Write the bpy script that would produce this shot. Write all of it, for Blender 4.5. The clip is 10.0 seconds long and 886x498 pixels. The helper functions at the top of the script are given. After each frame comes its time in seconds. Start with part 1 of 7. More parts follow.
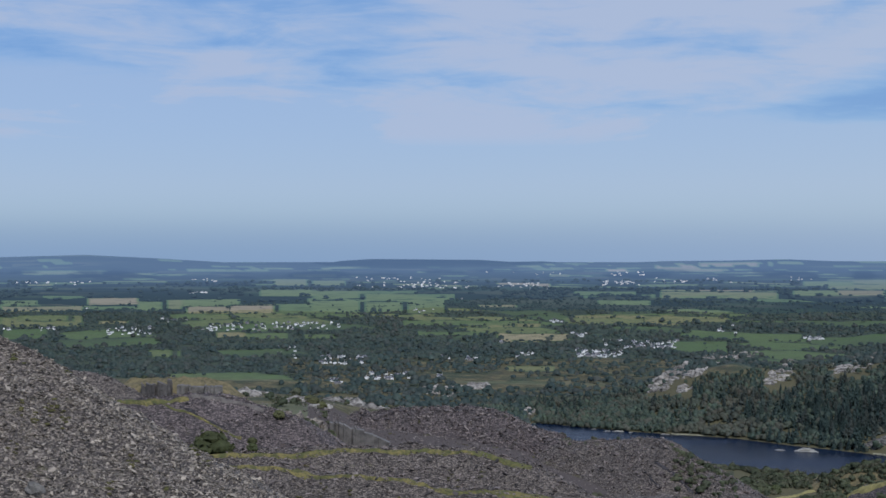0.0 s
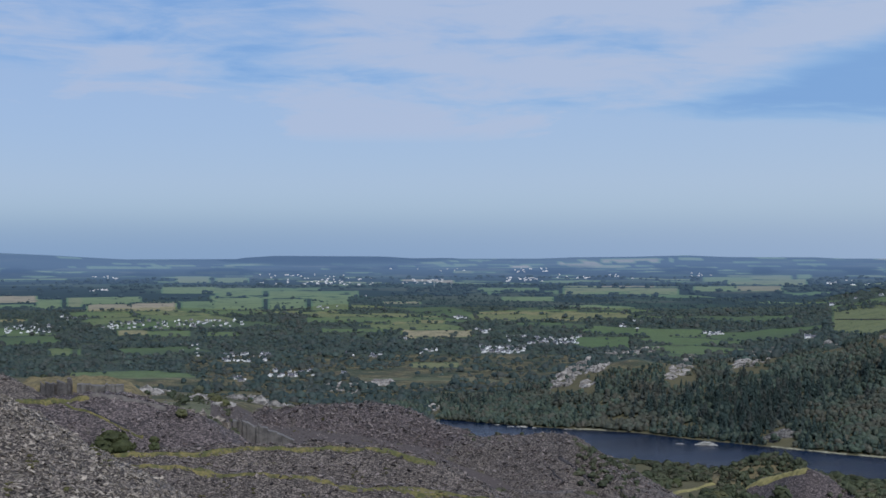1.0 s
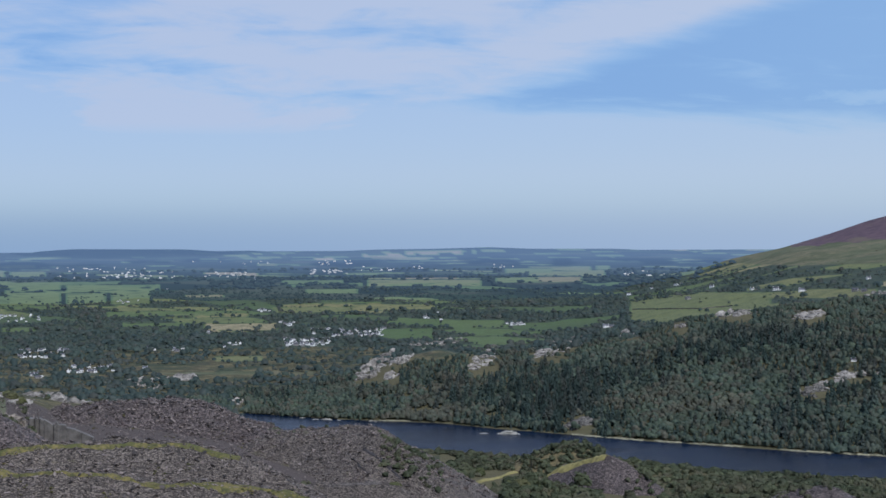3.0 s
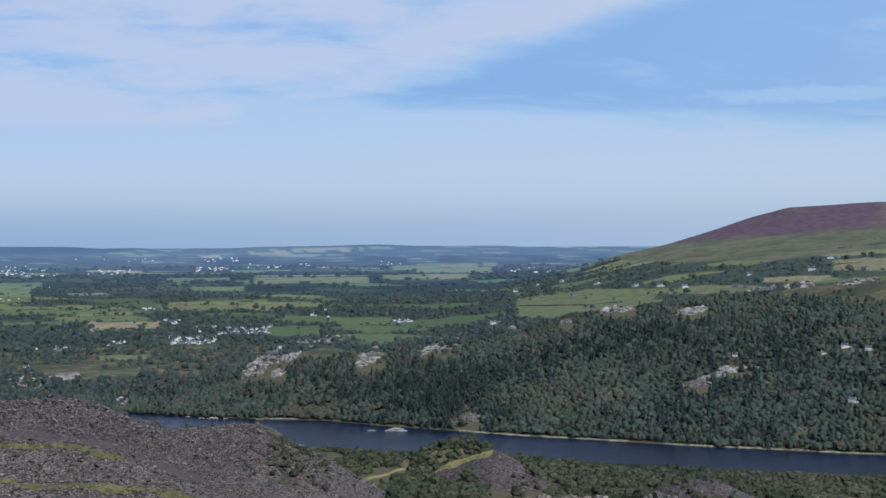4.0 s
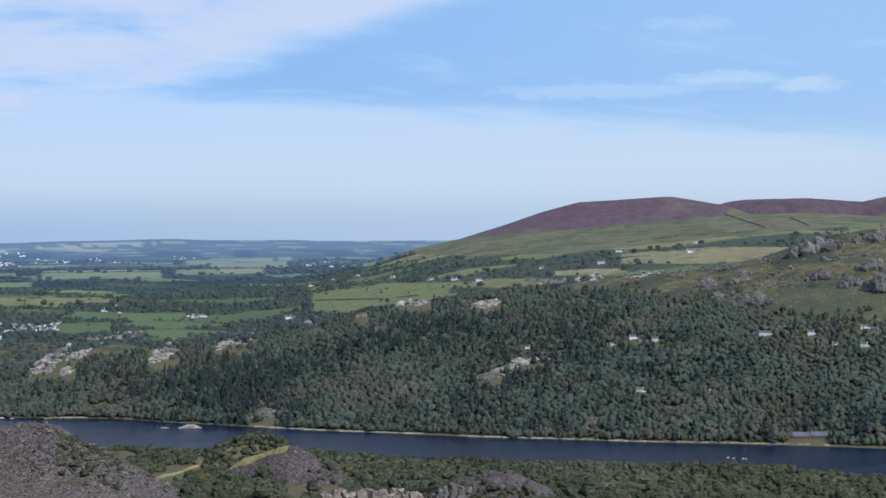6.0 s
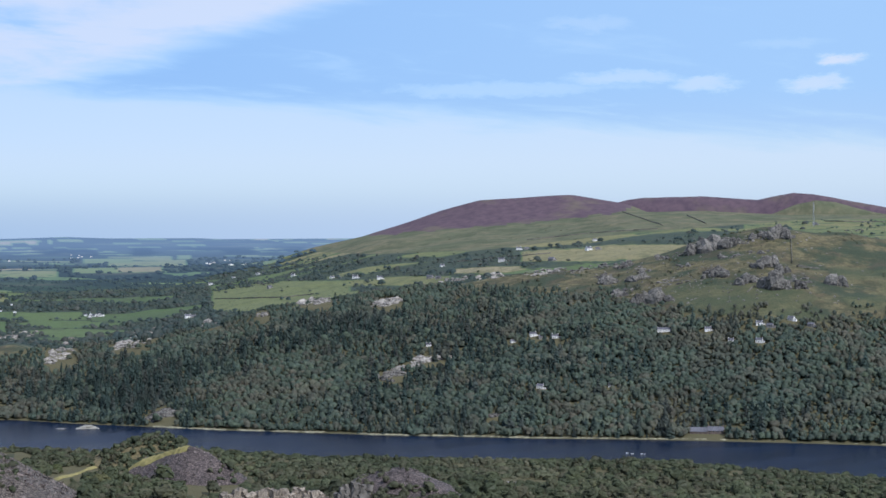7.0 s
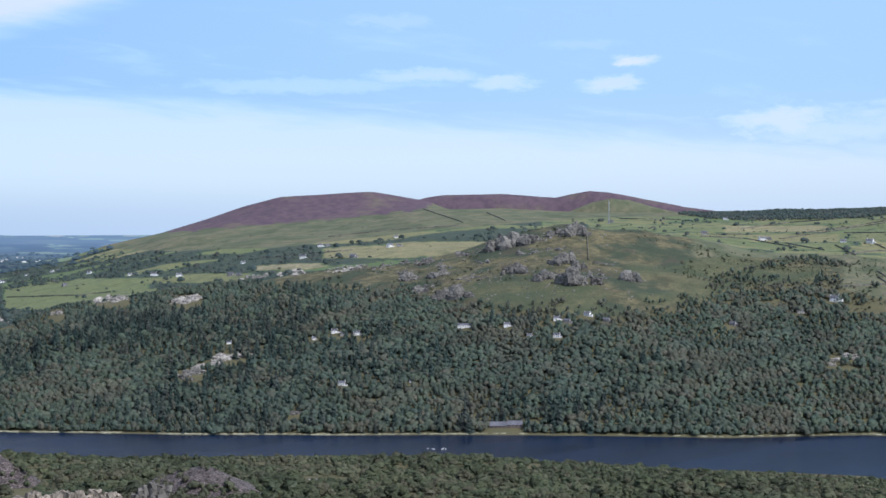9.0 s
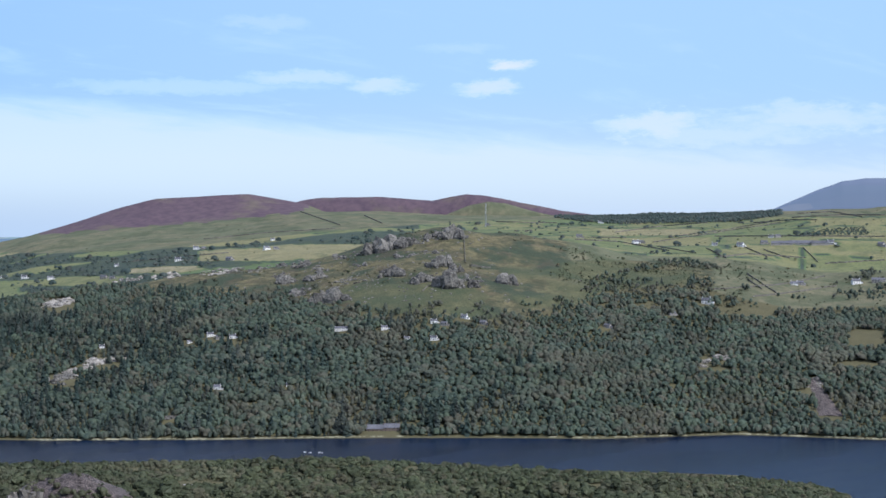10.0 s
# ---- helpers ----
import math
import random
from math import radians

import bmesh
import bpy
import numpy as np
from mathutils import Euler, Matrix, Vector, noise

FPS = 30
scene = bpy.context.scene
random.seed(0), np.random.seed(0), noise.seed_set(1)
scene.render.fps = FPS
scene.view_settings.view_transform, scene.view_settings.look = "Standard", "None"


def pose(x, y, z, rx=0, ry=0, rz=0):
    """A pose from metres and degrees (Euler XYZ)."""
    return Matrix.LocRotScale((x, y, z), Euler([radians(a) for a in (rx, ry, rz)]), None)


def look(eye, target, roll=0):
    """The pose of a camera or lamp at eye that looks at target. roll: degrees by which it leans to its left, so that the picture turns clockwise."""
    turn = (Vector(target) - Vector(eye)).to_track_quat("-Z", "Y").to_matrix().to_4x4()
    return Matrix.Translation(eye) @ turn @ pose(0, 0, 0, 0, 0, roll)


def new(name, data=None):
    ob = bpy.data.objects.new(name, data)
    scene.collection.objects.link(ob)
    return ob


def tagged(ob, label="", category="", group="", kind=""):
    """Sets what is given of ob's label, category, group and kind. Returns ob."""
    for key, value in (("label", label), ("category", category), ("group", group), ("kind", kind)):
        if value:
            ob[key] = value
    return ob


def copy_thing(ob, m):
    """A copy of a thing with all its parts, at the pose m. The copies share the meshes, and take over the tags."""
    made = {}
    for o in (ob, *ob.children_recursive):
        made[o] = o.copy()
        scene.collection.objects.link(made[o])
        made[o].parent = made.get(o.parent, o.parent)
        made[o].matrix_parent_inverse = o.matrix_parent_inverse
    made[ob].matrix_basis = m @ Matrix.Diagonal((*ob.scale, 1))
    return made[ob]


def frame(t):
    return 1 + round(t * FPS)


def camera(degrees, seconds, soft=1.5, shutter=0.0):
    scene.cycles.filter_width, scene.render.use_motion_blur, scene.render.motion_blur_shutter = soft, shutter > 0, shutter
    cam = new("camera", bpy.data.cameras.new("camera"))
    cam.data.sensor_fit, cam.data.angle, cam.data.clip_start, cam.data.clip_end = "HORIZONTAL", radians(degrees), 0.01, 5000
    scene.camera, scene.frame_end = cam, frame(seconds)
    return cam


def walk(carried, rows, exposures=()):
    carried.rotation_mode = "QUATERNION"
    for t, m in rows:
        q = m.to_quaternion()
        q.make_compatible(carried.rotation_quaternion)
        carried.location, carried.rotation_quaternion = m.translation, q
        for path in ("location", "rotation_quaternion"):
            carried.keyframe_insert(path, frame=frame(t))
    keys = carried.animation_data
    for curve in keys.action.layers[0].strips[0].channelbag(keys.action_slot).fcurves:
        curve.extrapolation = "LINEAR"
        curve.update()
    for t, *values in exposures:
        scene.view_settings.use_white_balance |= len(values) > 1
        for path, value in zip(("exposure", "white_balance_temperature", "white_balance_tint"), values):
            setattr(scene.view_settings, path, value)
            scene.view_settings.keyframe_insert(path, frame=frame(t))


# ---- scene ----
# One spot on the quarry hillside, 230 m above the lake (z = 0), from which the camera pans to its right.
EYE = 230.0
cam = camera(32.7, 10.0, 1.6)
ROWS = [  # seconds, yaw, pitch, roll
    (0.0, 0.00, 0.00, 0.00),
    (0.5, -1.76, -0.06, 0.04),
    (1.0, -3.64, -0.13, 0.08),
    (1.5, -5.34, -0.19, 0.15),
    (2.0, -7.32, -0.27, 0.16),
    (2.5, -9.09, -0.36, 0.21),
    (4.0, -15.33, -0.57, 0.26),
    (4.5, -17.32, -0.63, 0.29),
    (5.0, -19.38, -0.71, 0.30),
    (5.5, -21.21, -0.77, 0.28),
    (7.0, -26.83, -0.92, 0.30),
    (7.5, -28.58, -0.96, 0.27),
    (8.0, -30.45, -1.01, 0.23),
    (8.5, -32.28, -1.03, 0.18),
    (9.0, -34.35, -1.07, 0.17),
    (9.5, -36.68, -1.03, 0.06),
    (10.0, -39.00, -0.97, 0.02),
]
LIGHT = [(0.0, -0.42, 6180, 10), (2.5, -0.31, 6180, 10), (4.5, -0.14, 6230, 10), (7.5, 0.18, 6330, 10), (10.0, 0.28, 6350, 10)]  # seconds, stops, kelvin, tint
walk(cam, [(t, pose(0, 0, EYE, 90 + pitch, roll, yaw)) for t, yaw, pitch, roll in ROWS], LIGHT)

# ---- world, sun ----
SUN_AZ, SUN_EL = 163.0, 45.0          # degrees clockwise from +y, and above the horizon


class Nodes:
    """Short hand for node trees."""

    def __init__(self, tree):
        self.t = tree
        tree.nodes.clear()

    def add(self, kind, **props):
        n = self.t.nodes.new(kind)
        for k, val in props.items():
            if k == "operation":
                n.operation = val
            elif k == "blend_type":
                n.blend_type = val
            elif k == "data_type":
                n.data_type = val
            elif k == "attribute_name":
                n.attribute_name = val
            elif k == "feature":
                n.feature = val
        return n

    def put(self, sock, val):
        if isinstance(val, (int, float)):
            sock.default_value = val
        elif isinstance(val, tuple):
            sock.default_value = (*val, 1.0) if len(val) == 3 and len(sock.default_value) == 4 else val
        else:
            self.t.links.new(val, sock)

    def math(self, op, a, b=0.0, c=0.0, clamp=False):
        n = self.add("ShaderNodeMath", operation=op)
        n.use_clamp = clamp
        for i, val in enumerate((a, b, c)):
            self.put(n.inputs[i], val)
        return n.outputs[0]

    def mix(self, f, a, b, blend="MIX"):
        n = self.add("ShaderNodeMix", data_type="RGBA")
        n.blend_type = blend
        self.put(n.inputs[0], f)
        self.put(n.inputs[6], a)
        self.put(n.inputs[7], b)
        return n.outputs[2]

    def ramp(self, f, *stops):
        n = self.add("ShaderNodeValToRGB")
        el = n.color_ramp.elements
        while len(el) < len(stops):
            el.new(0.5)
        for e, (p, c) in zip(el, stops):
            e.position = p
            e.color = (c, c, c, 1) if isinstance(c, (int, float)) else (*c, 1)
        self.put(n.inputs[0], f)
        return n.outputs[0]

    def step(self, x, lo, hi, to0=0.0, to1=1.0):
        n = self.add("ShaderNodeMapRange")
        n.interpolation_type = "SMOOTHSTEP"
        for i, val in enumerate((x, lo, hi, to0, to1)):
            self.put(n.inputs[i], val)
        return n.outputs[0]

    def noise(self, vec, scale, detail=4.0, rough=0.55, distort=0.0):
        n = self.add("ShaderNodeTexNoise")
        for name, val in (("Vector", vec), ("Scale", scale), ("Detail", detail), ("Roughness", rough), ("Distortion", distort)):
            if val is not None:
                self.put(n.inputs[name], val)
        return n.outputs[0]

    def xyz(self, x, y, z):
        n = self.add("ShaderNodeCombineXYZ")
        for i, val in enumerate((x, y, z)):
            self.put(n.inputs[i], val)
        return n.outputs[0]

    def attr(self, name):
        return self.add("ShaderNodeAttribute", attribute_name=name)


def make_sky():
    world = bpy.data.worlds.new("sky")
    world.use_nodes = True
    scene.world = world
    n = Nodes(world.node_tree)
    sky = n.add("ShaderNodeTexSky")
    sky.sky_type, sky.sun_disc = "NISHITA", False
    sky.sun_elevation, sky.sun_rotation = radians(SUN_EL), radians(SUN_AZ)
    sky.air_density, sky.dust_density, sky.ozone_density = 1.0, 0.6, 1.6
    sky.altitude = 300
    d = n.add("ShaderNodeTexCoord").outputs["Generated"]
    sep = n.add("ShaderNodeSeparateXYZ")
    n.put(sep.inputs[0], d)
    x, y, z = sep.outputs
    el = n.math("MULTIPLY", n.math("ARCSINE", z), 57.29578)
    az = n.math("MULTIPLY", n.math("ARCTAN2", x, y), 57.29578)
    # the cloud sheet, drawn out towards the horizon
    far = n.math("ADD", n.math("MAXIMUM", z, 0.0), 0.16)
    px, py = n.math("DIVIDE", x, far), n.math("DIVIDE", y, far)
    flow = n.noise(n.xyz(px, py, 0.0), 1.3, 3.0, 0.5)
    streak = n.noise(n.xyz(n.math("ADD", px, n.math("MULTIPLY", flow, 0.5)), n.math("MULTIPLY", py, 1.15), 0.0), 1.7, 7.0, 0.58, 0.5)
    wisp = n.noise(n.xyz(n.math("MULTIPLY", px, 1.2), n.math("MULTIPLY", py, 2.4), 3.0), 2.0, 6.0, 0.6, 0.4)
    # thick in the west, thin in the north-east
    edge = n.math("SUBTRACT", 16.5, n.math("MULTIPLY", n.math("SUBTRACT", 6.6, el), 3.4))
    deck = n.step(n.math("ADD", az, n.math("MULTIPLY", n.math("SUBTRACT", wisp, 0.5), 6.0)), n.math("ADD", edge, 2.6), n.math("SUBTRACT", edge, 2.2))
    deck = n.math("MULTIPLY", deck, n.step(el, 2.8, 4.4))
    shred = n.noise(n.xyz(n.math("MULTIPLY", az, 0.16), n.math("MULTIPLY", el, 0.85), 11.0), 1.0, 7.0, 0.62, 0.6)
    streak = n.math("ADD", n.math("MULTIPLY", streak, 0.6), n.math("MULTIPLY", shred, 0.4))
    deck = n.math("MULTIPLY", deck, n.step(n.math("ADD", streak, n.step(az, -6.0, 12.0, 0.0, 0.11)), 0.37, 0.61, 0.18, 1.0))
    top = n.math("SUBTRACT", 5.75, n.math("MULTIPLY", n.math("SUBTRACT", az, 8.0), 0.072))
    veil = n.step(n.math("ADD", el, n.math("MULTIPLY", n.math("SUBTRACT", wisp, 0.5), 1.8)), n.math("ADD", top, 0.4), n.math("SUBTRACT", top, 0.9), 0.0, 0.74)
    veil = n.math("MULTIPLY", veil, n.step(el, 0.2, 2.6, 0.35, 1.0))
    thin = n.math("MAXIMUM", n.math("MULTIPLY", n.step(wisp, 0.52, 0.78), 0.35), n.math("MULTIPLY", n.step(streak, 0.36, 0.62), n.step(el, 10.0, 28.0, 0.0, 0.8)))
    fray = n.noise(n.xyz(n.math("MULTIPLY", az, 0.5), n.math("MULTIPLY", el, 1.6), 7.0), 1.0, 6.0, 0.65)
    fray2 = n.noise(n.xyz(n.math("MULTIPLY", az, 0.55), n.math("MULTIPLY", el, 1.4), 2.0), 1.3, 6.0, 0.65)
    puffs = 0.0
    for a, e, ra, re, k in ((41.5, 5.98, 0.95, 0.28, 1.0), (40.7, 5.12, 1.3, 0.36, 0.8), (36.6, 5.2, 1.4, 0.36, 0.7), (33.6, 5.45, 2.6, 0.26, 0.6),
                            (32.4, 7.5, 1.8, 0.34, 0.42), (46.9, 3.7, 2.4, 0.6, 0.8), (52.5, 3.9, 3.4, 0.6, 0.65), (29.0, 5.1, 5.0, 0.3, 0.4), (49.5, 3.3, 4.0, 0.5, 0.55), (39.8, 6.6, 1.6, 0.2, 0.35)):
        u = n.math("DIVIDE", n.math("SUBTRACT", az, a), ra)
        w = n.math("DIVIDE", n.math("SUBTRACT", el, e), re)
        u = n.math("ADD", u, n.math("MULTIPLY", n.math("SUBTRACT", fray, 0.5), 2.2))
        w = n.math("ADD", w, n.math("MULTIPLY", n.math("SUBTRACT", fray2, 0.5), 3.2))
        r = n.math("ADD", n.math("MULTIPLY", u, u), n.math("MULTIPLY", w, w))
        puffs = n.math("MAXIMUM", puffs, n.step(r, 1.4, 0.0, 0.0, k))
    cover = n.math("MAXIMUM", n.math("MAXIMUM", deck, veil), n.math("MAXIMUM", puffs, thin))
    cover = n.math("MULTIPLY", cover, n.step(el, -0.6, 1.6, 0.25, 1.0))
    cover = n.math("MULTIPLY", cover, 0.92)
    bright = n.step(az, -12.0, 46.0, 0.0, 1.0)
    cloud = n.mix(bright, (0.58, 0.665, 0.865), (0.64, 0.71, 0.87))
    low_air = n.mix(bright, (0.27, 0.425, 0.69), (0.465, 0.595, 0.82))
    high_air = n.mix(bright, (0.20, 0.40, 0.80), (0.345, 0.55, 0.865))
    air = n.mix(n.step(el, 0.3, 5.5), low_air, high_air)
    blue = n.add("ShaderNodeBackground")
    n.put(blue.inputs[0], n.mix(1.0, sky.outputs[0], (0.80, 0.92, 1.06), "MULTIPLY"))
    n.put(blue.inputs[1], 0.14)
    white = n.add("ShaderNodeBackground")
    n.put(white.inputs[0], cloud)
    n.put(white.inputs[1], 1.0)
    both = n.add("ShaderNodeMixShader")
    n.put(both.inputs[0], cover)
    n.put(both.inputs[1], blue.outputs[0])
    n.put(both.inputs[2], white.outputs[0])
    # air near the horizon
    low = n.add("ShaderNodeBackground")
    n.put(low.inputs[0], air)
    last = n.add("ShaderNodeMixShader")
    n.put(last.inputs[0], n.math("MULTIPLY", n.step(n.math("ABSOLUTE", el), 32.0, 8.0, 0.0, 0.92), n.math("SUBTRACT", 1.0, cover)))
    n.put(last.inputs[1], both.outputs[0])
    n.put(last.inputs[2], low.outputs[0])
    out = n.add("ShaderNodeOutputWorld")
    n.put(out.inputs[0], last.outputs[0])


make_sky()
sun_data = bpy.data.lights.new("sun", "SUN")
sun_data.energy, sun_data.angle, sun_data.color = 3.45, radians(0.53), (1.0, 0.985, 0.985)
sun = new("sun", sun_data)
sun.matrix_world = look((0, 0, 900), Vector((0, 0, 900)) - Vector((math.sin(radians(SUN_AZ)) * math.cos(radians(SUN_EL)),
                        math.cos(radians(SUN_AZ)) * math.cos(radians(SUN_EL)), math.sin(radians(SUN_EL)))))

# ---- materials ----
def material(name):
    m = bpy.data.materials.new(name)
    m.use_nodes = True
    return m, Nodes(m.node_tree)


def finish(n, color, rough=0.9, bump=None, height=0.3, dist=1.0, metal=0.0, spec=0.3):
    s = n.add("ShaderNodeBsdfPrincipled")
    n.put(s.inputs["Base Color"], color)
    n.put(s.inputs["Roughness"], rough)
    n.put(s.inputs["Metallic"], metal)
    n.put(s.inputs["Specular IOR Level"], spec)
    if bump is not None:
        b = n.add("ShaderNodeBump")
        n.put(b.inputs["Strength"], height)
        n.put(b.inputs["Distance"], dist)
        n.put(b.inputs["Height"], bump)
        n.put(s.inputs["Normal"], b.outputs[0])
    out = n.add("ShaderNodeOutputMaterial")
    n.put(out.inputs[0], s.outputs[0])
    return s


def pos(n):
    return n.add("ShaderNodeNewGeometry").outputs["Position"]


def simple(name, a, b, scale, rough=0.85, height=0.3, dist=0.2, spec=0.3, metal=0.0, own=0.0):
    """Two colours mixed by noise at two scales, with relief; own: how far each object's own shade differs."""
    m, n = material(name)
    p = pos(n)
    f = n.math("MULTIPLY_ADD", n.noise(p, scale, 6.0, 0.65), 0.65, n.math("MULTIPLY", n.noise(p, scale * 0.13, 3.0), 0.35))
    c = n.mix(n.step(f, 0.36, 0.64), a, b)
    if own:
        k = n.add("ShaderNodeObjectInfo").outputs["Random"]
        c = n.mix(1.0, c, n.ramp(k, (0.0, 1.0 - own), (1.0, 1.0)), "MULTIPLY")
    finish(n, c, rough, f, height, dist, metal, spec)
    return m


def leaf_material(name, dark, light, warm, grain=1.0):
    """Foliage: each clump and each crown takes its own shade; a little light comes through."""
    m, n = material(name)
    geo = n.add("ShaderNodeNewGeometry")
    tint = n.math("FRACT", n.math("ADD", n.attr("tint").outputs["Fac"], n.add("ShaderNodeObjectInfo").outputs["Random"]))
    stand = n.noise(geo.outputs["Position"], 0.012, 4.0, 0.6)
    c = n.mix(n.math("MULTIPLY_ADD", geo.outputs["Random Per Island"], 0.45, n.math("MULTIPLY", n.math("FRACT", n.math("MULTIPLY", tint, 3.7)), 0.55)), dark, light)
    c = n.mix(n.math("MULTIPLY", n.step(tint, 0.62, 1.0), 0.7), c, warm)
    c = n.mix(n.step(stand, 0.48, 0.64, 0.0, 0.55), c, warm)
    c = n.mix(n.step(n.noise(geo.outputs["Position"], 0.005, 3.0, 0.6), 0.42, 0.62, 0.0, 0.35), c, dark)
    c = n.mix(1.0, c, n.ramp(n.math("FRACT", n.math("MULTIPLY", tint, 7.31)), (0.0, 0.83), (1.0, 1.1)), "MULTIPLY")
    c = n.mix(1.0, c, n.ramp(n.noise(geo.outputs["Position"], 0.022, 3.0, 0.6), (0.36, 0.78), (0.64, 1.2)), "MULTIPLY")
    a, b = n.add("ShaderNodeBsdfDiffuse"), n.add("ShaderNodeBsdfTranslucent")
    leafy = n.noise(geo.outputs["Position"], 0.9, 4.0, 0.75)
    clump = n.noise(geo.outputs["Position"], 0.28, 3.0, 0.6)
    c = n.mix(1.0, c, n.ramp(clump, (0.32, 1 - 0.2 * grain), (0.68, 1 + 0.18 * grain)), "MULTIPLY")
    c = n.mix(1.0, c, n.ramp(leafy, (0.3, 1 - 0.2 * grain), (0.7, 1 + 0.18 * grain)), "MULTIPLY")
    bump = n.add("ShaderNodeBump")
    n.put(bump.inputs["Strength"], 0.6 * grain)
    n.put(bump.inputs["Distance"], 0.9)
    n.put(bump.inputs["Height"], leafy)
    # a clump of leaves faces the sky more than its outline does
    soft = n.add("ShaderNodeVectorMath", operation="ADD")
    n.put(soft.inputs[0], geo.outputs["Normal"])
    n.put(soft.inputs[1], (0.0, 0.0, 1.5))
    unit = n.add("ShaderNodeVectorMath", operation="NORMALIZE")
    n.put(unit.inputs[0], soft.outputs[0])
    n.put(bump.inputs["Normal"], unit.outputs[0])
    n.put(a.inputs["Normal"], bump.outputs[0])
    n.put(a.inputs[0], c)
    n.put(b.inputs[0], c)
    s = n.add("ShaderNodeMixShader")
    n.put(s.inputs[0], 0.34)
    n.put(s.inputs[1], a.outputs[0])
    n.put(s.inputs[2], b.outputs[0])
    g = n.add("ShaderNodeBsdfGlossy")
    n.put(g.inputs["Color"], (0.8, 0.85, 0.8))
    n.put(g.inputs["Roughness"], 0.55)
    s2 = n.add("ShaderNodeMixShader")
    n.put(s2.inputs[0], 0.015)
    n.put(s2.inputs[1], s.outputs[0])
    n.put(s2.inputs[2], g.outputs[0])
    out = n.add("ShaderNodeOutputMaterial")
    n.put(out.inputs[0], s2.outputs[0])
    return m


def ground_material():
    m, n = material("open country")
    p = pos(n)
    big, mid, fine = n.noise(p, 0.006, 5.0, 0.6), n.noise(p, 0.045, 5.0, 0.65), n.noise(p, 0.5, 5.0, 0.7)
    wob = n.math("MULTIPLY", n.math("SUBTRACT", mid, 0.5), 0.9)
    grass = n.mix(n.step(mid, 0.35, 0.65), (0.106, 0.108, 0.068), (0.172, 0.154, 0.098))
    grass = n.mix(n.step(big, 0.42, 0.62, 0.0, 0.7), grass, (0.108, 0.122, 0.074))
    grass = n.mix(n.step(n.noise(p, 0.018, 4.0, 0.6), 0.52, 0.66, 0.0, 0.6), grass, (0.06, 0.082, 0.045))
    moor = n.mix(n.step(mid, 0.4, 0.62), (0.078, 0.074, 0.044), (0.160, 0.138, 0.076))
    moor = n.mix(n.step(n.noise(p, 0.013, 4.0, 0.6), 0.44, 0.58, 0.0, 0.9), moor, (0.042, 0.060, 0.040))
    moor = n.mix(n.step(n.noise(p, 0.021, 4.0, 0.6), 0.53, 0.64, 0.0, 0.45), moor, (0.10, 0.076, 0.056))
    moor = n.mix(1.0, moor, n.ramp(fine, (0.3, 0.6), (0.7, 1.25)), "MULTIPLY")
    moor = n.mix(n.step(n.noise(p, 0.11, 5.0, 0.75), 0.50, 0.62, 0.0, 0.7), moor, (0.046, 0.054, 0.032))
    floor = n.mix(mid, (0.068, 0.066, 0.038), (0.122, 0.108, 0.058))
    slate = n.mix(fine, (0.052, 0.043, 0.041), (0.118, 0.098, 0.090))
    heather = n.mix(n.step(mid, 0.35, 0.65), (0.078, 0.055, 0.073), (0.112, 0.078, 0.094))
    heather = n.mix(n.step(big, 0.52, 0.66, 0.0, 0.45), heather, (0.145, 0.13, 0.085))
    # hedged fields of the plain
    land = n.ramp(n.attr("tone").outputs["Fac"], (0.0, (0.038, 0.054, 0.046)), (0.40, (0.044, 0.062, 0.050)), (0.50, (0.082, 0.130, 0.052)), (0.58, (0.108, 0.150, 0.064)),
                  (0.70, (0.168, 0.176, 0.078)), (0.82, (0.224, 0.202, 0.098)), (0.95, (0.30, 0.255, 0.155)))
    land_mix = n.mix(n.step(n.noise(p, 0.25, 4.0, 0.7), 0.5, 0.62, 0.0, 0.5), land, (0.046, 0.064, 0.048))
    land_mix = n.mix(n.step(mid, 0.35, 0.75, 0.0, 0.25), land_mix, (0.085, 0.11, 0.055))
    w = lambda name: n.step(n.math("ADD", n.attr(name).outputs["Fac"], n.math("MULTIPLY", wob, 0.6)), 0.4, 0.6)
    mottle = n.step(n.noise(p, 0.03, 6.0, 0.72), 0.45, 0.64, 0.0, 0.55)
    land_mix = n.mix(mottle, land_mix, (0.072, 0.088, 0.046))
    grass = n.mix(mottle, grass, (0.082, 0.088, 0.054))
    grass = n.mix(n.step(n.noise(p, 0.009, 6.0, 0.68), 0.46, 0.58, 0.0, 0.6), grass, (0.064, 0.080, 0.046))
    # haze over the plain put into its colour as a slight blue tint
    land_mix = n.mix(1.0, land_mix, (1.0, 1.0, 1.05), "MULTIPLY")
    c = n.mix(w("plain"), grass, land_mix)
    c = n.mix(w("moor"), c, moor)
    fern = n.mix(n.step(fine, 0.35, 0.65), (0.050, 0.066, 0.036), (0.092, 0.100, 0.052))
    c = n.mix(n.math("MULTIPLY", w("bracken"), 0.6), c, fern)
    c = n.mix(w("wood"), c, floor)
    c = n.mix(w("heather"), c, heather)
    c = n.mix(w("slate"), c, slate)
    finish(n, c, 0.95, n.math("ADD", fine, mid), 0.35, 1.5, 0.0, 0.15)
    return m


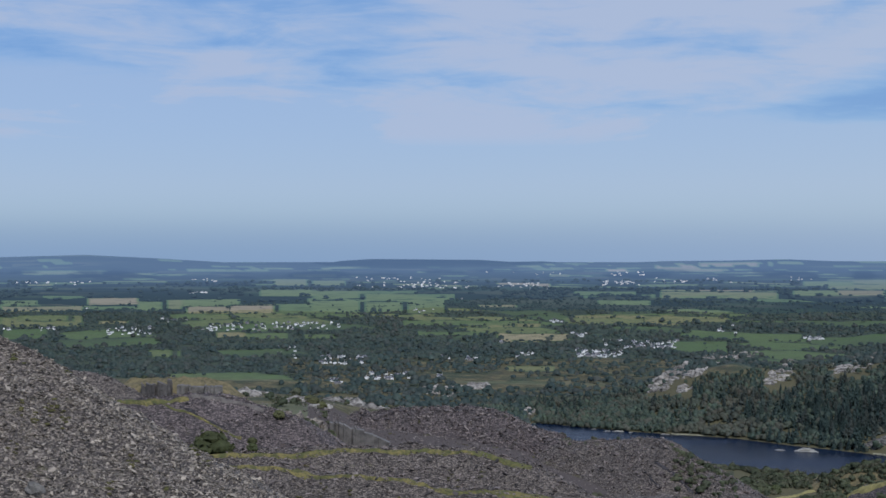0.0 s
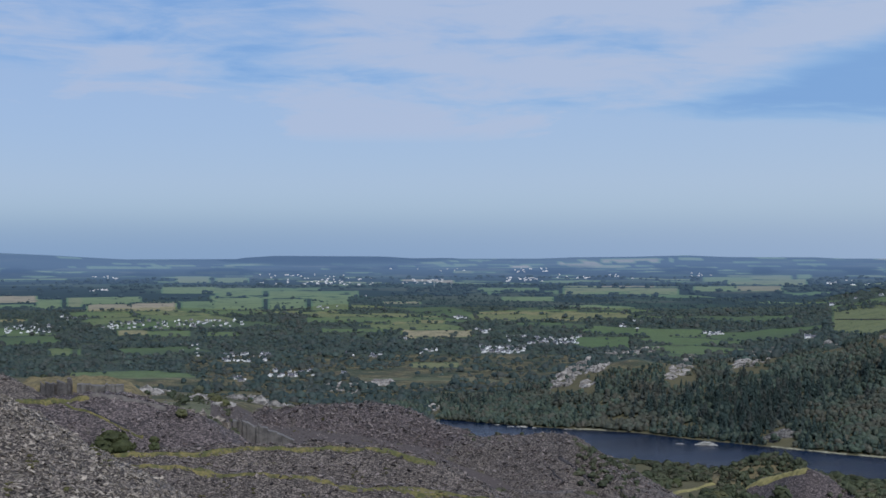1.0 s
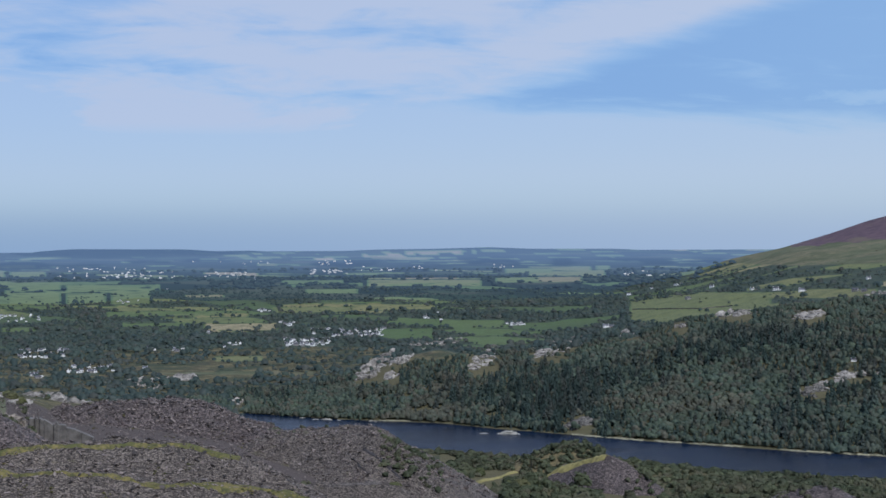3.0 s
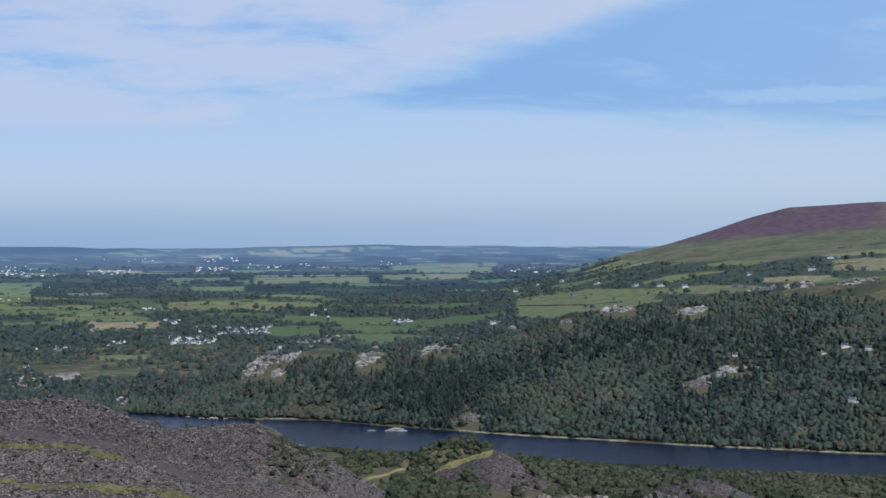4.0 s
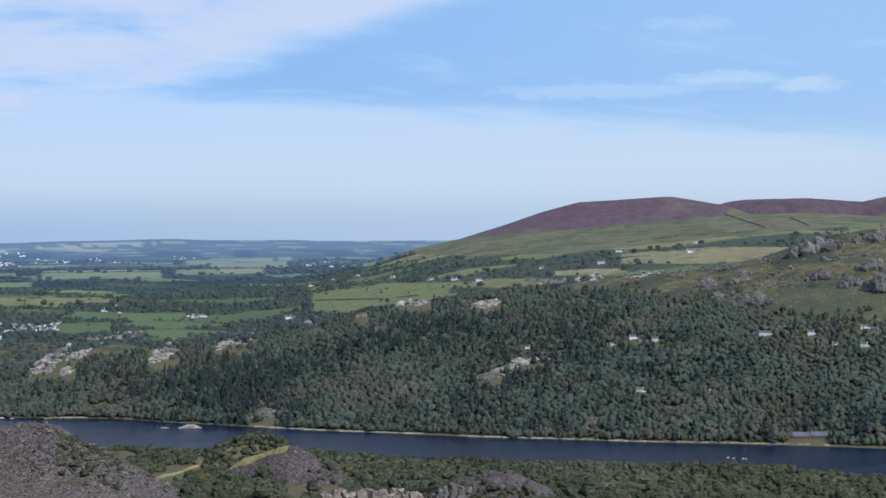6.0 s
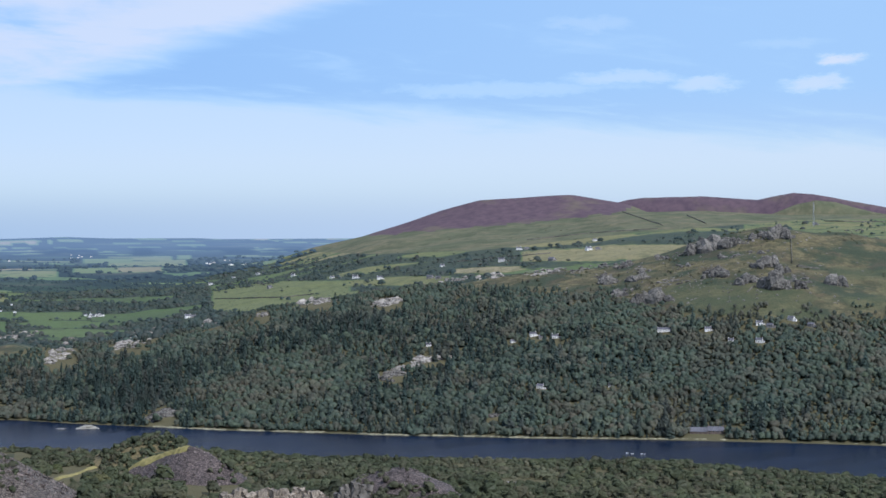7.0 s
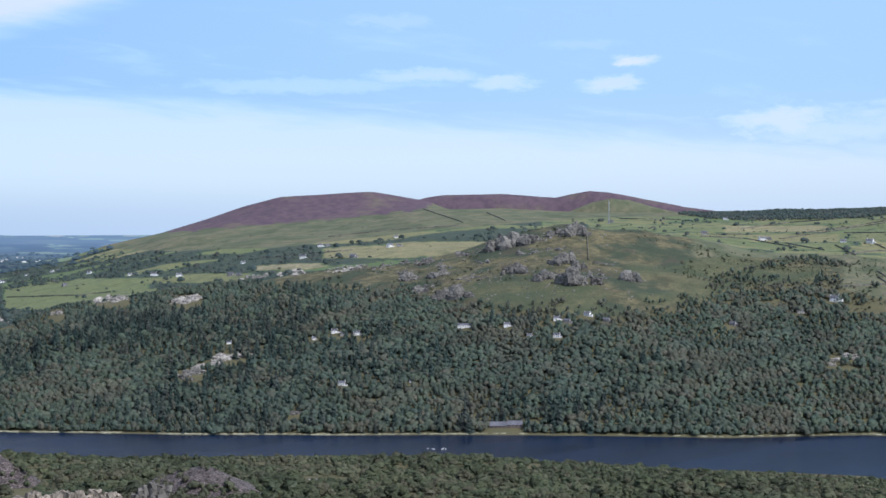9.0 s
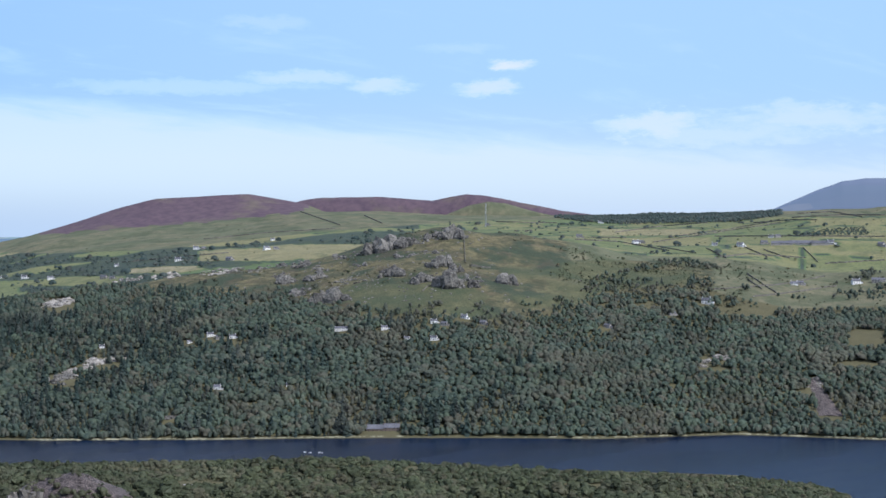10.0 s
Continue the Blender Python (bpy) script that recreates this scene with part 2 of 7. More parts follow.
def distant_material(name, dark, light, scale, haze_near=0.24, haze_far=0.74, fields=False):
    """The country past six kilometres: a backdrop of fields and woods, with haze painted in as blue tint and glow that
    grow with distance.
    """
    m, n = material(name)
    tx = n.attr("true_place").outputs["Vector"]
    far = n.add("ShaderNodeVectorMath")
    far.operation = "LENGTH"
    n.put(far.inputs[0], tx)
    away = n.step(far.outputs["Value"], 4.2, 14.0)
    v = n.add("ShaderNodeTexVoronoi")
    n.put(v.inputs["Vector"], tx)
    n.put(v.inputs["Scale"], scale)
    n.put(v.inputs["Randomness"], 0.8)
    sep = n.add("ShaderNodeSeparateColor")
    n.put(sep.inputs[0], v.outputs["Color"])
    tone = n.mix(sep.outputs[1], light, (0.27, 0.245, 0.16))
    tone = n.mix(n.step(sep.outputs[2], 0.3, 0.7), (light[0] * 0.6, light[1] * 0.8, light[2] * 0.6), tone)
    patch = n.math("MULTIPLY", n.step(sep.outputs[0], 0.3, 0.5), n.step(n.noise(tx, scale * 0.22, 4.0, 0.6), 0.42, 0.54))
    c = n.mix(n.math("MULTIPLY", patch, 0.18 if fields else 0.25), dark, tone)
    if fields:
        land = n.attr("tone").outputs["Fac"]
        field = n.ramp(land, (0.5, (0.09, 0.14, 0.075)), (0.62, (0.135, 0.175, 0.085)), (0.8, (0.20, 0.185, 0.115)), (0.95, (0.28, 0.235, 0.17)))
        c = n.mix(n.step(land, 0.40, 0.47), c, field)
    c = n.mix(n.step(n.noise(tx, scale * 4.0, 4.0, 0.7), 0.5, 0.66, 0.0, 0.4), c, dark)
    # haze put into the colour: leans to blue with range
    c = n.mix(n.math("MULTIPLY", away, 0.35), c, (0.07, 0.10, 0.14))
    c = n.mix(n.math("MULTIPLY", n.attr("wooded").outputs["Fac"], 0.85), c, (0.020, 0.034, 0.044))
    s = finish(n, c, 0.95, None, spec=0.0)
    # blue glow painted for the haze, stronger with range
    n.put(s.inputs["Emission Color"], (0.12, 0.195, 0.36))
    n.put(s.inputs["Emission Strength"], n.math("MULTIPLY_ADD", away, haze_far - haze_near, haze_near))
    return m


def water_material():
    m, n = material("lake water")
    p = pos(n)
    sep = n.add("ShaderNodeSeparateXYZ")
    n.put(sep.inputs[0], p)
    q = n.xyz(n.math("MULTIPLY", sep.outputs[0], 0.35), sep.outputs[1], 0.0)
    rip = n.math("ADD", n.noise(q, 0.7, 3.0), n.math("MULTIPLY", n.noise(q, 0.09, 3.0), 1.5))
    calm = n.noise(q, 0.012, 3.0)
    c = n.mix(n.step(calm, 0.4, 0.6), (0.003, 0.009, 0.026), (0.005, 0.014, 0.036))
    finish(n, c, n.step(calm, 0.4, 0.6, 0.16, 0.26), rip, 0.35, 0.6, 0.0, 0.026)
    return m


M_GROUND = ground_material()
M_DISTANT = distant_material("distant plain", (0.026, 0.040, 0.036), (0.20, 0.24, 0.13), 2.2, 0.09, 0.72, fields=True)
# the mountain's blue is haze, painted as glow in its material
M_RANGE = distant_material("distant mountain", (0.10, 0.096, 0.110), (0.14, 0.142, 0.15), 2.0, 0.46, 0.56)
# copies of the woods by range, each with its own painted haze glow
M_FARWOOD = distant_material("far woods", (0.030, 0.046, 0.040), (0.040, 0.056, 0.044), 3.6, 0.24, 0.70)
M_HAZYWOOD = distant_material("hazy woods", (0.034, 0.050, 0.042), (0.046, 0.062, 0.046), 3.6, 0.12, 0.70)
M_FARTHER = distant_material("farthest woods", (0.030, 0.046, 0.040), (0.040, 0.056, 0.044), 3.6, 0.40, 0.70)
M_WATER = water_material()
M_LEAF = leaf_material("broadleaf foliage", (0.060, 0.089, 0.077), (0.099, 0.129, 0.084), (0.134, 0.118, 0.090), 1.0)
# leaf copy for the plain, bluer and dimmer: haze put into its colour
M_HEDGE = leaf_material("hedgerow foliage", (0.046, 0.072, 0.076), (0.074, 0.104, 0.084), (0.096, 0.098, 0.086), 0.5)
M_BUSH = leaf_material("quarry scrub foliage", (0.064, 0.081, 0.050), (0.116, 0.130, 0.070), (0.138, 0.124, 0.084), 1.25)
M_FIR = leaf_material("conifer foliage", (0.046, 0.074, 0.070), (0.070, 0.100, 0.082), (0.096, 0.096, 0.084))
M_BARK = simple("bark", (0.06, 0.045, 0.03), (0.14, 0.11, 0.08), 2.0)
def rubble_material(name, dark, light, moss, per_metre):
    """Tipped slate: split plates at two sizes, each with its own shade, dark chinks between them, a little moss."""
    m, n = material(name)
    p = pos(n)
    sep = n.add("ShaderNodeSeparateXYZ")
    n.put(sep.inputs[0], p)
    flat = n.xyz(sep.outputs[0], sep.outputs[1], n.math("MULTIPLY", sep.outputs[2], 2.6))
    shade, height = 0.0, 0.0
    for size, share in ((per_metre, 0.62), (per_metre * 2.3, 0.38)):
        v = n.add("ShaderNodeTexVoronoi")
        n.put(v.inputs["Vector"], flat)
        n.put(v.inputs["Scale"], size)
        cell = n.add("ShaderNodeSeparateColor")
        n.put(cell.inputs[0], v.outputs["Color"])
        plate = n.math("MULTIPLY", cell.outputs[0], n.step(v.outputs["Distance"], 0.75, 0.4, 0.25, 1.0))
        shade = n.math("MULTIPLY_ADD", plate, share, shade)
        height = n.math("MULTIPLY_ADD", cell.outputs[1], share, height)
    c = n.mix(n.step(shade, 0.08, 0.85), dark, light)
    c = n.mix(1.0, c, n.ramp(n.noise(p, 0.05, 5.0, 0.65), (0.32, 0.78), (0.68, 1.2)), "MULTIPLY")
    c = n.mix(n.step(n.noise(p, 0.09, 5.0, 0.7), 0.60, 0.70, 0.0, 0.6), c, moss)
    finish(n, c, 0.75, height, 0.9, 0.5, 0.0, 0.35)
    return m


M_SLATE = rubble_material("slate rubble", (0.032, 0.026, 0.024), (0.240, 0.202, 0.170), (0.115, 0.105, 0.052), 1.3)
M_PURPLE = rubble_material("purple slate rubble", (0.032, 0.026, 0.026), (0.196, 0.156, 0.146), (0.098, 0.085, 0.060), 0.9)
def turf_material():
    m, n = material("track grass")
    p = pos(n)
    f, g, h = n.noise(p, 0.5, 6.0, 0.7), n.noise(p, 0.09, 4.0, 0.6), n.noise(p, 1.8, 4.0, 0.7)
    c = n.mix(n.step(f, 0.38, 0.62), (0.066, 0.070, 0.030), (0.20, 0.168, 0.066))
    c = n.mix(n.step(g, 0.46, 0.6, 0.0, 0.65), c, (0.085, 0.095, 0.036))
    c = n.mix(n.step(h, 0.5, 0.66, 0.0, 0.55), c, (0.06, 0.055, 0.045))
    c = n.mix(n.step(n.math("ADD", f, n.math("MULTIPLY", g, 0.6)), 0.92, 1.02, 0.0, 0.9), c, (0.075, 0.068, 0.064))
    finish(n, c, 0.95, n.math("ADD", f, h), 0.6, 0.4, 0.0, 0.15)
    return m


M_GRASS = turf_material()
M_STRAW = simple("dry yellow grass", (0.16, 0.145, 0.055), (0.31, 0.265, 0.105), 0.4, 0.95, 0.4, 0.3)
M_CRAG = simple("dark crag rock", (0.044, 0.042, 0.042), (0.245, 0.230, 0.205), 0.35, 0.85, 0.9, 2.0, 0.3, 0.0, 0.3)
M_ROCK = simple("weathered crag rock", (0.085, 0.079, 0.072), (0.46, 0.425, 0.38), 0.22, 0.85, 0.9, 2.0, 0.3, 0.0, 0.35)
M_BANK = simple("dry brown grass", (0.075, 0.066, 0.036), (0.19, 0.155, 0.082), 0.5, 0.95, 0.5, 0.4)
M_CLIFF = simple("fresh quarry rock", (0.075, 0.064, 0.056), (0.34, 0.29, 0.235), 0.4, 0.85, 0.8, 1.2)
M_SLAB = simple("sawn slate face", (0.068, 0.062, 0.056), (0.175, 0.160, 0.142), 0.3, 0.7, 0.6, 0.5)
# dark copy of the slate face: the pit wall's shade put into its colour
M_PIT = simple("dark wet slate face", (0.034, 0.030, 0.029), (0.125, 0.112, 0.102), 0.35, 0.7, 0.6, 0.5)
M_WALL = simple("dry stone", (0.085, 0.08, 0.07), (0.20, 0.186, 0.16), 0.6, 0.95, 0.8, 0.5)
M_WHITE = simple("whitewashed render", (0.74, 0.73, 0.70), (0.84, 0.83, 0.81), 0.5, 0.8, 0.15, 0.1, 0.3, 0.0, 0.12)
M_STONE = simple("grey stone masonry", (0.22, 0.21, 0.20), (0.42, 0.40, 0.37), 0.8, 0.9, 0.5, 0.2, 0.3, 0.0, 0.3)
M_ROOF = simple("slate roof", (0.075, 0.075, 0.09), (0.16, 0.16, 0.185), 0.7, 0.6, 0.4, 0.15, 0.4, 0.0, 0.3)
M_PANE = simple("dark window glass", (0.02, 0.025, 0.03), (0.04, 0.05, 0.06), 0.5, 0.15, 0.0, 0.1, 0.5)
M_STEEL = simple("galvanised steel", (0.32, 0.33, 0.34), (0.48, 0.49, 0.5), 2.0, 0.5, 0.1, 0.05, 0.5, 0.6)
M_SHINGLE = simple("shore stones", (0.13, 0.125, 0.085), (0.33, 0.31, 0.21), 0.35, 0.9, 0.6, 0.4)
M_LANE = simple("trodden slate", (0.085, 0.074, 0.068), (0.16, 0.142, 0.126), 0.5, 0.95, 0.3, 0.2)
M_ROAD = simple("quarry gravel", (0.20, 0.19, 0.19), (0.34, 0.33, 0.32), 0.5, 0.95, 0.3, 0.2)

# ---- the lie of the land ----
# Places are given by azimuth (degrees clockwise from +y, seen from the eye) and range in metres.
# Past two kilometres the ranges close up towards 4.85 km, with heights in proportion, so that the whole country fits.
NEAR_R, SPAN_R = 2000.0, 2850.0


def true_range(r):
    r = np.asarray(r, float)
    q = np.clip((r - NEAR_R) / SPAN_R, 0, 0.9985)
    return np.where(r < NEAR_R, r, NEAR_R - SPAN_R * np.log(1 - q))


def shrink(r):
    """How much smaller a thing stands at range r than it is."""
    return float(r / true_range(r))


def hash2(ix, iy, seed):
    h = (ix.astype(np.int64) * 374761393 + iy.astype(np.int64) * 668265263 + seed * 1442695041) & 0x7FFFFFFF
    h = ((h ^ (h >> 13)) * 1274126177) & 0x7FFFFFFF
    return ((h ^ (h >> 16)) & 0xFFFF) / 65535.0


def value_noise(x, y, seed=0):
    ix, iy = np.floor(x), np.floor(y)
    fx, fy = x - ix, y - iy
    fx, fy = fx * fx * (3 - 2 * fx), fy * fy * (3 - 2 * fy)
    a, b = hash2(ix, iy, seed), hash2(ix + 1, iy, seed)
    c, d = hash2(ix, iy + 1, seed), hash2(ix + 1, iy + 1, seed)
    return (a * (1 - fx) + b * fx) * (1 - fy) + (c * (1 - fx) + d * fx) * fy


def fbm(x, y, octaves=5, seed=0, gain=0.5):
    """Fractal noise, about -1 to 1."""
    x, y = np.asarray(x, float), np.asarray(y, float)
    total, amp, norm = 0.0, 1.0, 0.0
    for k in range(octaves):
        total, norm = total + amp * (2 * value_noise(x * 2 ** k, y * 2 ** k, seed + 17 * k) - 1), norm + amp
        amp *= gain
    return total / norm * 1.6


def curve(keys):
    """A function of azimuth through (azimuth, value) pairs."""
    xs, ys = [k[0] for k in keys], [k[1] for k in keys]
    return lambda a: np.interp(a, xs, ys)


def tan_el(e):
    return np.tan(np.radians(e))


# what the country's main lines do along the azimuth: elevation in degrees from the eye, ranges in metres
skyline = curve([(-22, -0.3), (-16.4, -0.23), (-13.3, -0.13), (-10.7, -0.29), (-8.2, -0.47), (-6, -0.53), (-4.6, -0.56), (-3.9, -0.41), (-2.7, -0.32),
                 (-0.9, -0.34), (1.4, -0.36), (2.5, -0.45), (3.8, -0.43), (4.6, -0.49), (6.6, -0.5), (8.5, -0.41), (10.9, -0.38), (12.8, -0.32),
                 (14.4, -0.4), (17.5, -0.41), (19.2, -0.51), (22, -0.53), (30, -0.6), (60, -0.6)])
far_shore = curve([(-10, -6.3), (2.8, -6.5), (6.8, -6.82), (10.9, -6.98), (13, -7.2), (18.3, -7.6), (24.6, -7.9), (30.5, -8.04), (45, -8.05), (50, -7.8), (62, -7.85)])
crest = curve([(-22, -5.3), (-2, -5.6), (3.9, -5.8), (6, -5.7), (7.7, -5.25), (9.4, -4.55), (10.9, -4.15), (12.6, -4.45), (15.8, -4.05), (18.1, -3.75), (20, -3.15),
               (22.1, -2.8), (25, -2.5), (27, -2.25), (30, -1.7), (33.2, -1.42), (35.2, -0.96), (37, -0.47), (38.9, -0.15), (41.5, -0.25), (43.6, -0.6), (45.3, -0.95),
               (47.8, -1.1), (50.5, -1.3), (53, -1.7), (62, -1.8)])
crest_r = curve([(-22, 2300), (4, 2250), (10, 2200), (20, 2300), (30, 2450), (38, 2480), (46, 2500), (54, 2480), (62, 2450)])
hill_base = curve([(-22, -2.05), (17, -2.05), (20.4, -1.6), (22.5, -1.0), (24, -0.55), (28.1, -0.07), (31.7, 0.23), (33.6, 0.45), (36.4, 0.46), (39.1, 0.33), (44, 0.2), (48, 0.3), (55, 0.5), (62, 0.5)])
hill_top = curve([(-22, -1.6), (18, -1.6), (20.4, -1.31), (21.9, -0.83), (23.8, -0.42), (25.5, 0.11), (26.8, 0.55), (28.2, 0.92), (29.6, 0.99), (31.7, 1.11),
                  (32.9, 0.91), (33.8, 0.75), (34.5, 0.45), (36.4, 0.47), (39.1, 0.34), (44, 0.3), (50, 0.4), (62, 0.4)])
mid_rise = curve([(-22, -3.52), (15, -3.5), (18, -3.0), (22, -2.2), (26, -1.5), (30, -0.95), (33, -0.55), (38, -0.3), (44, -0.3), (46.5, -0.4), (50, -0.05), (53, 0.35), (55, 0.5), (62, 0.5)])
first_rise = curve([(-22, -4.35), (10, -4.3), (16, -4.05), (19, -3.5), (22, -2.85), (26, -2.2), (30, -1.55), (34, -1.1), (38, -0.75), (44, -0.85), (47, -1.0), (50, -0.75), (53, -0.6), (62, -0.6)])

# ---- where things stand: azimuth and elevation in degrees, as seen from the eye ----
# villages and towns of the plain: azimuth from, to, elevation from, to, number of houses
VILLAGE_WEST = [
    (-12.57, -10.58, -3.18, -2.86, 26), (-9.12, -6.7, -3.06, -2.77, 26), (-6.49, -3.94, -3.03, -2.75, 24), (-10.68, -9.54, -2.77, -2.57, 8),
    (-4.69, -2.91, -4.36, -4.03, 22), (-6.28, -5.54, -4.15, -3.64, 5), (-2.91, -0.94, -4.94, -4.68, 16), (-4.37, -3.81, -5.1, -4.93, 4),
    (-0.19, 0.02, -4.86, -4.73, 1),
]
VILLAGE_NORTH = [
    (0.94, 1.31, -4.26, -4.09, 3), (0.02, 0.34, -4.17, -4.05, 2), (5.05, 6.74, -4.06, -3.78, 34), (6, 8.85, -3.72, -3.39, 36),
    (2.81, 3.45, -4.08, -3.93, 5), (2.16, 2.59, -3.62, -3.49, 2), (13.39, 14.2, -3.34, -3.23, 8), (10.2, 11.14, -3.13, -2.8, 6),
]
HAMLETS = [
    (3.98, 4.62, -2.75, -2.65, 4), (-16.25, -15.96, -2.95, -2.86, 2), (-14.96, -14.36, -2.97, -2.84, 5), (4.83, 5.47, -3.28, -3.07, 5),
    (-13.35, -13.04, -2.19, -2.06, 2), (-1.16, -0.3, -2.38, -2.23, 4), (0.69, 0.81, -1.93, -1.86, 1), (-9.54, -8.91, -1.67, -1.56, 7),
]
TOWNS = [
    (-15.96, -12.74, -1.32, -1.17, 16), (-9.43, -8.39, -1.21, -1.08, 8), (-3.3, 0.99, -1.48, -1.05, 60), (2.06, 3.77, -1.43, -1.26, 18),
    (6.32, 7.59, -1, -0.83, 18), (7.8, 10.93, -1.24, -1.08, 16), (1.63, 4.62, -0.96, -0.84, 8), (6.04, 7.45, -1.37, -1.19, 18),
    (17.91, 19.4, -1.47, -1.25, 20), (12.98, 14, -1.14, -1.02, 6),
]
# farms and cottages one by one
COTTAGES_WOOD = [
    (35.16, -4.02), (36.77, -3.98), (38.65, -3.75), (39.04, -3.84), (39.81, -3.58), (37.62, -4.35),
    (38.65, -4.37), (29.47, -4.44), (30.22, -4.21), (30.56, -4.3), (31.06, -4.27), (26.26, -4.57),
    (30.49, -6.18), (33.17, -6.11), (40.52, -3.79), (47.64, -3.42), (45.22, -3.9),
]
FARMS_SLOPE = [
    (46.27, -0.75), (40.67, -0.07), (18.92, -1.94), (19.82, -1.82), (21.15, -1.9), (20.26, -2.35),
    (22.62, -1.98), (23.49, -1.99), (24.42, -2.04), (26.33, -2.03), (26.8, -1.57), (29.04, -1.39),
    (29.7, -0.95), (30.94, -1.38), (32.57, -0.61), (32.33, -0.98), (48.9, -2.98),
]
FARMS_UPLAND = [
    (51, -0.76), (52.09, -2.26), (53.4, -0.75), (54.3, -2.2), (55, -2.15), (49.2, -0.81),
    (50.14, -0.85), (44.94, 0.02), (44.15, -0.52), (13.78, -3.31), (17.21, -3.41), (18.06, -2.19),
    (55.19, -0.81), (51.26, -0.51),
]
# outcrops: azimuth, elevation, width and height in degrees
OUTCROPS_RIDGE = [
    (8.53, -4.8, 1.5, 0.96), (10.41, -4.13, 1.72, 0.47), (7.9, -5.32, 0.56, 0.21), (11.34, -3.93, 0.86, 0.3),
    (9.16, -5.26, 0.64, 0.26), (0.99, -5.2, 1.29, 0.3), (-0.3, -5.32, 1.5, 0.34), (0.34, -5.54, 0.86, 0.26),
    (3.23, -6.16, 0.73, 0.34), (15.28, -4.32, 1.29, 0.54), (14.53, -4.27, 0.56, 0.34), (12.71, -4.64, 1.07, 0.75),
    (12.28, -4.84, 0.64, 0.47), (18.28, -3.61, 0.43, 0.21), (22.03, -2.89, 1.5, 0.34), (24.68, -2.96, 1.29, 0.34),
    (20, -3.36, 0.64, 0.21), (26.15, -5.13, 1.29, 0.3), (24.88, -5.77, 0.86, 0.43), (16.23, -7.05, 1.29, 0.56),
    (16.03, -3.98, 0.51, 0.26), (28.84, -7.18, 0.51, 0.21),
]
OUTCROPS_HILL = [
    (39.13, -0.26, 1.07, 0.34), (37.2, -0.69, 1.5, 0.3), (34.2, -1.75, 1.07, 0.39), (30.61, -1.82, 1.5, 0.3),
    (28.73, -1.98, 1.29, 0.26), (34.63, -2.61, 1.29, 0.39), (38.91, -1.55, 0.73, 0.3), (38.27, -2.06, 0.86, 0.3),
    (39.19, -2.17, 0.86, 0.47), (39.98, -2.06, 0.73, 0.39), (41.38, -2, 0.51, 0.47), (36.98, -1.84, 0.73, 0.34),
    (36.34, -0.77, 0.73, 0.21), (32.93, -2, 0.86, 0.3), (33.78, -2.54, 0.86, 0.3), (35.91, -1.59, 0.64, 0.21),
    (38.48, -0.62, 0.86, 0.21), (40.31, -2.23, 0.51, 0.26), (42.13, -0.3, 1.07, 0.13), (49.21, -5.15, 1.29, 0.51),
    (28.71, -7.23, 0.43, 0.21), (24.83, -2.89, 1.07, 0.26), (26.45, -5.1, 1.29, 0.26), (24.72, -5.68, 0.86, 0.39),
]
# the ridge's long slanting crags: azimuth, elevation, width, height, rise
CRAGS_RIDGE = [(8.5, -4.87, 1.4, 0.62, 1.7), (9.6, -4.55, 0.9, 0.35, 1.4), (10.6, -3.98, 1.7, 0.32, 0.5), (12.6, -4.5, 1.0, 0.5, 1.6), (15.0, -4.25, 0.9, 0.45, 1.5), (16.05, -3.92, 0.7, 0.32, 1.2),
               (18.0, -3.66, 0.6, 0.26, 0.9), (22.1, -2.86, 1.7, 0.28, 0.4), (24.8, -2.93, 1.1, 0.28, 0.3), (25.3, -5.5, 1.2, 0.4, 1.2), (16.2, -7.02, 1.1, 0.4, 0.6), (1.0, -5.25, 1.6, 0.3, 0.3), (-0.4, -5.4, 1.5, 0.3, 0.2)]
# crags of the rocky hill: azimuth, elevation of the foot, width and height in degrees
CRAGS_HILL = [
    (39.14, -0.56, 1.5, 0.56), (36.86, -1.03, 1.95, 0.58), (38.87, -1.67, 0.94, 0.51), (39.24, -2.42, 1.14, 0.66), (41.38, -2.27, 0.66, 0.64),
    (38.17, -2.27, 0.66, 0.41), (36.98, -1.99, 0.99, 0.47), (34.76, -2.98, 1.31, 0.62), (33.01, -2.27, 0.75, 0.47), (33.75, -1.63, 0.56, 0.28),
    (34.16, -2.14, 0.84, 0.34), (33.47, -2.74, 0.56, 0.47), (39.49, -1.82, 0.43, 0.34), (40.21, -2.42, 0.39, 0.34),
]
OUTCROPS_BAND = [(27.2, -2.1, 1.2, 0.25), (31.8, -1.75, 1.4, 0.3), (33.0, -1.6, 1.2, 0.3), (35.2, -1.25, 1.2, 0.3), (36.0, -1.08, 1.0, 0.25), (35.5, -2.2, 1.2, 0.3), (37.6, -1.2, 1.0, 0.3), (38.6, -1.1, 0.9, 0.25), (37.9, -0.75, 0.9, 0.2)]
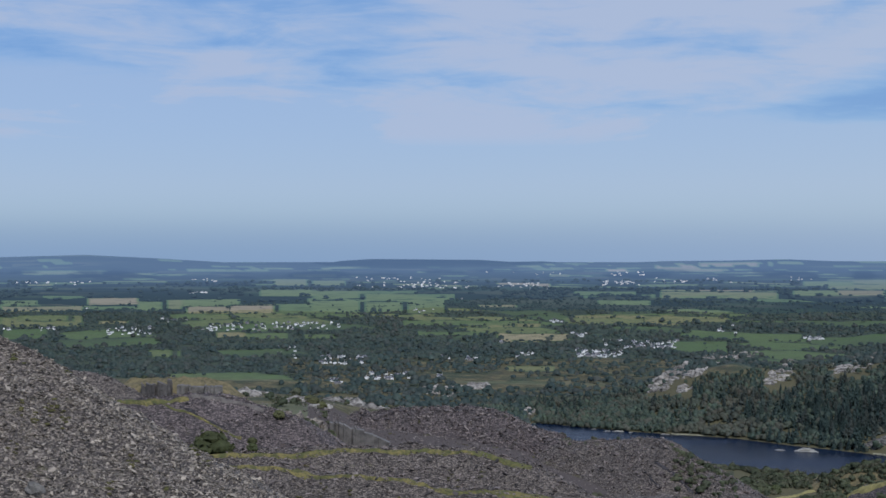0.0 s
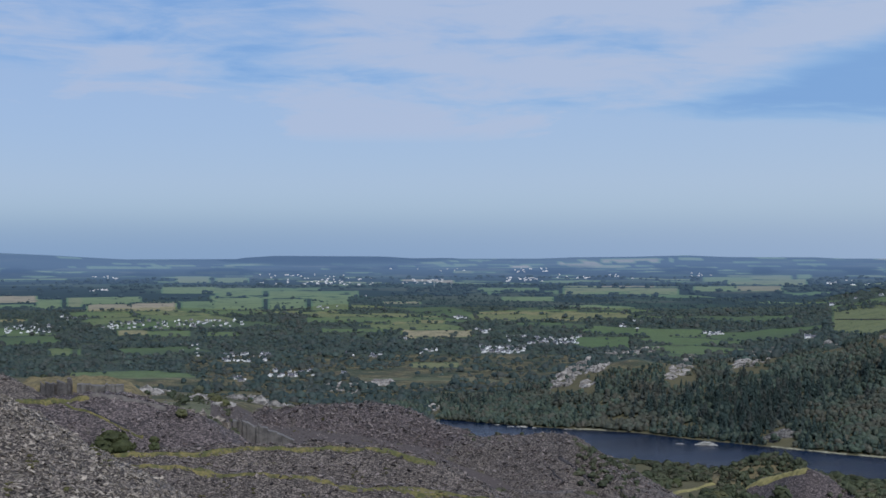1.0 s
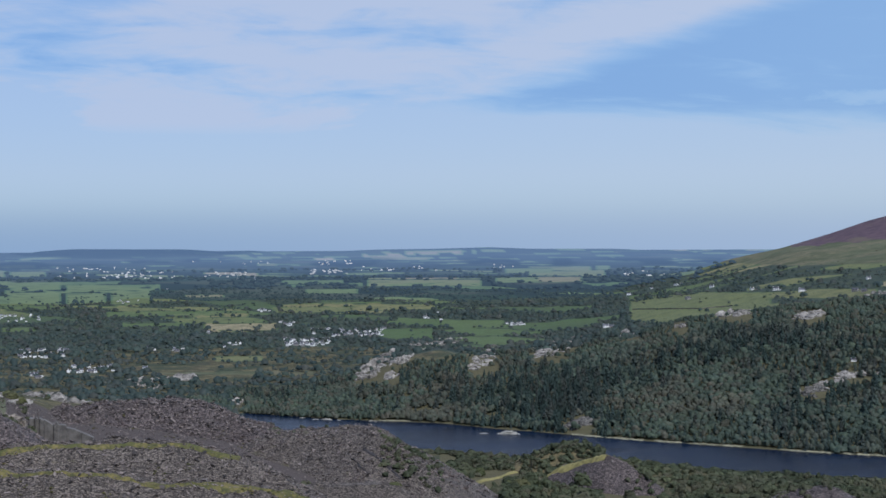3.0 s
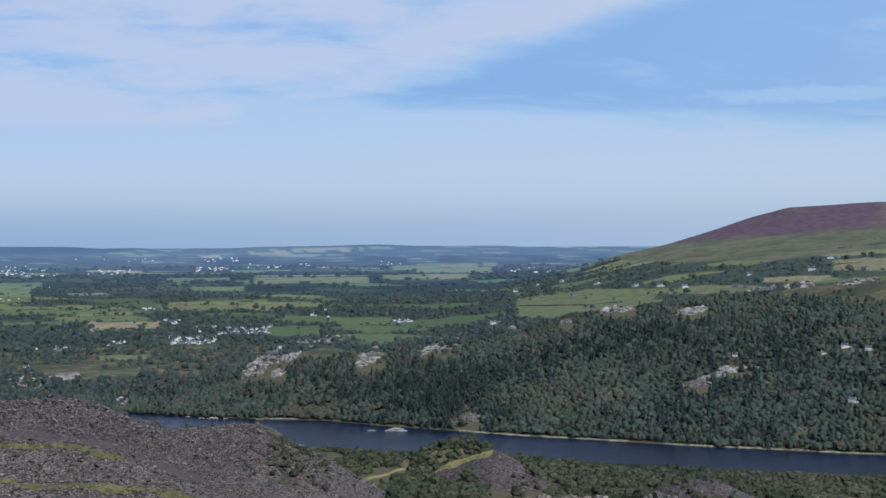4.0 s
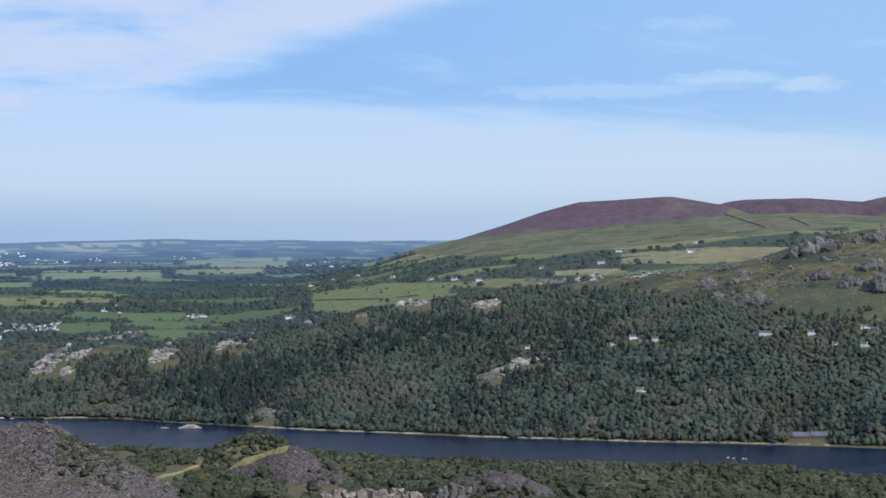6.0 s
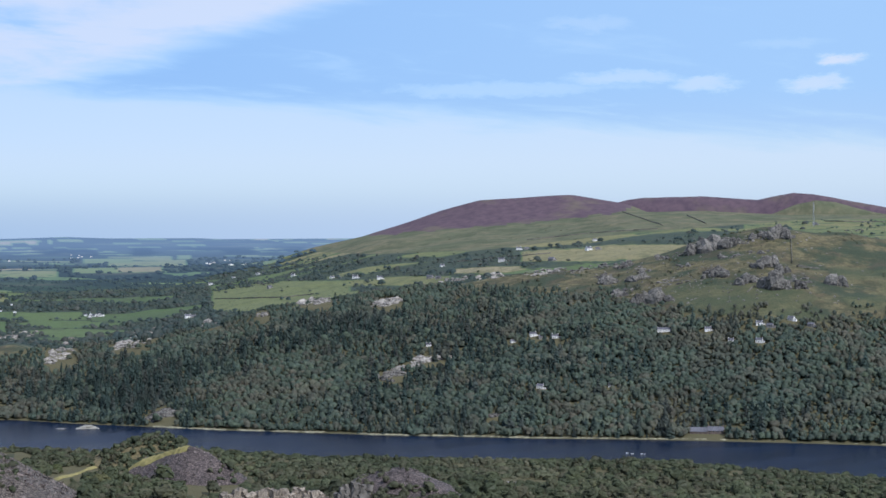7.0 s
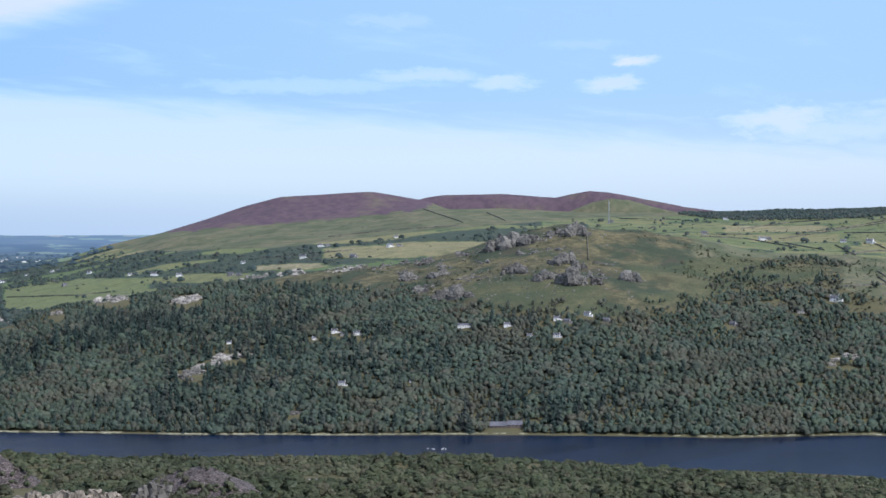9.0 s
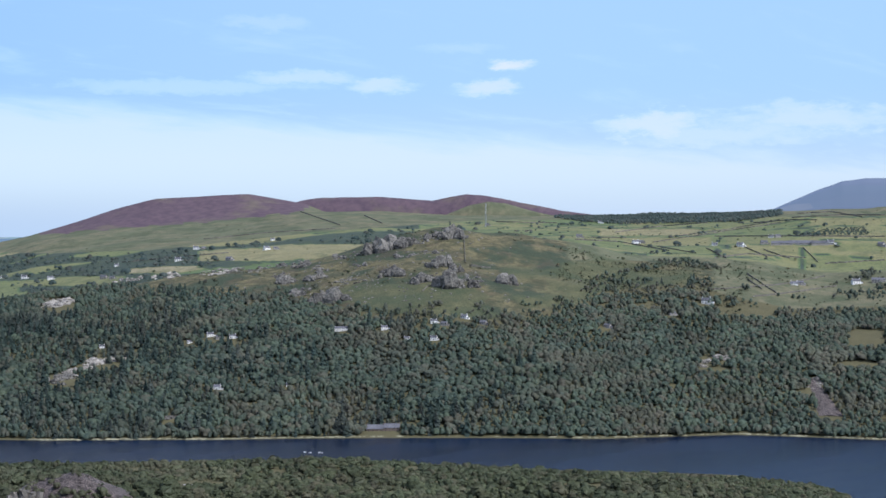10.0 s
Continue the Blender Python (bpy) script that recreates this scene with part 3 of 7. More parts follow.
# fields: azimuth from, to, elevation from, to, tone (0.5 green to 1 straw)
FIELDS_WEST = [
    (8.53, 10.72, -3.89, -3.45, 0.55), (2.16, 4.73, -3.52, -3.23, 0.95), (11.03, 13.39, -3.4, -3.17, 0.55), (-16.35, -14.56, -3.3, -2.92, 0.5),
    (-11.09, -9.85, -4.05, -3.74, 0.55), (-1.05, 0.34, -3.26, -3.08, 0.5), (-5.11, 0.13, -2.44, -1.86, 0.62), (-9.64, -6.28, -2.43, -2.09, 0.85),
    (-13.14, -11.4, -2.08, -1.86, 0.9), (-16.35, -14.16, -2.27, -2.1, 0.8), (-6.28, -4.79, -1.77, -1.56, 0.7), (-5, -0.94, -1.91, -1.58, 0.6),
    (8.01, 12.57, -1.74, -1.55, 0.7), (12.98, 16.19, -1.75, -1.52, 0.65), (4.83, 9.06, -2.77, -2.58, 0.8), (0.77, 3.77, -2.97, -2.81, 0.8),
]
FIELDS_NORTH = [
    (-8.18, -7.34, -3.34, -3.16, 0.9), (-16.35, -13.35, -2.86, -2.45, 0.7),
    (18.11, 23.68, -3.24, -2.08, 0.66), (23.26, 27.1, -2.31, -1.94, 0.72), (27, 30.05, -1.86, -1.58, 0.93), (14.29, 17.26, -1.5, -1.09, 0.68),
    (4.84, 8.86, -2.87, -2.49, 0.8), (29.85, 36.21, -1.42, -0.78, 0.85),
]
FIELDS_EAST = [
    (49.31, 52.39, -1.26, -0.93, 0.78), (49.51, 52.59, -0.8, -0.47, 0.72), (52.99, 55.35, -0.6, -0.3, 0.8), (50.55, 53.61, -2.58, -2.09, 0.78),
    (49.31, 51.38, -3.48, -3.15, 0.75), (50.96, 55.36, -3.07, -2.82, 0.68), (44.89, 48.68, -0.47, -0.2, 0.85), (46.59, 49.93, -0.17, 0.08, 0.66),
    (42.77, 45.74, -0.09, 0.17, 0.6), (52.59, 55.35, -0.09, 0.22, 0.8), (45.74, 49.1, -0.85, -0.52, 0.8), (54.01, 55.37, -4.51, -3.92, 0.5),
    (53.62, 55.21, -5.23, -5.06, 0.8), (50.34, 52.39, -1.76, -1.35, 0.75), (53.6, 55.35, -1.02, -0.71, 0.7), (49.31, 50.76, -2.19, -1.78, 0.7),
]

FIELDS_PLAIN = [
    (-6.38, -5.15, -1.39, -1.13, 0.68), (-5.07, -3.68, -1.39, -1.18, 0.64), (-7.02, -4.88, -1.81, -1.53, 0.62), (-4.83, -3.08, -1.9, -1.58, 0.6),
    (-6.38, -4.98, -2.45, -2.07, 0.58), (-4.94, -3.08, -2.42, -1.95, 0.62), (-9.81, -7.65, -2.18, -1.89, 0.62), (-9.18, -8.01, -2.39, -2.16, 0.86),
    (-7.97, -6.28, -2.4, -2.13, 0.9), (-11.51, -10.47, -2.33, -1.96, 0.62), (-10.43, -9.77, -2.28, -1.9, 0.7), (-13.35, -11.4, -2.09, -1.82, 0.88),
    (-16.35, -15.08, -2.1, -1.88, 0.6), (-16.19, -13.43, -2.3, -2.11, 0.78), (-15.76, -13.85, -2.65, -2.42, 0.64), (-15.6, -12.74, -0.94, -0.77, 0.66),
    (-12.84, -11.81, -2.78, -2.66, 0.85), (-11.05, -10.08, -4.04, -3.77, 0.62),
]
FIELDS_HEDGED = [
    (-8.64, -7.5, -3.33, -3.12, 0.86), (-7.48, -5.83, -3.38, -3.15, 0.58), (-5.3, -4.11, -3.39, -3.22, 0.58), (-3.08, 0.51, -1.95, -1.71, 0.6),
    (-3.08, -1.44, -2.42, -2.01, 0.62), (1.33, 2.81, -2.23, -2.12, 0.8), (7.8, 8.97, -1.87, -1.7, 0.58), (8.07, 10.41, -1.69, -1.52, 0.7),
    (9.68, 11.55, -1.64, -1.52, 0.88), (4.9, 7.38, -1.77, -1.6, 0.56), (5.9, 7.8, -2.13, -1.94, 0.6), (-1.63, 2.87, -2.91, -2.7, 0.58),
    (4.54, 7.59, -2.83, -2.6, 0.64), (7.63, 10.72, -2.75, -2.52, 0.72), (-1.07, 1.69, -3.28, -3.13, 0.55), (1.97, 4.73, -3.48, -3.19, 0.93),
    (8.49, 10.76, -3.88, -3.44, 0.5), (2.42, 4.19, -4.63, -4.42, 0.72),
]
FIELDS_FAR = [
    (3.34, 4.09, -1.43, -1.3, 0.9), (1.97, 3.34, -1.37, -1.26, 0.93), (3.98, 4.73, -1.07, -0.94, 0.7), (6.17, 6.91, -0.87, -0.75, 0.95),
    (7.9, 9.43, -0.72, -0.57, 0.9), (4.09, 4.9, -0.66, -0.6, 0.93), (9.68, 11.75, -0.65, -0.53, 0.85), (10.93, 13.39, -3.45, -3.12, 0.55),
    (14.6, 16.19, -1.47, -1.28, 0.68), (-9.64, -6.49, -0.87, -0.74, 0.62), (-5.64, -3.94, -1.07, -0.96, 0.66), (-12.74, -10.27, -1.26, -1.18, 0.6),
    (7.98, 9.74, -0.77, -0.63, 0.86), (9.95, 11.73, -0.63, -0.48, 0.88), (13.31, 15.23, -1.37, -1.18, 0.62), (14.59, 16.3, -1.72, -1.5, 0.8),
    (8.08, 12.47, -1.87, -1.6, 0.68), (16.72, 17.37, -1.25, -1.07, 0.6),
]

AZ_STEP, R_STEP = 0.25, 10.0
GA = np.arange(-22, 62 + AZ_STEP, AZ_STEP)
GR = np.arange(0, 4900 + R_STEP, R_STEP)


def make_relief():
    """Heights over the sector that the camera sees, azimuth by range."""
    grid = np.zeros((len(GA), len(GR)))
    at300 = curve([(-22, 168), (0, 160), (10, 140), (62, 140)])
    at560 = curve([(-22, 148), (-9, 138), (-2, 136), (2, 130), (5, 118), (10, 100), (62, 95)])
    at800 = curve([(-22, 160), (-12, 150), (-5, 146), (-3, 122), (3, 118), (6, 106), (10, 86), (20, 72), (62, 68)])
    at1100 = curve([(-22, 141), (-13, 139), (-9, 131), (-6, 125), (-4, 122), (-2, 119), (0, 108), (2, 95), (5, 84), (8, 80), (12, 70), (16, 66), (22, 58), (36, 58), (42, 49), (50, 42), (54, 34), (55, 16), (62, 10)])
    at1250 = curve([(-22, 100), (-4, 80), (3, 66), (8, 58), (14, 38), (24, 26), (40, 20), (53, 12), (54.5, -2), (62, -3)])
    near = curve([(-22, 1550), (2, 1600), (4, 1560), (10, 1480), (20, 1420), (50, 1400), (54, 1330), (55, 1235), (62, 1150)])
    for i, a in enumerate(GA):
        wet = np.clip((a - 1.5) / 2.0, 0, 1)
        rs = -EYE / tan_el(far_shore(a))
        rc, zc = crest_r(a), EYE + crest_r(a) * tan_el(crest(a))
        rn = near(a)
        dip = np.clip((a - 4) / 4, 0, 1) * np.clip((46 - a) / 4, 0, 1)
        knots = [(0, EYE - 1.65), (12, EYE - 3.0), (60, 200), (300, at300(a)), (560, at560(a)), (800, at800(a)), (1100, at1100(a)), (min(1250, rn - 40), at1250(a)),
                 (rn, 1 + 18 * (1 - wet)), (rn + 25, 14 - 18 * wet), (rs - 25, 12 - 16 * wet), (rs, 12 - 10.5 * wet), (rs + 0.5 * (rc - rs), 8 + 0.54 * (zc - 8)),
                 (rc, zc), (rc + 140, zc - 18 * dip)]
        for r, f in ((2850, first_rise), (3300, mid_rise), (4180, hill_base), (4420, hill_top)):
            knots.append((r, EYE + r * tan_el(f(a))))
        knots += [(4560, EYE + 4560 * tan_el(-1.42)), (4700, EYE + 4700 * tan_el(-1.15)), (4790, EYE + 4790 * tan_el(-0.82)), (4835, EYE + 4835 * tan_el(skyline(a))), (4860, EYE + 4860 * tan_el(-0.62)), (4900, EYE + 4900 * tan_el(-0.48))]
        knots.sort()
        grid[i] = np.interp(GR, [k[0] for k in knots], [k[1] for k in knots])
    soft = grid.copy()
    for shift in (-3, -2, -1, 1, 2, 3):
        soft += grid[:, np.clip(np.arange(len(GR)) + shift, 0, len(GR) - 1)]
    soft /= 7
    keep = (GR < 4370) & (GR > 40)
    grid = np.where(keep[None, :], soft, grid)
    a2, r2 = np.meshgrid(np.radians(GA), GR, indexing="ij")
    x, y = np.sin(a2) * r2, np.cos(a2) * r2
    dry = np.clip((np.abs(grid) - 2) / 12, 0, 1)
    amp = np.interp(GR, [0, 100, 500, 1200, 1700, 2400, 3000, 4000, 4500, 4900], [0.2, 2, 4, 5, 6, 9, 7, 7, 1, 0])
    grid = grid + fbm(x / 190, y / 190, 6, 3) * amp[None, :] * dry * np.where(grid < 60, 0.45, 1.0)
    return grid


RELIEF = make_relief()


def ground_z(a, r):
    """The ground's height at azimuth and range, all round."""
    a, r = np.broadcast_arrays(np.asarray(a, float), np.asarray(r, float))
    a = (a + 180) % 360 - 180

    def sample(aa):
        u = np.clip((aa - GA[0]) / AZ_STEP, 0, len(GA) - 1.001)
        w = np.clip(r / R_STEP, 0, len(GR) - 1.001)
        i, j = u.astype(int), w.astype(int)
        fu, fw = u - i, w - j
        g = RELIEF
        return (g[i, j] * (1 - fw) + g[i, j + 1] * fw) * (1 - fu) + (g[i + 1, j] * (1 - fw) + g[i + 1, j + 1] * fw) * fu

    inside = sample(np.clip(a, GA[0], GA[-1]))
    behind = np.clip(np.where(a > GA[-1], (a - GA[-1]) / 276, np.where(a < GA[0], (a - GA[0] + 360 - 84) / 276, 0)), 0, 1)
    blend = sample(np.full_like(r, GA[-1])) * (1 - behind) + sample(np.full_like(r, GA[0])) * behind
    out = (a > GA[-1]) | (a < GA[0])
    return np.where(out, blend, inside)


def spot(a, r, up=0.0):
    """The place on the ground at azimuth and range."""
    return Vector((math.sin(radians(a)) * r, math.cos(radians(a)) * r, float(ground_z(a, r)) + up))


def meet(a, e, start=120.0):
    """Range at which the line of sight at azimuth a and elevation e first meets the ground."""
    r = np.arange(start, 4890, 3.0)
    over = ground_z(np.full_like(r, a), r) >= EYE + r * tan_el(e)
    return float(r[np.argmax(over)]) if over.any() else 4700.0


def field_cells(x, y):
    """Hedged fields by true place in metres: each one's own number, how near the next hedge is (0: on it)."""
    u, v = (x * 0.94 + y * 0.34) / 210.0, (y * 0.94 - x * 0.34) / 330.0
    iu, iv = np.floor(u), np.floor(v)
    d1, d2 = np.full(u.shape, 9.0), np.full(u.shape, 9.0)
    tone = np.zeros(u.shape)
    for du in (-1, 0, 1):
        for dv in (-1, 0, 1):
            cu, cv = iu + du, iv + dv
            px, py = cu + 0.15 + 0.7 * hash2(cu, cv, 5), cv + 0.15 + 0.7 * hash2(cu, cv, 6)
            d = np.maximum(np.abs(u - px), np.abs(v - py)) + 0.25 * np.hypot(u - px, v - py)
            nearer = d < d1
            d2 = np.where(nearer, d1, np.minimum(d2, d))
            tone = np.where(nearer, hash2(cu, cv, 7), tone)
            d1 = np.where(nearer, d, d1)
    return tone, d2 - d1


def field_at(a, r):
    """Tone of the field at azimuth and range (under 0.4: wood), and the nearness of its hedge."""
    a, r = np.asarray(a, float), np.asarray(r, float)
    tr = true_range(r)
    x, y = np.sin(np.radians(a)) * tr, np.cos(np.radians(a)) * tr
    tone, edge = field_cells(x, y)
    tone = np.clip(tone * 0.78 - 0.20 * fbm(x / 900, y / 1500, 3, 12) - 0.04 * np.clip(4500 - tr, 0, 1500) / 1500 - 0.09 - 0.09 * np.clip((tr - 5200) / 1800, 0, 1), 0, 1)
    el = np.degrees(np.arctan((ground_z(a, r) - EYE) / np.maximum(r, 1)))
    tone = np.where((a > 38) & (r > 2300), np.maximum(tone, 0.64 + 0.2 * tone), tone + 0.14 * np.clip((a - 17) / 4, 0, 1) * np.clip((el + 2.6) / 0.4, 0, 1))
    for a0, a1, e0, e1, t in FIELDS_WEST + FIELDS_NORTH + FIELDS_EAST + FIELDS_PLAIN + FIELDS_HEDGED + FIELDS_FAR:
        skew = 0.10 * (e1 - e0) * fbm(a * 2, el * 3, 2, 6) + (0.09 * (a - 0.5 * (a0 + a1)) if 18 < a0 < 37 else 0.0)
        inside = (a > a0) & (a < a1) & (el > e0 + skew) & (el < e1 + skew) & (r > 2300)
        big = (a1 - a0) / (e1 - e0) > 12 and a1 - a0 > 3
        tone = np.where(inside, t + (0.12 * (tone - 0.5) if big else 0), tone)
        near = np.minimum(np.minimum(a - a0, a1 - a) / 0.5, np.minimum(el - e0, e1 - el) / 0.25)
        edge = np.where(inside, np.minimum(np.clip(near, 0, 1), 1 if not big else edge * 2 + 0.05), edge)
    return tone, edge


FAR_BARE = 0.5  # far fields under this tone are lost among woods


# ---- mesh helpers ----
def mesh_ob(name, verts, faces, mat, parent=None, label=""):
    """One mesh object from arrays; faces all have the same number of corners."""
    verts, faces = np.asarray(verts, np.float32), np.asarray(faces, np.int32)
    me = bpy.data.meshes.new(name)
    k = faces.shape[1]
    me.vertices.add(len(verts))
    me.vertices.foreach_set("co", verts.ravel())
    me.loops.add(faces.size)
    me.loops.foreach_set("vertex_index", faces.ravel())
    me.polygons.add(len(faces))
    me.polygons.foreach_set("loop_start", np.arange(0, faces.size, k, dtype=np.int32))
    me.materials.append(mat)
    me.update(calc_edges=True)
    me.shade_flat()
    ob = new(name, me)
    if parent is not None:
        ob.parent = parent
    if label:
        tagged(ob, label)
    return ob


def float_attr(ob, name, values):
    at = ob.data.attributes.new(name, "FLOAT", "POINT")
    at.data.foreach_set("value", np.asarray(values, np.float32).ravel())


def part(name, bm, mat, parent=None, label=""):
    me = bpy.data.meshes.new(name)
    bm.to_mesh(me)
    bm.free()
    me.shade_flat()
    me.materials.append(mat)
    ob = new(name, me)
    if parent is not None:
        ob.parent = parent
    if label:
        tagged(ob, label)
    return ob


def thing(name, place, label, category, group="", turn=0.0):
    ob = new(name)
    ob.matrix_basis = Matrix.Translation(place) @ Matrix.Rotation(radians(turn), 4, "Z")
    return tagged(ob, label, category, group)


def copy_at(model, m):
    """A copy of a thing at the pose m, whatever size the thing itself was given."""
    return copy_thing(model, m @ Matrix.Diagonal((1 / model.scale.x, 1 / model.scale.y, 1 / model.scale.z, 1)))


# ---- the ground sheet ----
def ring_faces(na, nr):
    i, j = np.meshgrid(np.arange(na - 1), np.arange(nr - 1), indexing="ij")
    a = i * nr + j
    return np.stack([a, a + 1, a + nr + 1, a + nr], -1).reshape(-1, 4)[:, ::-1]


def make_ground():
    az = np.concatenate([np.arange(-18, 57.01, 0.18), np.arange(60, 342.1, 4)])
    rr = np.concatenate([np.arange(0, 40, 5), np.arange(40, 600, 16), np.arange(600, 1420, 12), np.arange(1420, 2640, 11), np.arange(2640, 4420, 13), np.arange(4420, 4480, 10)])
    a2, r2 = np.meshgrid(az, rr, indexing="ij")
    z = ground_z(a2, r2)
    x, y = np.sin(np.radians(a2)) * r2, np.cos(np.radians(a2)) * r2
    ob = mesh_ob("ground", np.stack([x, y, z], -1).reshape(-1, 3), ring_faces(len(az), len(rr)), M_GROUND)
    el = np.degrees(np.arctan((z - EYE) / np.maximum(r2, 1)))
    rs, rc = -EYE / tan_el(far_shore(a2)), crest_r(a2)
    treeline = curve([(-22, -9), (3, -5.9), (22, -2.3), (28, -2.3), (33.4, -2.75), (36, -3.2), (41, -3.5), (43.6, -3.1), (45, -2.4), (48, -2.1), (50, -2.6), (52, -3.0), (62, -2.6)])(a2)
    wood = ((r2 > rs - 25) & (r2 < rc + 40) & (a2 > 2)) * np.clip((treeline - el) / 0.3, 0, 1)
    wood = np.maximum(wood, ((r2 < rs) & (r2 > 620) & (a2 > 10.9)).astype(float))
    wood = np.maximum(wood, ((r2 > 1500) & (r2 < rc + 60) & (a2 < 3) & (fbm(x / 150, y / 150, 3, 31) < 0.35)).astype(float))
    slate = ((r2 < np.where(a2 < -5.2, 720, np.where(a2 < 7, 930, 830))) & (a2 < 9)).astype(float)
    soft = lambda v: np.clip(v, 0, 1)
    moor = ((r2 > 820) & (r2 < 1560) & (a2 > -9) & (a2 < 11.2) | (r2 > 900) & (r2 < 1500) & (a2 < 9) | (r2 > rs) & (r2 < 2500) & (a2 < 8)).astype(float)
    moor = np.maximum(moor, ((r2 > rs) & (a2 > 8)) * soft((2700 - r2) / 120) * soft((el - treeline) / 0.25 + 1.1) * np.maximum(soft((44.5 - a2) / 1.5), soft((49.8 - a2) / 1.2) * soft((-1.25 - el) / 0.3)))
    base = curve([(-22, 9), (23, 9), (24, -0.4), (25.5, -0.28), (28.1, -0.07), (29.6, 0.03), (31.7, 0.23), (33.6, 0.48), (34.5, 0.9), (36, 9), (62, 9)])(a2)
    heather = ((r2 > 4000) & (el > base + 0.07 * fbm(a2 * 2.2, el * 6, 4, 36))).astype(float)
    brow = curve([(-22, 0), (20, -0.9), (24, -1.1), (28, -1.0), (34, -0.35), (40, 0.1), (62, 0.35)])(a2)
    plain = soft((r2 - rc + 30) / 60) * soft((brow - el) / 0.15 + 0.5) * np.maximum(soft((31 - a2) / 2), np.maximum(soft((r2 - 2600) / 100), np.maximum(soft((a2 - 49) / 1.2), soft((a2 - 44) / 1.5) * soft((el + 1.45) / 0.3)))) * (el > -4.9)
    moor = np.where(a2 < 32, np.minimum(moor, 1 - plain), moor)
    tone, edge = field_at(a2, r2)
    fern = np.maximum(soft((a2 - 40.5) / 1.5) * soft((49.2 - a2) / 1.5) * soft((-1.15 - el) / 0.4) * soft((el + 3.4) / 0.3), soft((a2 - 34) / 1.5) * soft((42 - a2) / 1.5) * soft((-2.15 - el) / 0.25)) * (r2 > rs) * (r2 < 2650)
    float_attr(ob, "bracken", fern * soft(0.75 + 0.6 * fbm(x / 70, y / 70, 4, 66)))
    heath = (el > -5.0) & (el < -4.12) & (a2 > -6) & (a2 < 9) & (tone < 0.5)
    moor, plain = np.where(heath, 1.0, moor), np.where(heath, 0.0, plain)
    tone = np.where(heath, 0.455 + 0.07 * fbm(x / 45, y / 60, 4, 81), tone)
    float_attr(ob, "tone", np.where(edge < 0.05, 0.3, tone))
    for name, val in (("wood", wood), ("slate", slate), ("moor", moor), ("heather", heather), ("plain", plain)):
        float_attr(ob, name, val)
    tr = true_range(r2) / 1000
    at = ob.data.attributes.new("true_place", "FLOAT_VECTOR", "POINT")
    at.data.foreach_set("vector", np.stack([np.sin(np.radians(a2)) * tr, np.cos(np.radians(a2)) * tr, 0 * tr], -1).astype(np.float32).ravel())
    ob.data.polygons.foreach_set("use_smooth", np.ones(len(ob.data.polygons), bool))
    tagged(ob, "rough hill country of quarry spoil, moor, woodland and fields", "ground", kind="structure")
    # the country past seven kilometres
    rr = np.concatenate([np.arange(3930, 4840, 8), np.arange(4840, 4900, 5)])
    a2, r2 = np.meshgrid(az, rr, indexing="ij")
    start = np.interp(a2, [-22, 15.5, 21.5, 62], [3990, 3990, 4475, 4475]) + 40 * fbm(a2 / 2, a2 * 0, 4, 21)
    z = ground_z(a2, r2) + np.where(r2 < start, -6.0, np.where(r2 < 4482, 1.0, 0.0))
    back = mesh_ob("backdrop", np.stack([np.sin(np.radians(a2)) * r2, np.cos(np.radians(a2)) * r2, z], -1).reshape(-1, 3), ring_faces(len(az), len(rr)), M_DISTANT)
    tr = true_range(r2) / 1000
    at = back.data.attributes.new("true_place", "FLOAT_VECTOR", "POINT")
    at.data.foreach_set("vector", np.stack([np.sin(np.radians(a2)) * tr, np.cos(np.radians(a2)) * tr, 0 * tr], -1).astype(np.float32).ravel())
    el = np.degrees(np.arctan((z - EYE) / r2))
    band = lambda c, half: np.clip(1.5 - np.abs(el - c) / half, 0, 1)
    soft_noise = fbm(a2 * 0.9, el * 6, 4, 63)
    ridge = np.clip((el - np.interp(a2, [-5.4, -4.4, -2.7, 2.5, 5.4], [-0.45, -0.66, -0.76, -0.7, -0.45])) / 0.06, 0, 1) * (a2 > -5.2) * (a2 < 5.2)
    dim = np.maximum(ridge * np.clip(1.1 + 0.3 * soft_noise, 0, 1), np.clip(soft_noise * 2.2 + 0.1, 0, 1) * band(-0.95, 0.16) * (a2 < 24))
    float_attr(back, "wooded", dim)
    tone, edge = field_at(a2, r2)
    float_attr(back, "tone", np.where((edge < 0.06) | (tone < FAR_BARE), 0.3, tone))
    tagged(back, "hazy blue lowland with fields and woods at the horizon", "distance", kind="structure")


make_ground()


def make_lake():
    az = np.arange(0, 130, 0.5)
    rr = np.arange(1100, 2080, 20.0)
    a2, r2 = np.meshgrid(az, rr, indexing="ij")
    v = np.stack([np.sin(np.radians(a2)) * r2, np.cos(np.radians(a2)) * r2, 0 * r2], -1).reshape(-1, 3)
    tagged(mesh_ob("water", v, ring_faces(len(az), len(rr)), M_WATER), "dark blue rippled lake between wooded shores", "lake", kind="structure")


make_lake()


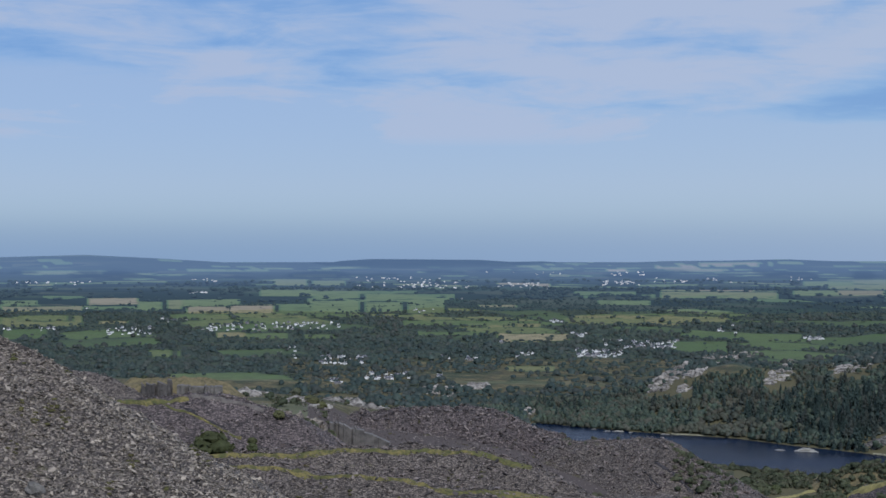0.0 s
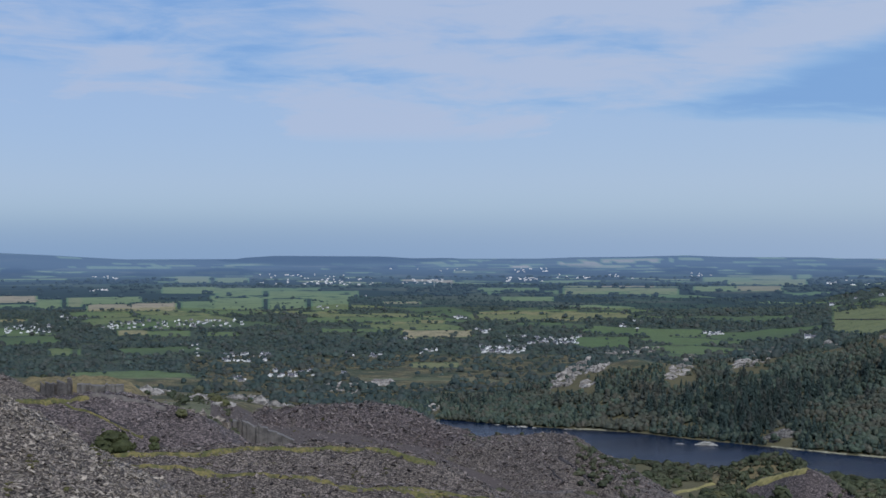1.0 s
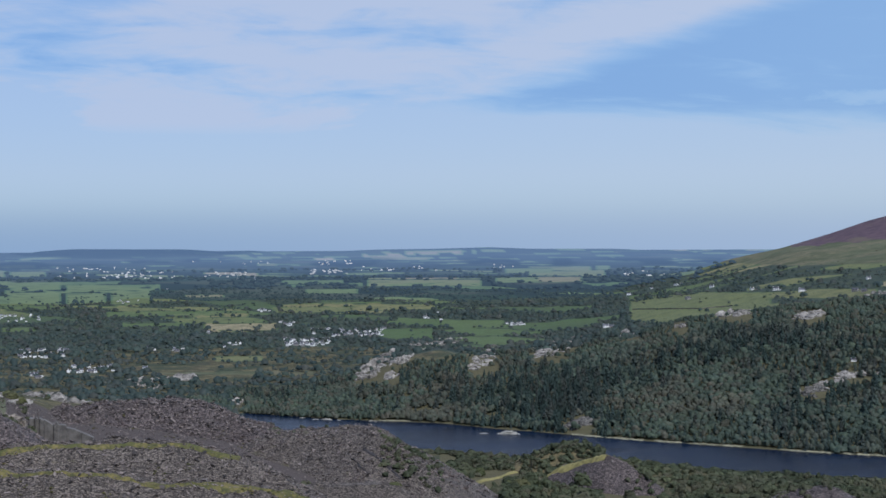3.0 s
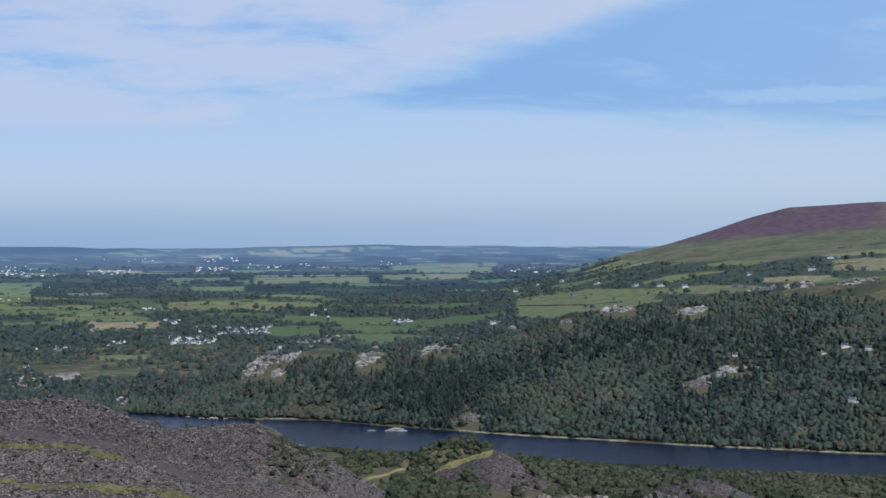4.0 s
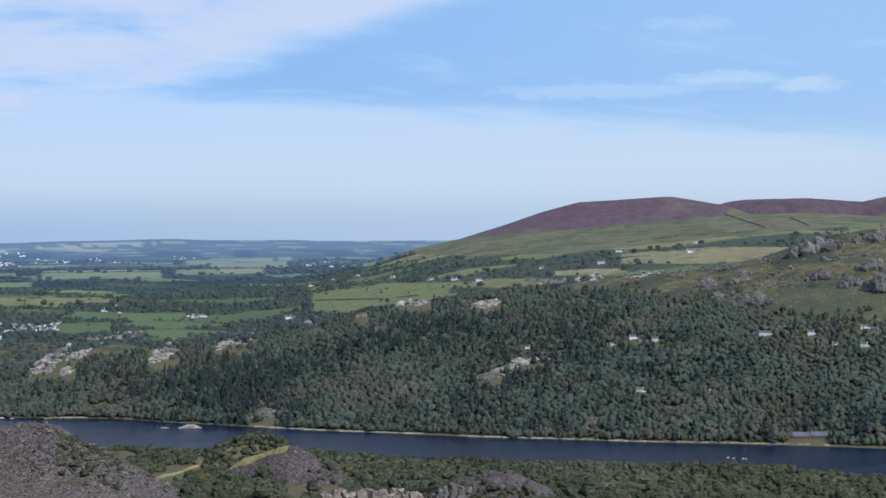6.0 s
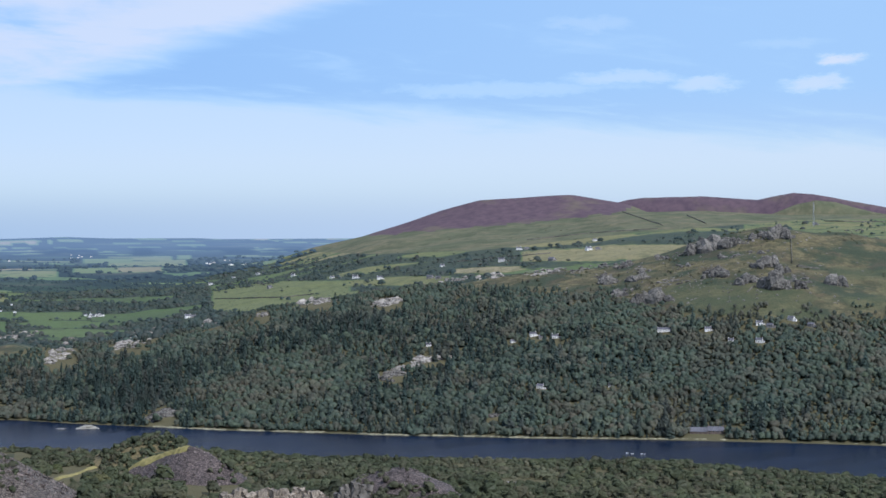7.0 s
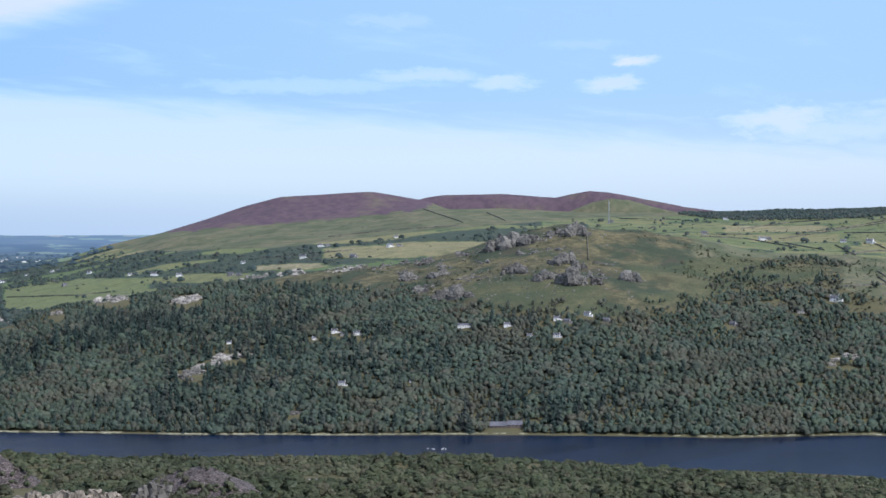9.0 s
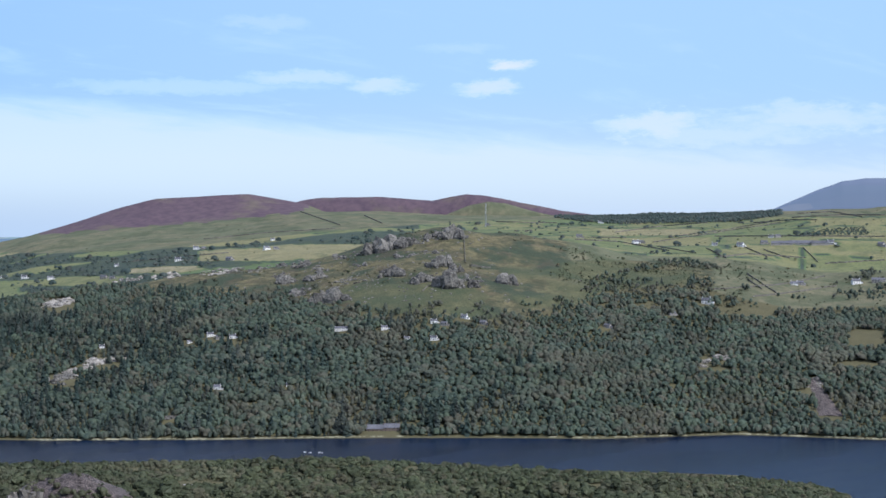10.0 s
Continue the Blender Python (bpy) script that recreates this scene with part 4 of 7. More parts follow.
def range_behind(name, keys, r, label, mat, width=90.0, low=-0.45):
    """A hill range on the skyline: a ridge with both its flanks."""
    line = curve(keys)
    az = np.arange(keys[0][0], keys[-1][0] + 0.05, 0.1)
    steps = np.array([-1.0, -0.8, -0.6, -0.4, -0.2, 0.0, 0.3, 0.7, 1.0])
    a2, s2 = np.meshgrid(az, steps, indexing="ij")
    top = EYE + r * tan_el(line(a2)) + fbm(a2 * 1.3, a2 * 0 + r, 4, 9) * 1.2
    foot = np.minimum(top, EYE + r * tan_el(np.full_like(a2, low)))
    z = foot + (top - foot) * (1 - np.abs(s2) ** 1.5)
    r2 = r + s2 * width
    z += np.where(np.abs(s2) < 0.9, fbm(a2 * 3, s2 * 2, 4, 5), 0) * 2.0 * np.abs(s2)
    ob = mesh_ob(name, np.stack([np.sin(np.radians(a2)) * r2, np.cos(np.radians(a2)) * r2, z], -1).reshape(-1, 3), ring_faces(len(az), len(steps)), mat)
    ob.data.polygons.foreach_set("use_smooth", np.ones(len(ob.data.polygons), bool))
    for nm in ("wood", "slate", "moor", "plain", "tone", "bracken"):
        float_attr(ob, nm, np.zeros(a2.size))
    float_attr(ob, "heather", np.ones(a2.size))
    tr = true_range(r2) / 1000
    at = ob.data.attributes.new("true_place", "FLOAT_VECTOR", "POINT")
    at.data.foreach_set("vector", np.stack([np.sin(np.radians(a2)) * tr, np.cos(np.radians(a2)) * tr, z / 100], -1).astype(np.float32).ravel())
    return tagged(ob, label, "hill", kind="structure")


range_behind("heather_hill", [(31.5, -0.5), (33, 0.7), (33.8, 0.88), (34.5, 0.98), (36.8, 1.01), (38.6, 0.87), (39.2, 0.98), (39.9, 1.12), (40.6, 1.06), (41.5, 0.88), (42.5, 0.68), (43.4, 0.5), (44.2, 0.4), (46, 0.1)], 4560,
             "purple heather-covered hill with two rounded tops", M_GROUND, 110)
knoll = range_behind("grass_knoll", [(38.6, 0.1), (39.3, 0.42), (40.0, 0.68), (40.7, 0.82), (41.4, 0.74), (42.2, 0.52), (43.2, 0.3), (44.0, 0.1)], 4330, "smooth green knoll before the heather hill", M_GROUND, 70)
knoll.data.attributes["heather"].data.foreach_set("value", np.zeros(len(knoll.data.vertices), np.float32))
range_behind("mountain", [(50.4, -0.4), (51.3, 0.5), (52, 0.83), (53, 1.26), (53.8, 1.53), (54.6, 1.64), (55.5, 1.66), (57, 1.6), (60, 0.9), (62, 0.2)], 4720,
             "rounded mountain far behind the fields, blue-grey with painted haze", M_RANGE, 110)

# ---- trees ----
def fir_template(seed, cards, tall=1.0):
    """Corners and quads of one conifer of foot radius 1: a slim heart and drooping boughs."""
    rng = np.random.default_rng(seed)
    verts, faces = [], []

    def quad(c, u, w):
        k = len(verts)
        verts.extend([c - u - w, c + u - w * 0.7, c + u * 0.8 + w, c - u * 0.9 + w * 0.8])
        faces.append([k, k + 1, k + 2, k + 3])

    for i in range(cards):
        h = (i + rng.random()) / cards
        rad = (1 - h) ** 0.9 * 0.95 + 0.06
        th = rng.random() * 2 * np.pi
        out = np.array([np.cos(th), np.sin(th), 0])
        c = out * rad * 0.62 + np.array([0, 0, h * 3.0 * tall + 0.15])
        quad(c, np.array([-out[1], out[0], 0]) * (0.12 + 0.30 * rad), (out * 0.8 + np.array([0, 0, -0.65])) * (0.12 + 0.34 * rad))
    lo, hi = 0.6, 0.02
    for k in range(5):
        t0, t1 = 2 * np.pi * k / 5, 2 * np.pi * (k + 1) / 5
        n0 = len(verts)
        verts.extend([np.array([np.cos(t0) * lo, np.sin(t0) * lo, 0.1]), np.array([np.cos(t1) * lo, np.sin(t1) * lo, 0.1]),
                      np.array([np.cos(t1) * hi, np.sin(t1) * hi, 2.9 * tall]), np.array([np.cos(t0) * hi, np.sin(t0) * hi, 2.9 * tall])])
        faces.append([n0, n0 + 1, n0 + 2, n0 + 3])
    return np.array(verts), np.array(faces)


def crown_template(seed, lobes, cards=6, tall=1.0, sides=5, bands=2, size=0.24):
    """Corners and quads of one crown of radius 1 on the origin: billowing lobes of foliage and leafy sprays that break its outline."""
    rng = np.random.default_rng(seed)
    verts, faces = [], []
    polar = np.radians([12, 62, 118]) if bands == 2 else np.radians([9, 42, 80, 120])
    domes = [(np.array([0.0, 0.0, 0.92 * tall]), 0.78)]
    for k in range(1, lobes):
        t = k * 2.4 + rng.uniform(-0.5, 0.5)
        h = rng.uniform(0.42, 1.3)
        off = np.interp(h, [0.4, 0.8, 1.35], [0.62, 0.58, 0.26]) * rng.uniform(0.8, 1.15)
        domes.append((np.array([np.cos(t) * off, np.sin(t) * off, h * tall]), rng.uniform(0.36, 0.6)))
    for c, rad in domes:
        base, turn = len(verts), rng.random() * 6.28
        for i, p in enumerate(polar):
            for k in range(sides):
                t = turn + 2 * np.pi * (k + 0.5 * (i % 2)) / sides
                q = rad * (rng.uniform(0.8, 1.16) if i else 1.0)
                verts.append(c + q * np.array([np.sin(p) * np.cos(t), np.sin(p) * np.sin(t), np.cos(p) * 0.92 * tall]))
        for i in range(len(polar) - 1):
            for k in range(sides):
                a, b = base + i * sides, base + (i + 1) * sides
                faces.append([a + (k + 1) % sides, a + k, b + k, b + (k + 1) % sides])
    for _ in range(cards):
        c0, rad = domes[rng.integers(0, len(domes))]
        n = rng.normal(size=3) + np.array([0, 0, 0.5])
        n /= np.linalg.norm(n)
        u = np.cross(n, rng.normal(size=3))
        u /= np.linalg.norm(u)
        w = np.cross(n, u)
        c, q, k = c0 + n * rad * rng.uniform(0.9, 1.15), size * rng.uniform(0.6, 1.3), len(verts)
        verts.extend([c - (u + w) * q, c + (u - w * 0.6) * q, c + (u * 0.7 + w) * q, c - (u * 0.9 - w * 0.8) * q])
        faces.append([k, k + 1, k + 2, k + 3])
    return np.array(verts), np.array(faces)


def planted(name, templates, places, radius, stretch, mat, label, category, seed=1):
    """Many crowns in one mesh. places: n x 3, radius and stretch: n."""
    rng = np.random.default_rng(seed)
    kind = rng.integers(0, len(templates), len(places))
    turn = rng.random(len(places)) * 2 * np.pi
    tint = rng.random(len(places))
    vs, fs, ts, base = [], [], [], 0
    for k, (tv, tf) in enumerate(templates):
        sel = np.where(kind == k)[0]
        if not len(sel):
            continue
        c, s = np.cos(turn[sel])[:, None], np.sin(turn[sel])[:, None]
        x = (tv[None, :, 0] * c - tv[None, :, 1] * s) * radius[sel, None] + places[sel, 0, None]
        y = (tv[None, :, 0] * s + tv[None, :, 1] * c) * radius[sel, None] + places[sel, 1, None]
        z = tv[None, :, 2] * (radius * stretch)[sel, None] + places[sel, 2, None]
        vs.append(np.stack([x, y, z], -1).reshape(-1, 3))
        fs.append((tf[None] + (base + np.arange(len(sel)) * len(tv))[:, None, None]).reshape(-1, 4))
        ts.append(np.repeat(tint[sel], len(tv)))
        base += len(sel) * len(tv)
    ob = mesh_ob(name, np.concatenate(vs), np.concatenate(fs), mat)
    ob.data.polygons.foreach_set("use_smooth", np.ones(len(ob.data.polygons), bool))
    float_attr(ob, "tint", np.concatenate(ts))
    return tagged(ob, label, category, kind="stuff")


def strew(a0, a1, r0, r1, gap, seed):
    """Azimuths and ranges of a jittered stand, one every gap metres of ground."""
    rng = np.random.default_rng(seed)
    out_a, out_r = [], []
    r = r0
    while r < r1:
        step = gap * (1.0 if r < NEAR_R else r / float(true_range(r)))
        da = math.degrees(step / r)
        a = np.arange(a0, a1, da)
        out_a.append(a + rng.uniform(-0.45, 0.45, len(a)) * da)
        out_r.append(r + rng.uniform(-0.5, 0.5, len(a)) * step)
        r += step
    return np.concatenate(out_a), np.concatenate(out_r)


def places_of(a, r, sink=0.0):
    return np.stack([np.sin(np.radians(a)) * r, np.cos(np.radians(a)) * r, ground_z(a, r) - sink], -1)


LEAFY = [crown_template(s, 3, 6) for s in range(12)]
FIRS = [fir_template(20 + s, 28) for s in range(5)]
SMALL = [crown_template(40 + s, 2, 1, 1.0, 4) for s in range(10)]
BUSHY = [crown_template(60 + s, 5, 20, 0.85, 5, 3, 0.18) for s in range(6)]
BUSHY_FAR = [crown_template(80 + s, 3, 10, 0.85, 5, 2, 0.26) for s in range(10)]
FAR_CLUMP = [crown_template(120 + s, 2, 0) for s in range(6)]

upper = curve([(2, -5.9), (8, -5.0), (12, -4.4), (20, -3.1), (22, -2.3), (28, -2.25), (33.4, -2.7), (36, -3.2), (41, -3.5), (43.6, -3.15), (45, -2.5), (48, -2.2), (50, -2.7), (52, -3.1), (62, -2.7)])


def cleared(a, el, lists, tall, side=0.05):
    """True where a tree would stand before one of the listed things: (azimuth, elevation, half width)."""
    hit = np.zeros(len(a), bool)
    for a0, e0, half in lists:
        hit |= (np.abs(a - a0) < half + side) & (el > e0 - tall) & (el < e0 + 0.03)
    return hit


SIGHT = [(a, e - 0.05, 0.2) for a, e in COTTAGES_WOOD] + [(a, e - h * 0.5, w * 0.42) for a, e, w, h in OUTCROPS_RIDGE + OUTCROPS_HILL] + [(36.7, -7.95, 0.75), (53.0, -6.9, 0.35), (52.6, -6.2, 0.3)]


def canopy(p, rad, tall, rng, uneven=0.11):
    """Stretch of each crown, by which a stand's tops keep about one height."""
    top = tall * (1 + 0.22 * fbm(p[:, 0] / 60, p[:, 1] / 60, 3, 57)) + rng.normal(size=len(p)) * uneven * tall
    return np.clip(top / (1.75 * rad), 0.42, 1.35)


def make_hanging_wood():
    rng = np.random.default_rng(5)
    a, r = strew(1.5, 57, 1590, 2600, 7.0, 6)
    z = ground_z(a, r)
    el = np.degrees(np.arctan((z - EYE) / r))
    rs = -EYE / tan_el(far_shore(a))
    x, y = np.sin(np.radians(a)) * r, np.cos(np.radians(a)) * r
    clear = fbm(x / 70, y / 70, 4, 33)
    ragged = upper(a) + 0.16 * fbm(a * 1.7, el * 0 + 3, 4, 8)
    keep = (r > rs - 5) & (el < ragged) & (clear < 0.98) & (r < crest_r(a) + 30)
    keep &= rng.random(len(a)) < np.interp(ragged - el, [0, 0.35, 0.8], [0.35, 0.8, 0.98])
    # single trees and thickets run out into the open pastures above
    thicket = fbm(x / 55, y / 55, 3, 52)
    open_trees = (el >= ragged) & (el < ragged + np.interp(a, [8, 30, 34, 44, 47, 58], [0.1, 0.2, 0.25, 0.3, 0.9, 1.2])) & (r < crest_r(a)) & (thicket > 0.12) & (rng.random(len(a)) < 0.45)
    keep |= open_trees & (a > 12)
    keep &= (a < 44) | (el < -3.3) | (thicket > -0.12) | (rng.random(len(a)) < 0.25)
    keep &= ~cleared(a, el, SIGHT, 0.2)
    keep &= ~((np.abs(a - 36.75) < 0.72) & (r < rs + 24))
    for a0, e0, w, h in OUTCROPS_RIDGE + OUTCROPS_HILL:
        keep &= ~((((a - a0) / (w * 0.5)) ** 2 + ((el - e0 + 0.15) / (h * 0.5 + 0.17)) ** 2 < 1) & (rng.random(len(a)) < (0.85 if a0 < 13 or e0 > -3.2 else 0.62)))
    for a0, e0, w, h, rise in CRAGS_RIDGE:
        u = (a - a0) / (w * 0.5)
        v = (el - e0 + 0.15 - rise * u * h * 0.45) / (h * 0.34 + 0.2)
        keep &= ~((u * u * 0.85 + v * v < 1) & (rng.random(len(a)) < 0.85))
    for a0, a1, e0, e1, t in FIELDS_EAST:
        keep &= ~((a > a0) & (a < a1) & (el > e0 - 0.1) & (el < e1))
    slid = np.clip((-5.6 - el) / 1.5, 0, 1)
    keep &= ~((np.abs(a - 52.7 - 0.75 * slid) < 0.16 + 0.3 * slid) & (el < -5.65) & (el > -7.35))
    a, r, x, y, el = a[keep], r[keep], x[keep], y[keep], el[keep]
    firs = (fbm(x / 160, y / 160, 3, 71) + np.interp(a, [0, 9, 13, 18, 24, 31, 36, 41, 46], [-0.25, 0.15, 0.3, 0.42, 0.35, 0.1, -0.05, -0.7, -1.0])) > rng.random(len(a)) * 1.9 - 0.25
    scale = np.interp(r, [1600, 2000, 2600], [1, 1, 0.93]) * np.interp(upper(a) - el, [0, 0.6], [0.68, 1.0])
    rad = np.clip(rng.lognormal(1.5, 0.32, len(a)) * (1 + 0.22 * fbm(x / 90, y / 90, 2, 77)), 2.2, 9.0) * scale
    # thickets along the water's edge
    b = np.arange(2.5, 57, 0.11) + rng.uniform(-0.05, 0.05, len(np.arange(2.5, 57, 0.11)))
    b = b[~((np.abs(b - 36.75) < 0.7) | (np.abs(b - 16.2) < 0.5))]
    s = -EYE / tan_el(far_shore(b)) + rng.uniform(-3, 7, len(b))
    a, r, firs = np.concatenate([a, b]), np.concatenate([r, s]), np.concatenate([firs, np.zeros(len(b), bool)])
    rad = np.concatenate([rad, rng.uniform(1.8, 4.4, len(b))])
    p = places_of(a, r, 0.6)
    planted("wood", LEAFY, p[~firs], rad[~firs], canopy(p[~firs], rad[~firs], 9.0, rng), M_LEAF, "dense dark green oak wood on the far hillside", "wood", 3)
    planted("wood", FIRS, p[firs], rad[firs] * 0.86, rng.uniform(0.75, 1.15, firs.sum()), M_FIR, "dark conifers standing among the oak wood", "wood", 4)
    return len(a)


def make_plain_trees():
    rng = np.random.default_rng(15)
    a, r = strew(-18, 57, 2330, 4230, 14.5, 16)
    z = ground_z(a, r)
    el = np.degrees(np.arctan((z - EYE) / r))
    tone, edge = field_at(a, r)
    brow = curve([(-22, 0), (20, -0.9), (24, -1.2), (28, -1.1), (34, -0.6), (40, 0.1), (46, 0.0), (62, 0.2)])(a)
    thin = np.interp(a, [-22, 17, 22, 27, 32, 46, 62], [1, 1, 0.62, 0.42, 0.26, 0.22, 0.26])
    u = rng.random(len(a))
    tr = true_range(r)
    x, y = np.sin(np.radians(a)) * tr, np.cos(np.radians(a)) * tr
    copse = fbm(x / 260, y / 420, 4, 91)
    # a heath with few trees lies before the northern village
    heath = (el > -4.95) & (el < -4.15) & (a > 1.8) & (a < 9)
    keep = (edge < 0.085) & (u < 0.8 * thin) | (tone < 0.42) & (u < 0.74 * thin) | (u < 0.018 * thin) | (copse > 0.42) & (tone < 0.7) & (u < 0.7 * thin)
    keep &= rng.random(len(a)) < np.interp(r, [3700, 4230], [1.0, 0.6])
    keep &= (r > crest_r(a) + 40) & (el < brow) & ~(heath & (u > 0.4)) & ((a < 33) | (r > 2650) | (a > 46))
    keep &= ~cleared(a, el, [((a0 + a1) / 2, e0, (a1 - a0) / 2) for a0, a1, e0, e1, n in VILLAGE_WEST + VILLAGE_NORTH + HAMLETS], 0.07, 0.04) | (u < 0.06)
    keep &= ~cleared(a, el, [(b, e, 0.14) for b, e in FARMS_SLOPE + FARMS_UPLAND], 0.16, 0.05)
    a, r = a[keep], r[keep]
    # woods on the low ground between the quarry and the plain
    b, s = strew(-18, 3.5, 1480, 2340, 13, 47)
    bx, by = np.sin(np.radians(b)) * s, np.cos(np.radians(b)) * s
    stay = (fbm(bx / 150, by / 150, 3, 31) < 0.35) & (rng.random(len(b)) < 0.85)
    a, r = np.concatenate([a, b[stay]]), np.concatenate([r, s[stay]])
    k = r / true_range(r)
    size, squat = np.clip(rng.lognormal(1.5, 0.48, len(a)), 1.8, 11) * k, rng.uniform(0.5, 0.85, len(a))
    # trees past 3930 m take the copy with haze painted as glow
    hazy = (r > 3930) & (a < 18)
    for sel, mat, label in ((~hazy, M_HEDGE, "hedgerow trees and copses across the farmed plain"), (hazy, M_HAZYWOOD, "hedges and copses far out in the plain, blue-green with painted haze")):
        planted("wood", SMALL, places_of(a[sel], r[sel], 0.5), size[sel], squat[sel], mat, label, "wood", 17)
    # the plantation on the north-eastern skyline
    a, r = strew(43.3, 51.6, 3400, 4200, 11, 19)
    el = np.degrees(np.arctan((ground_z(a, r) - EYE) / r))
    lo = np.interp(a, [43.3, 44.5, 46, 49.9, 51.6], [0.26, 0.08, 0.02, 0.1, 0.34])
    keep = (el > lo - 0.06)
    a, r = a[keep], r[keep]
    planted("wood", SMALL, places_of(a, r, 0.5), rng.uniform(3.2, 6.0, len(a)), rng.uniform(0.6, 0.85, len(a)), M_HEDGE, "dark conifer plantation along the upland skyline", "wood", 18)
    # a dark square of young conifers on the eastern pasture
    a, r = strew(52.2, 55.0, 2900, 3500, 9, 29)
    el = np.degrees(np.arctan((ground_z(a, r) - EYE) / r))
    keep = (el > np.interp(a, [52.3, 53.2, 54.7], [-0.48, -0.58, -0.5])) & (el < np.interp(a, [52.3, 53.2, 54.6, 54.8], [-0.42, -0.22, -0.12, -0.5]))
    if keep.any():
        a, r = a[keep], r[keep]
        planted("wood", SMALL, places_of(a, r, 0.5), rng.uniform(2.0, 3.4, len(a)), rng.uniform(0.5, 0.8, len(a)), M_FIR, "square block of young conifers on upland pasture", "wood", 30)
    # woods and hedges of the far plain, clump by clump, haze painted as glow
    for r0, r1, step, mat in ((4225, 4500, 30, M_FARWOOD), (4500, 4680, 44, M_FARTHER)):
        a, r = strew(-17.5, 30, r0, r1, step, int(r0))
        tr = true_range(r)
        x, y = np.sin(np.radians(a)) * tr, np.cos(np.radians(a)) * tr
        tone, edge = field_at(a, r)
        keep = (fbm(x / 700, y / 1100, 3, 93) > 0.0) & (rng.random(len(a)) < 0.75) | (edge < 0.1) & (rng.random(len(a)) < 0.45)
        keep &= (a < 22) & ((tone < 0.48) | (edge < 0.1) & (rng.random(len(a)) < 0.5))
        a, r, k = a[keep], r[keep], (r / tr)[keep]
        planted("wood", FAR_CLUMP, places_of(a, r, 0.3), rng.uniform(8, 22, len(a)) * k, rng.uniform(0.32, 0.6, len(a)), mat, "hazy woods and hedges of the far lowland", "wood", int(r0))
    return len(a)


def make_near_wood():
    rng = np.random.default_rng(25)
    a, r = strew(-4, 57, 640, 1340, 6.3, 26)
    x, y = np.sin(np.radians(a)) * r, np.cos(np.radians(a)) * r
    z = ground_z(a, r)
    el = np.degrees(np.arctan((z - EYE) / r))
    gaps = fbm(x / 55, y / 55, 4, 44)
    edge = np.interp(r, [640, 900, 1050, 1200, 1340], [10.4, 10.6, 11.2, 11.6, 11.0]) + 0.8 * fbm(r / 40, a * 0.2, 3, 61)
    u = rng.random(len(a))
    keep = (z > 3) & (el > -10.9) & (u < 0.92) & ((a > edge) & (gaps < 0.5) | (a > edge - 2.5) & (gaps > 0.25) & (u < 0.35))
    for a0, a1, r0, r1 in BARE:
        keep &= ~((a > a0) & (a < a1) & (r > r0) & (r < r1))
    a, r = a[keep], r[keep]
    rad = np.clip(rng.lognormal(1.16, 0.38, len(a)), 1.2, 6.4) * 1.02
    near = (r < 985) & (a > 9)
    pick = np.where(near)[0]
    pick = pick[rng.permutation(len(pick))[:250]]
    single = np.zeros(len(a), bool)
    single[pick] = True
    for front, models in ((r < 960, BUSHY), (r >= 960, BUSHY_FAR)):
        sel = front & ~single
        planted("wood", models, places_of(a[sel], r[sel], 0.6), rad[sel], canopy(places_of(a[sel], r[sel]), rad[sel], 4.6, rng, 0.26), M_BUSH, "scrubby birch and oak wood above the near shore", "wood", 27)
    # the nearest stand as single trees
    models = []
    for k in range(5):
        tv, tf = BUSHY[k]
        t = thing("tree", (0, 0, -500 - 30 * k), "small leafy birch in the scrub of the old quarry", "tree", "trees of the quarry scrub")
        crown = mesh_ob("crown", tv * np.array([4, 4, 4]) + np.array([0, 0, 0.5]), tf, M_BUSH, t)
        bm = bmesh.new()
        bmesh.ops.create_cone(bm, cap_ends=True, segments=7, radius1=0.22, radius2=0.07, depth=5.2, matrix=Matrix.Translation((0, 0, 2.2)))
        for limb in range(4):
            th = limb * 1.6 + k
            bmesh.ops.create_cone(bm, cap_ends=True, segments=5, radius1=0.09, radius2=0.03, depth=2.6,
                                  matrix=Matrix.Translation((math.cos(th) * 0.8, math.sin(th) * 0.8, 2.6 + 0.3 * limb)) @ Matrix.Rotation(th, 4, "Z") @ Matrix.Rotation(0.75, 4, "Y"))
        part("trunk", bm, M_BARK, t)
        models.append(t)
    for i, j in enumerate(pick):
        s = rad[j] / 4.0
        m = Matrix.Translation(spot(a[j], r[j], -0.3)) @ Matrix.Rotation(rng.random() * 6.28, 4, "Z") @ Matrix.Diagonal((s, s, s * rng.uniform(0.85, 1.2), 1))
        if i < 5:
            models[i].matrix_basis = m
        else:
            copy_at(models[i % 5], m)
    return len(a)


# bare ground within the near scrub: azimuth from, to, range from, to
BARE = [(15.0, 17.8, 935, 1000), (16.9, 19.3, 885, 975), (24.3, 26.5, 845, 900), (18.4, 24.2, 640, 800), (28.6, 31.2, 935, 990), (10.4, 12.9, 790, 900), (11.8, 12.9, 890, 960), (12.6, 13.6, 940, 1010), (8, 9.8, 700, 830), (12.0, 14.6, 985, 1020), (38.0, 41.5, 835, 862)]
print("trees", make_hanging_wood(), make_plain_trees(), make_near_wood())

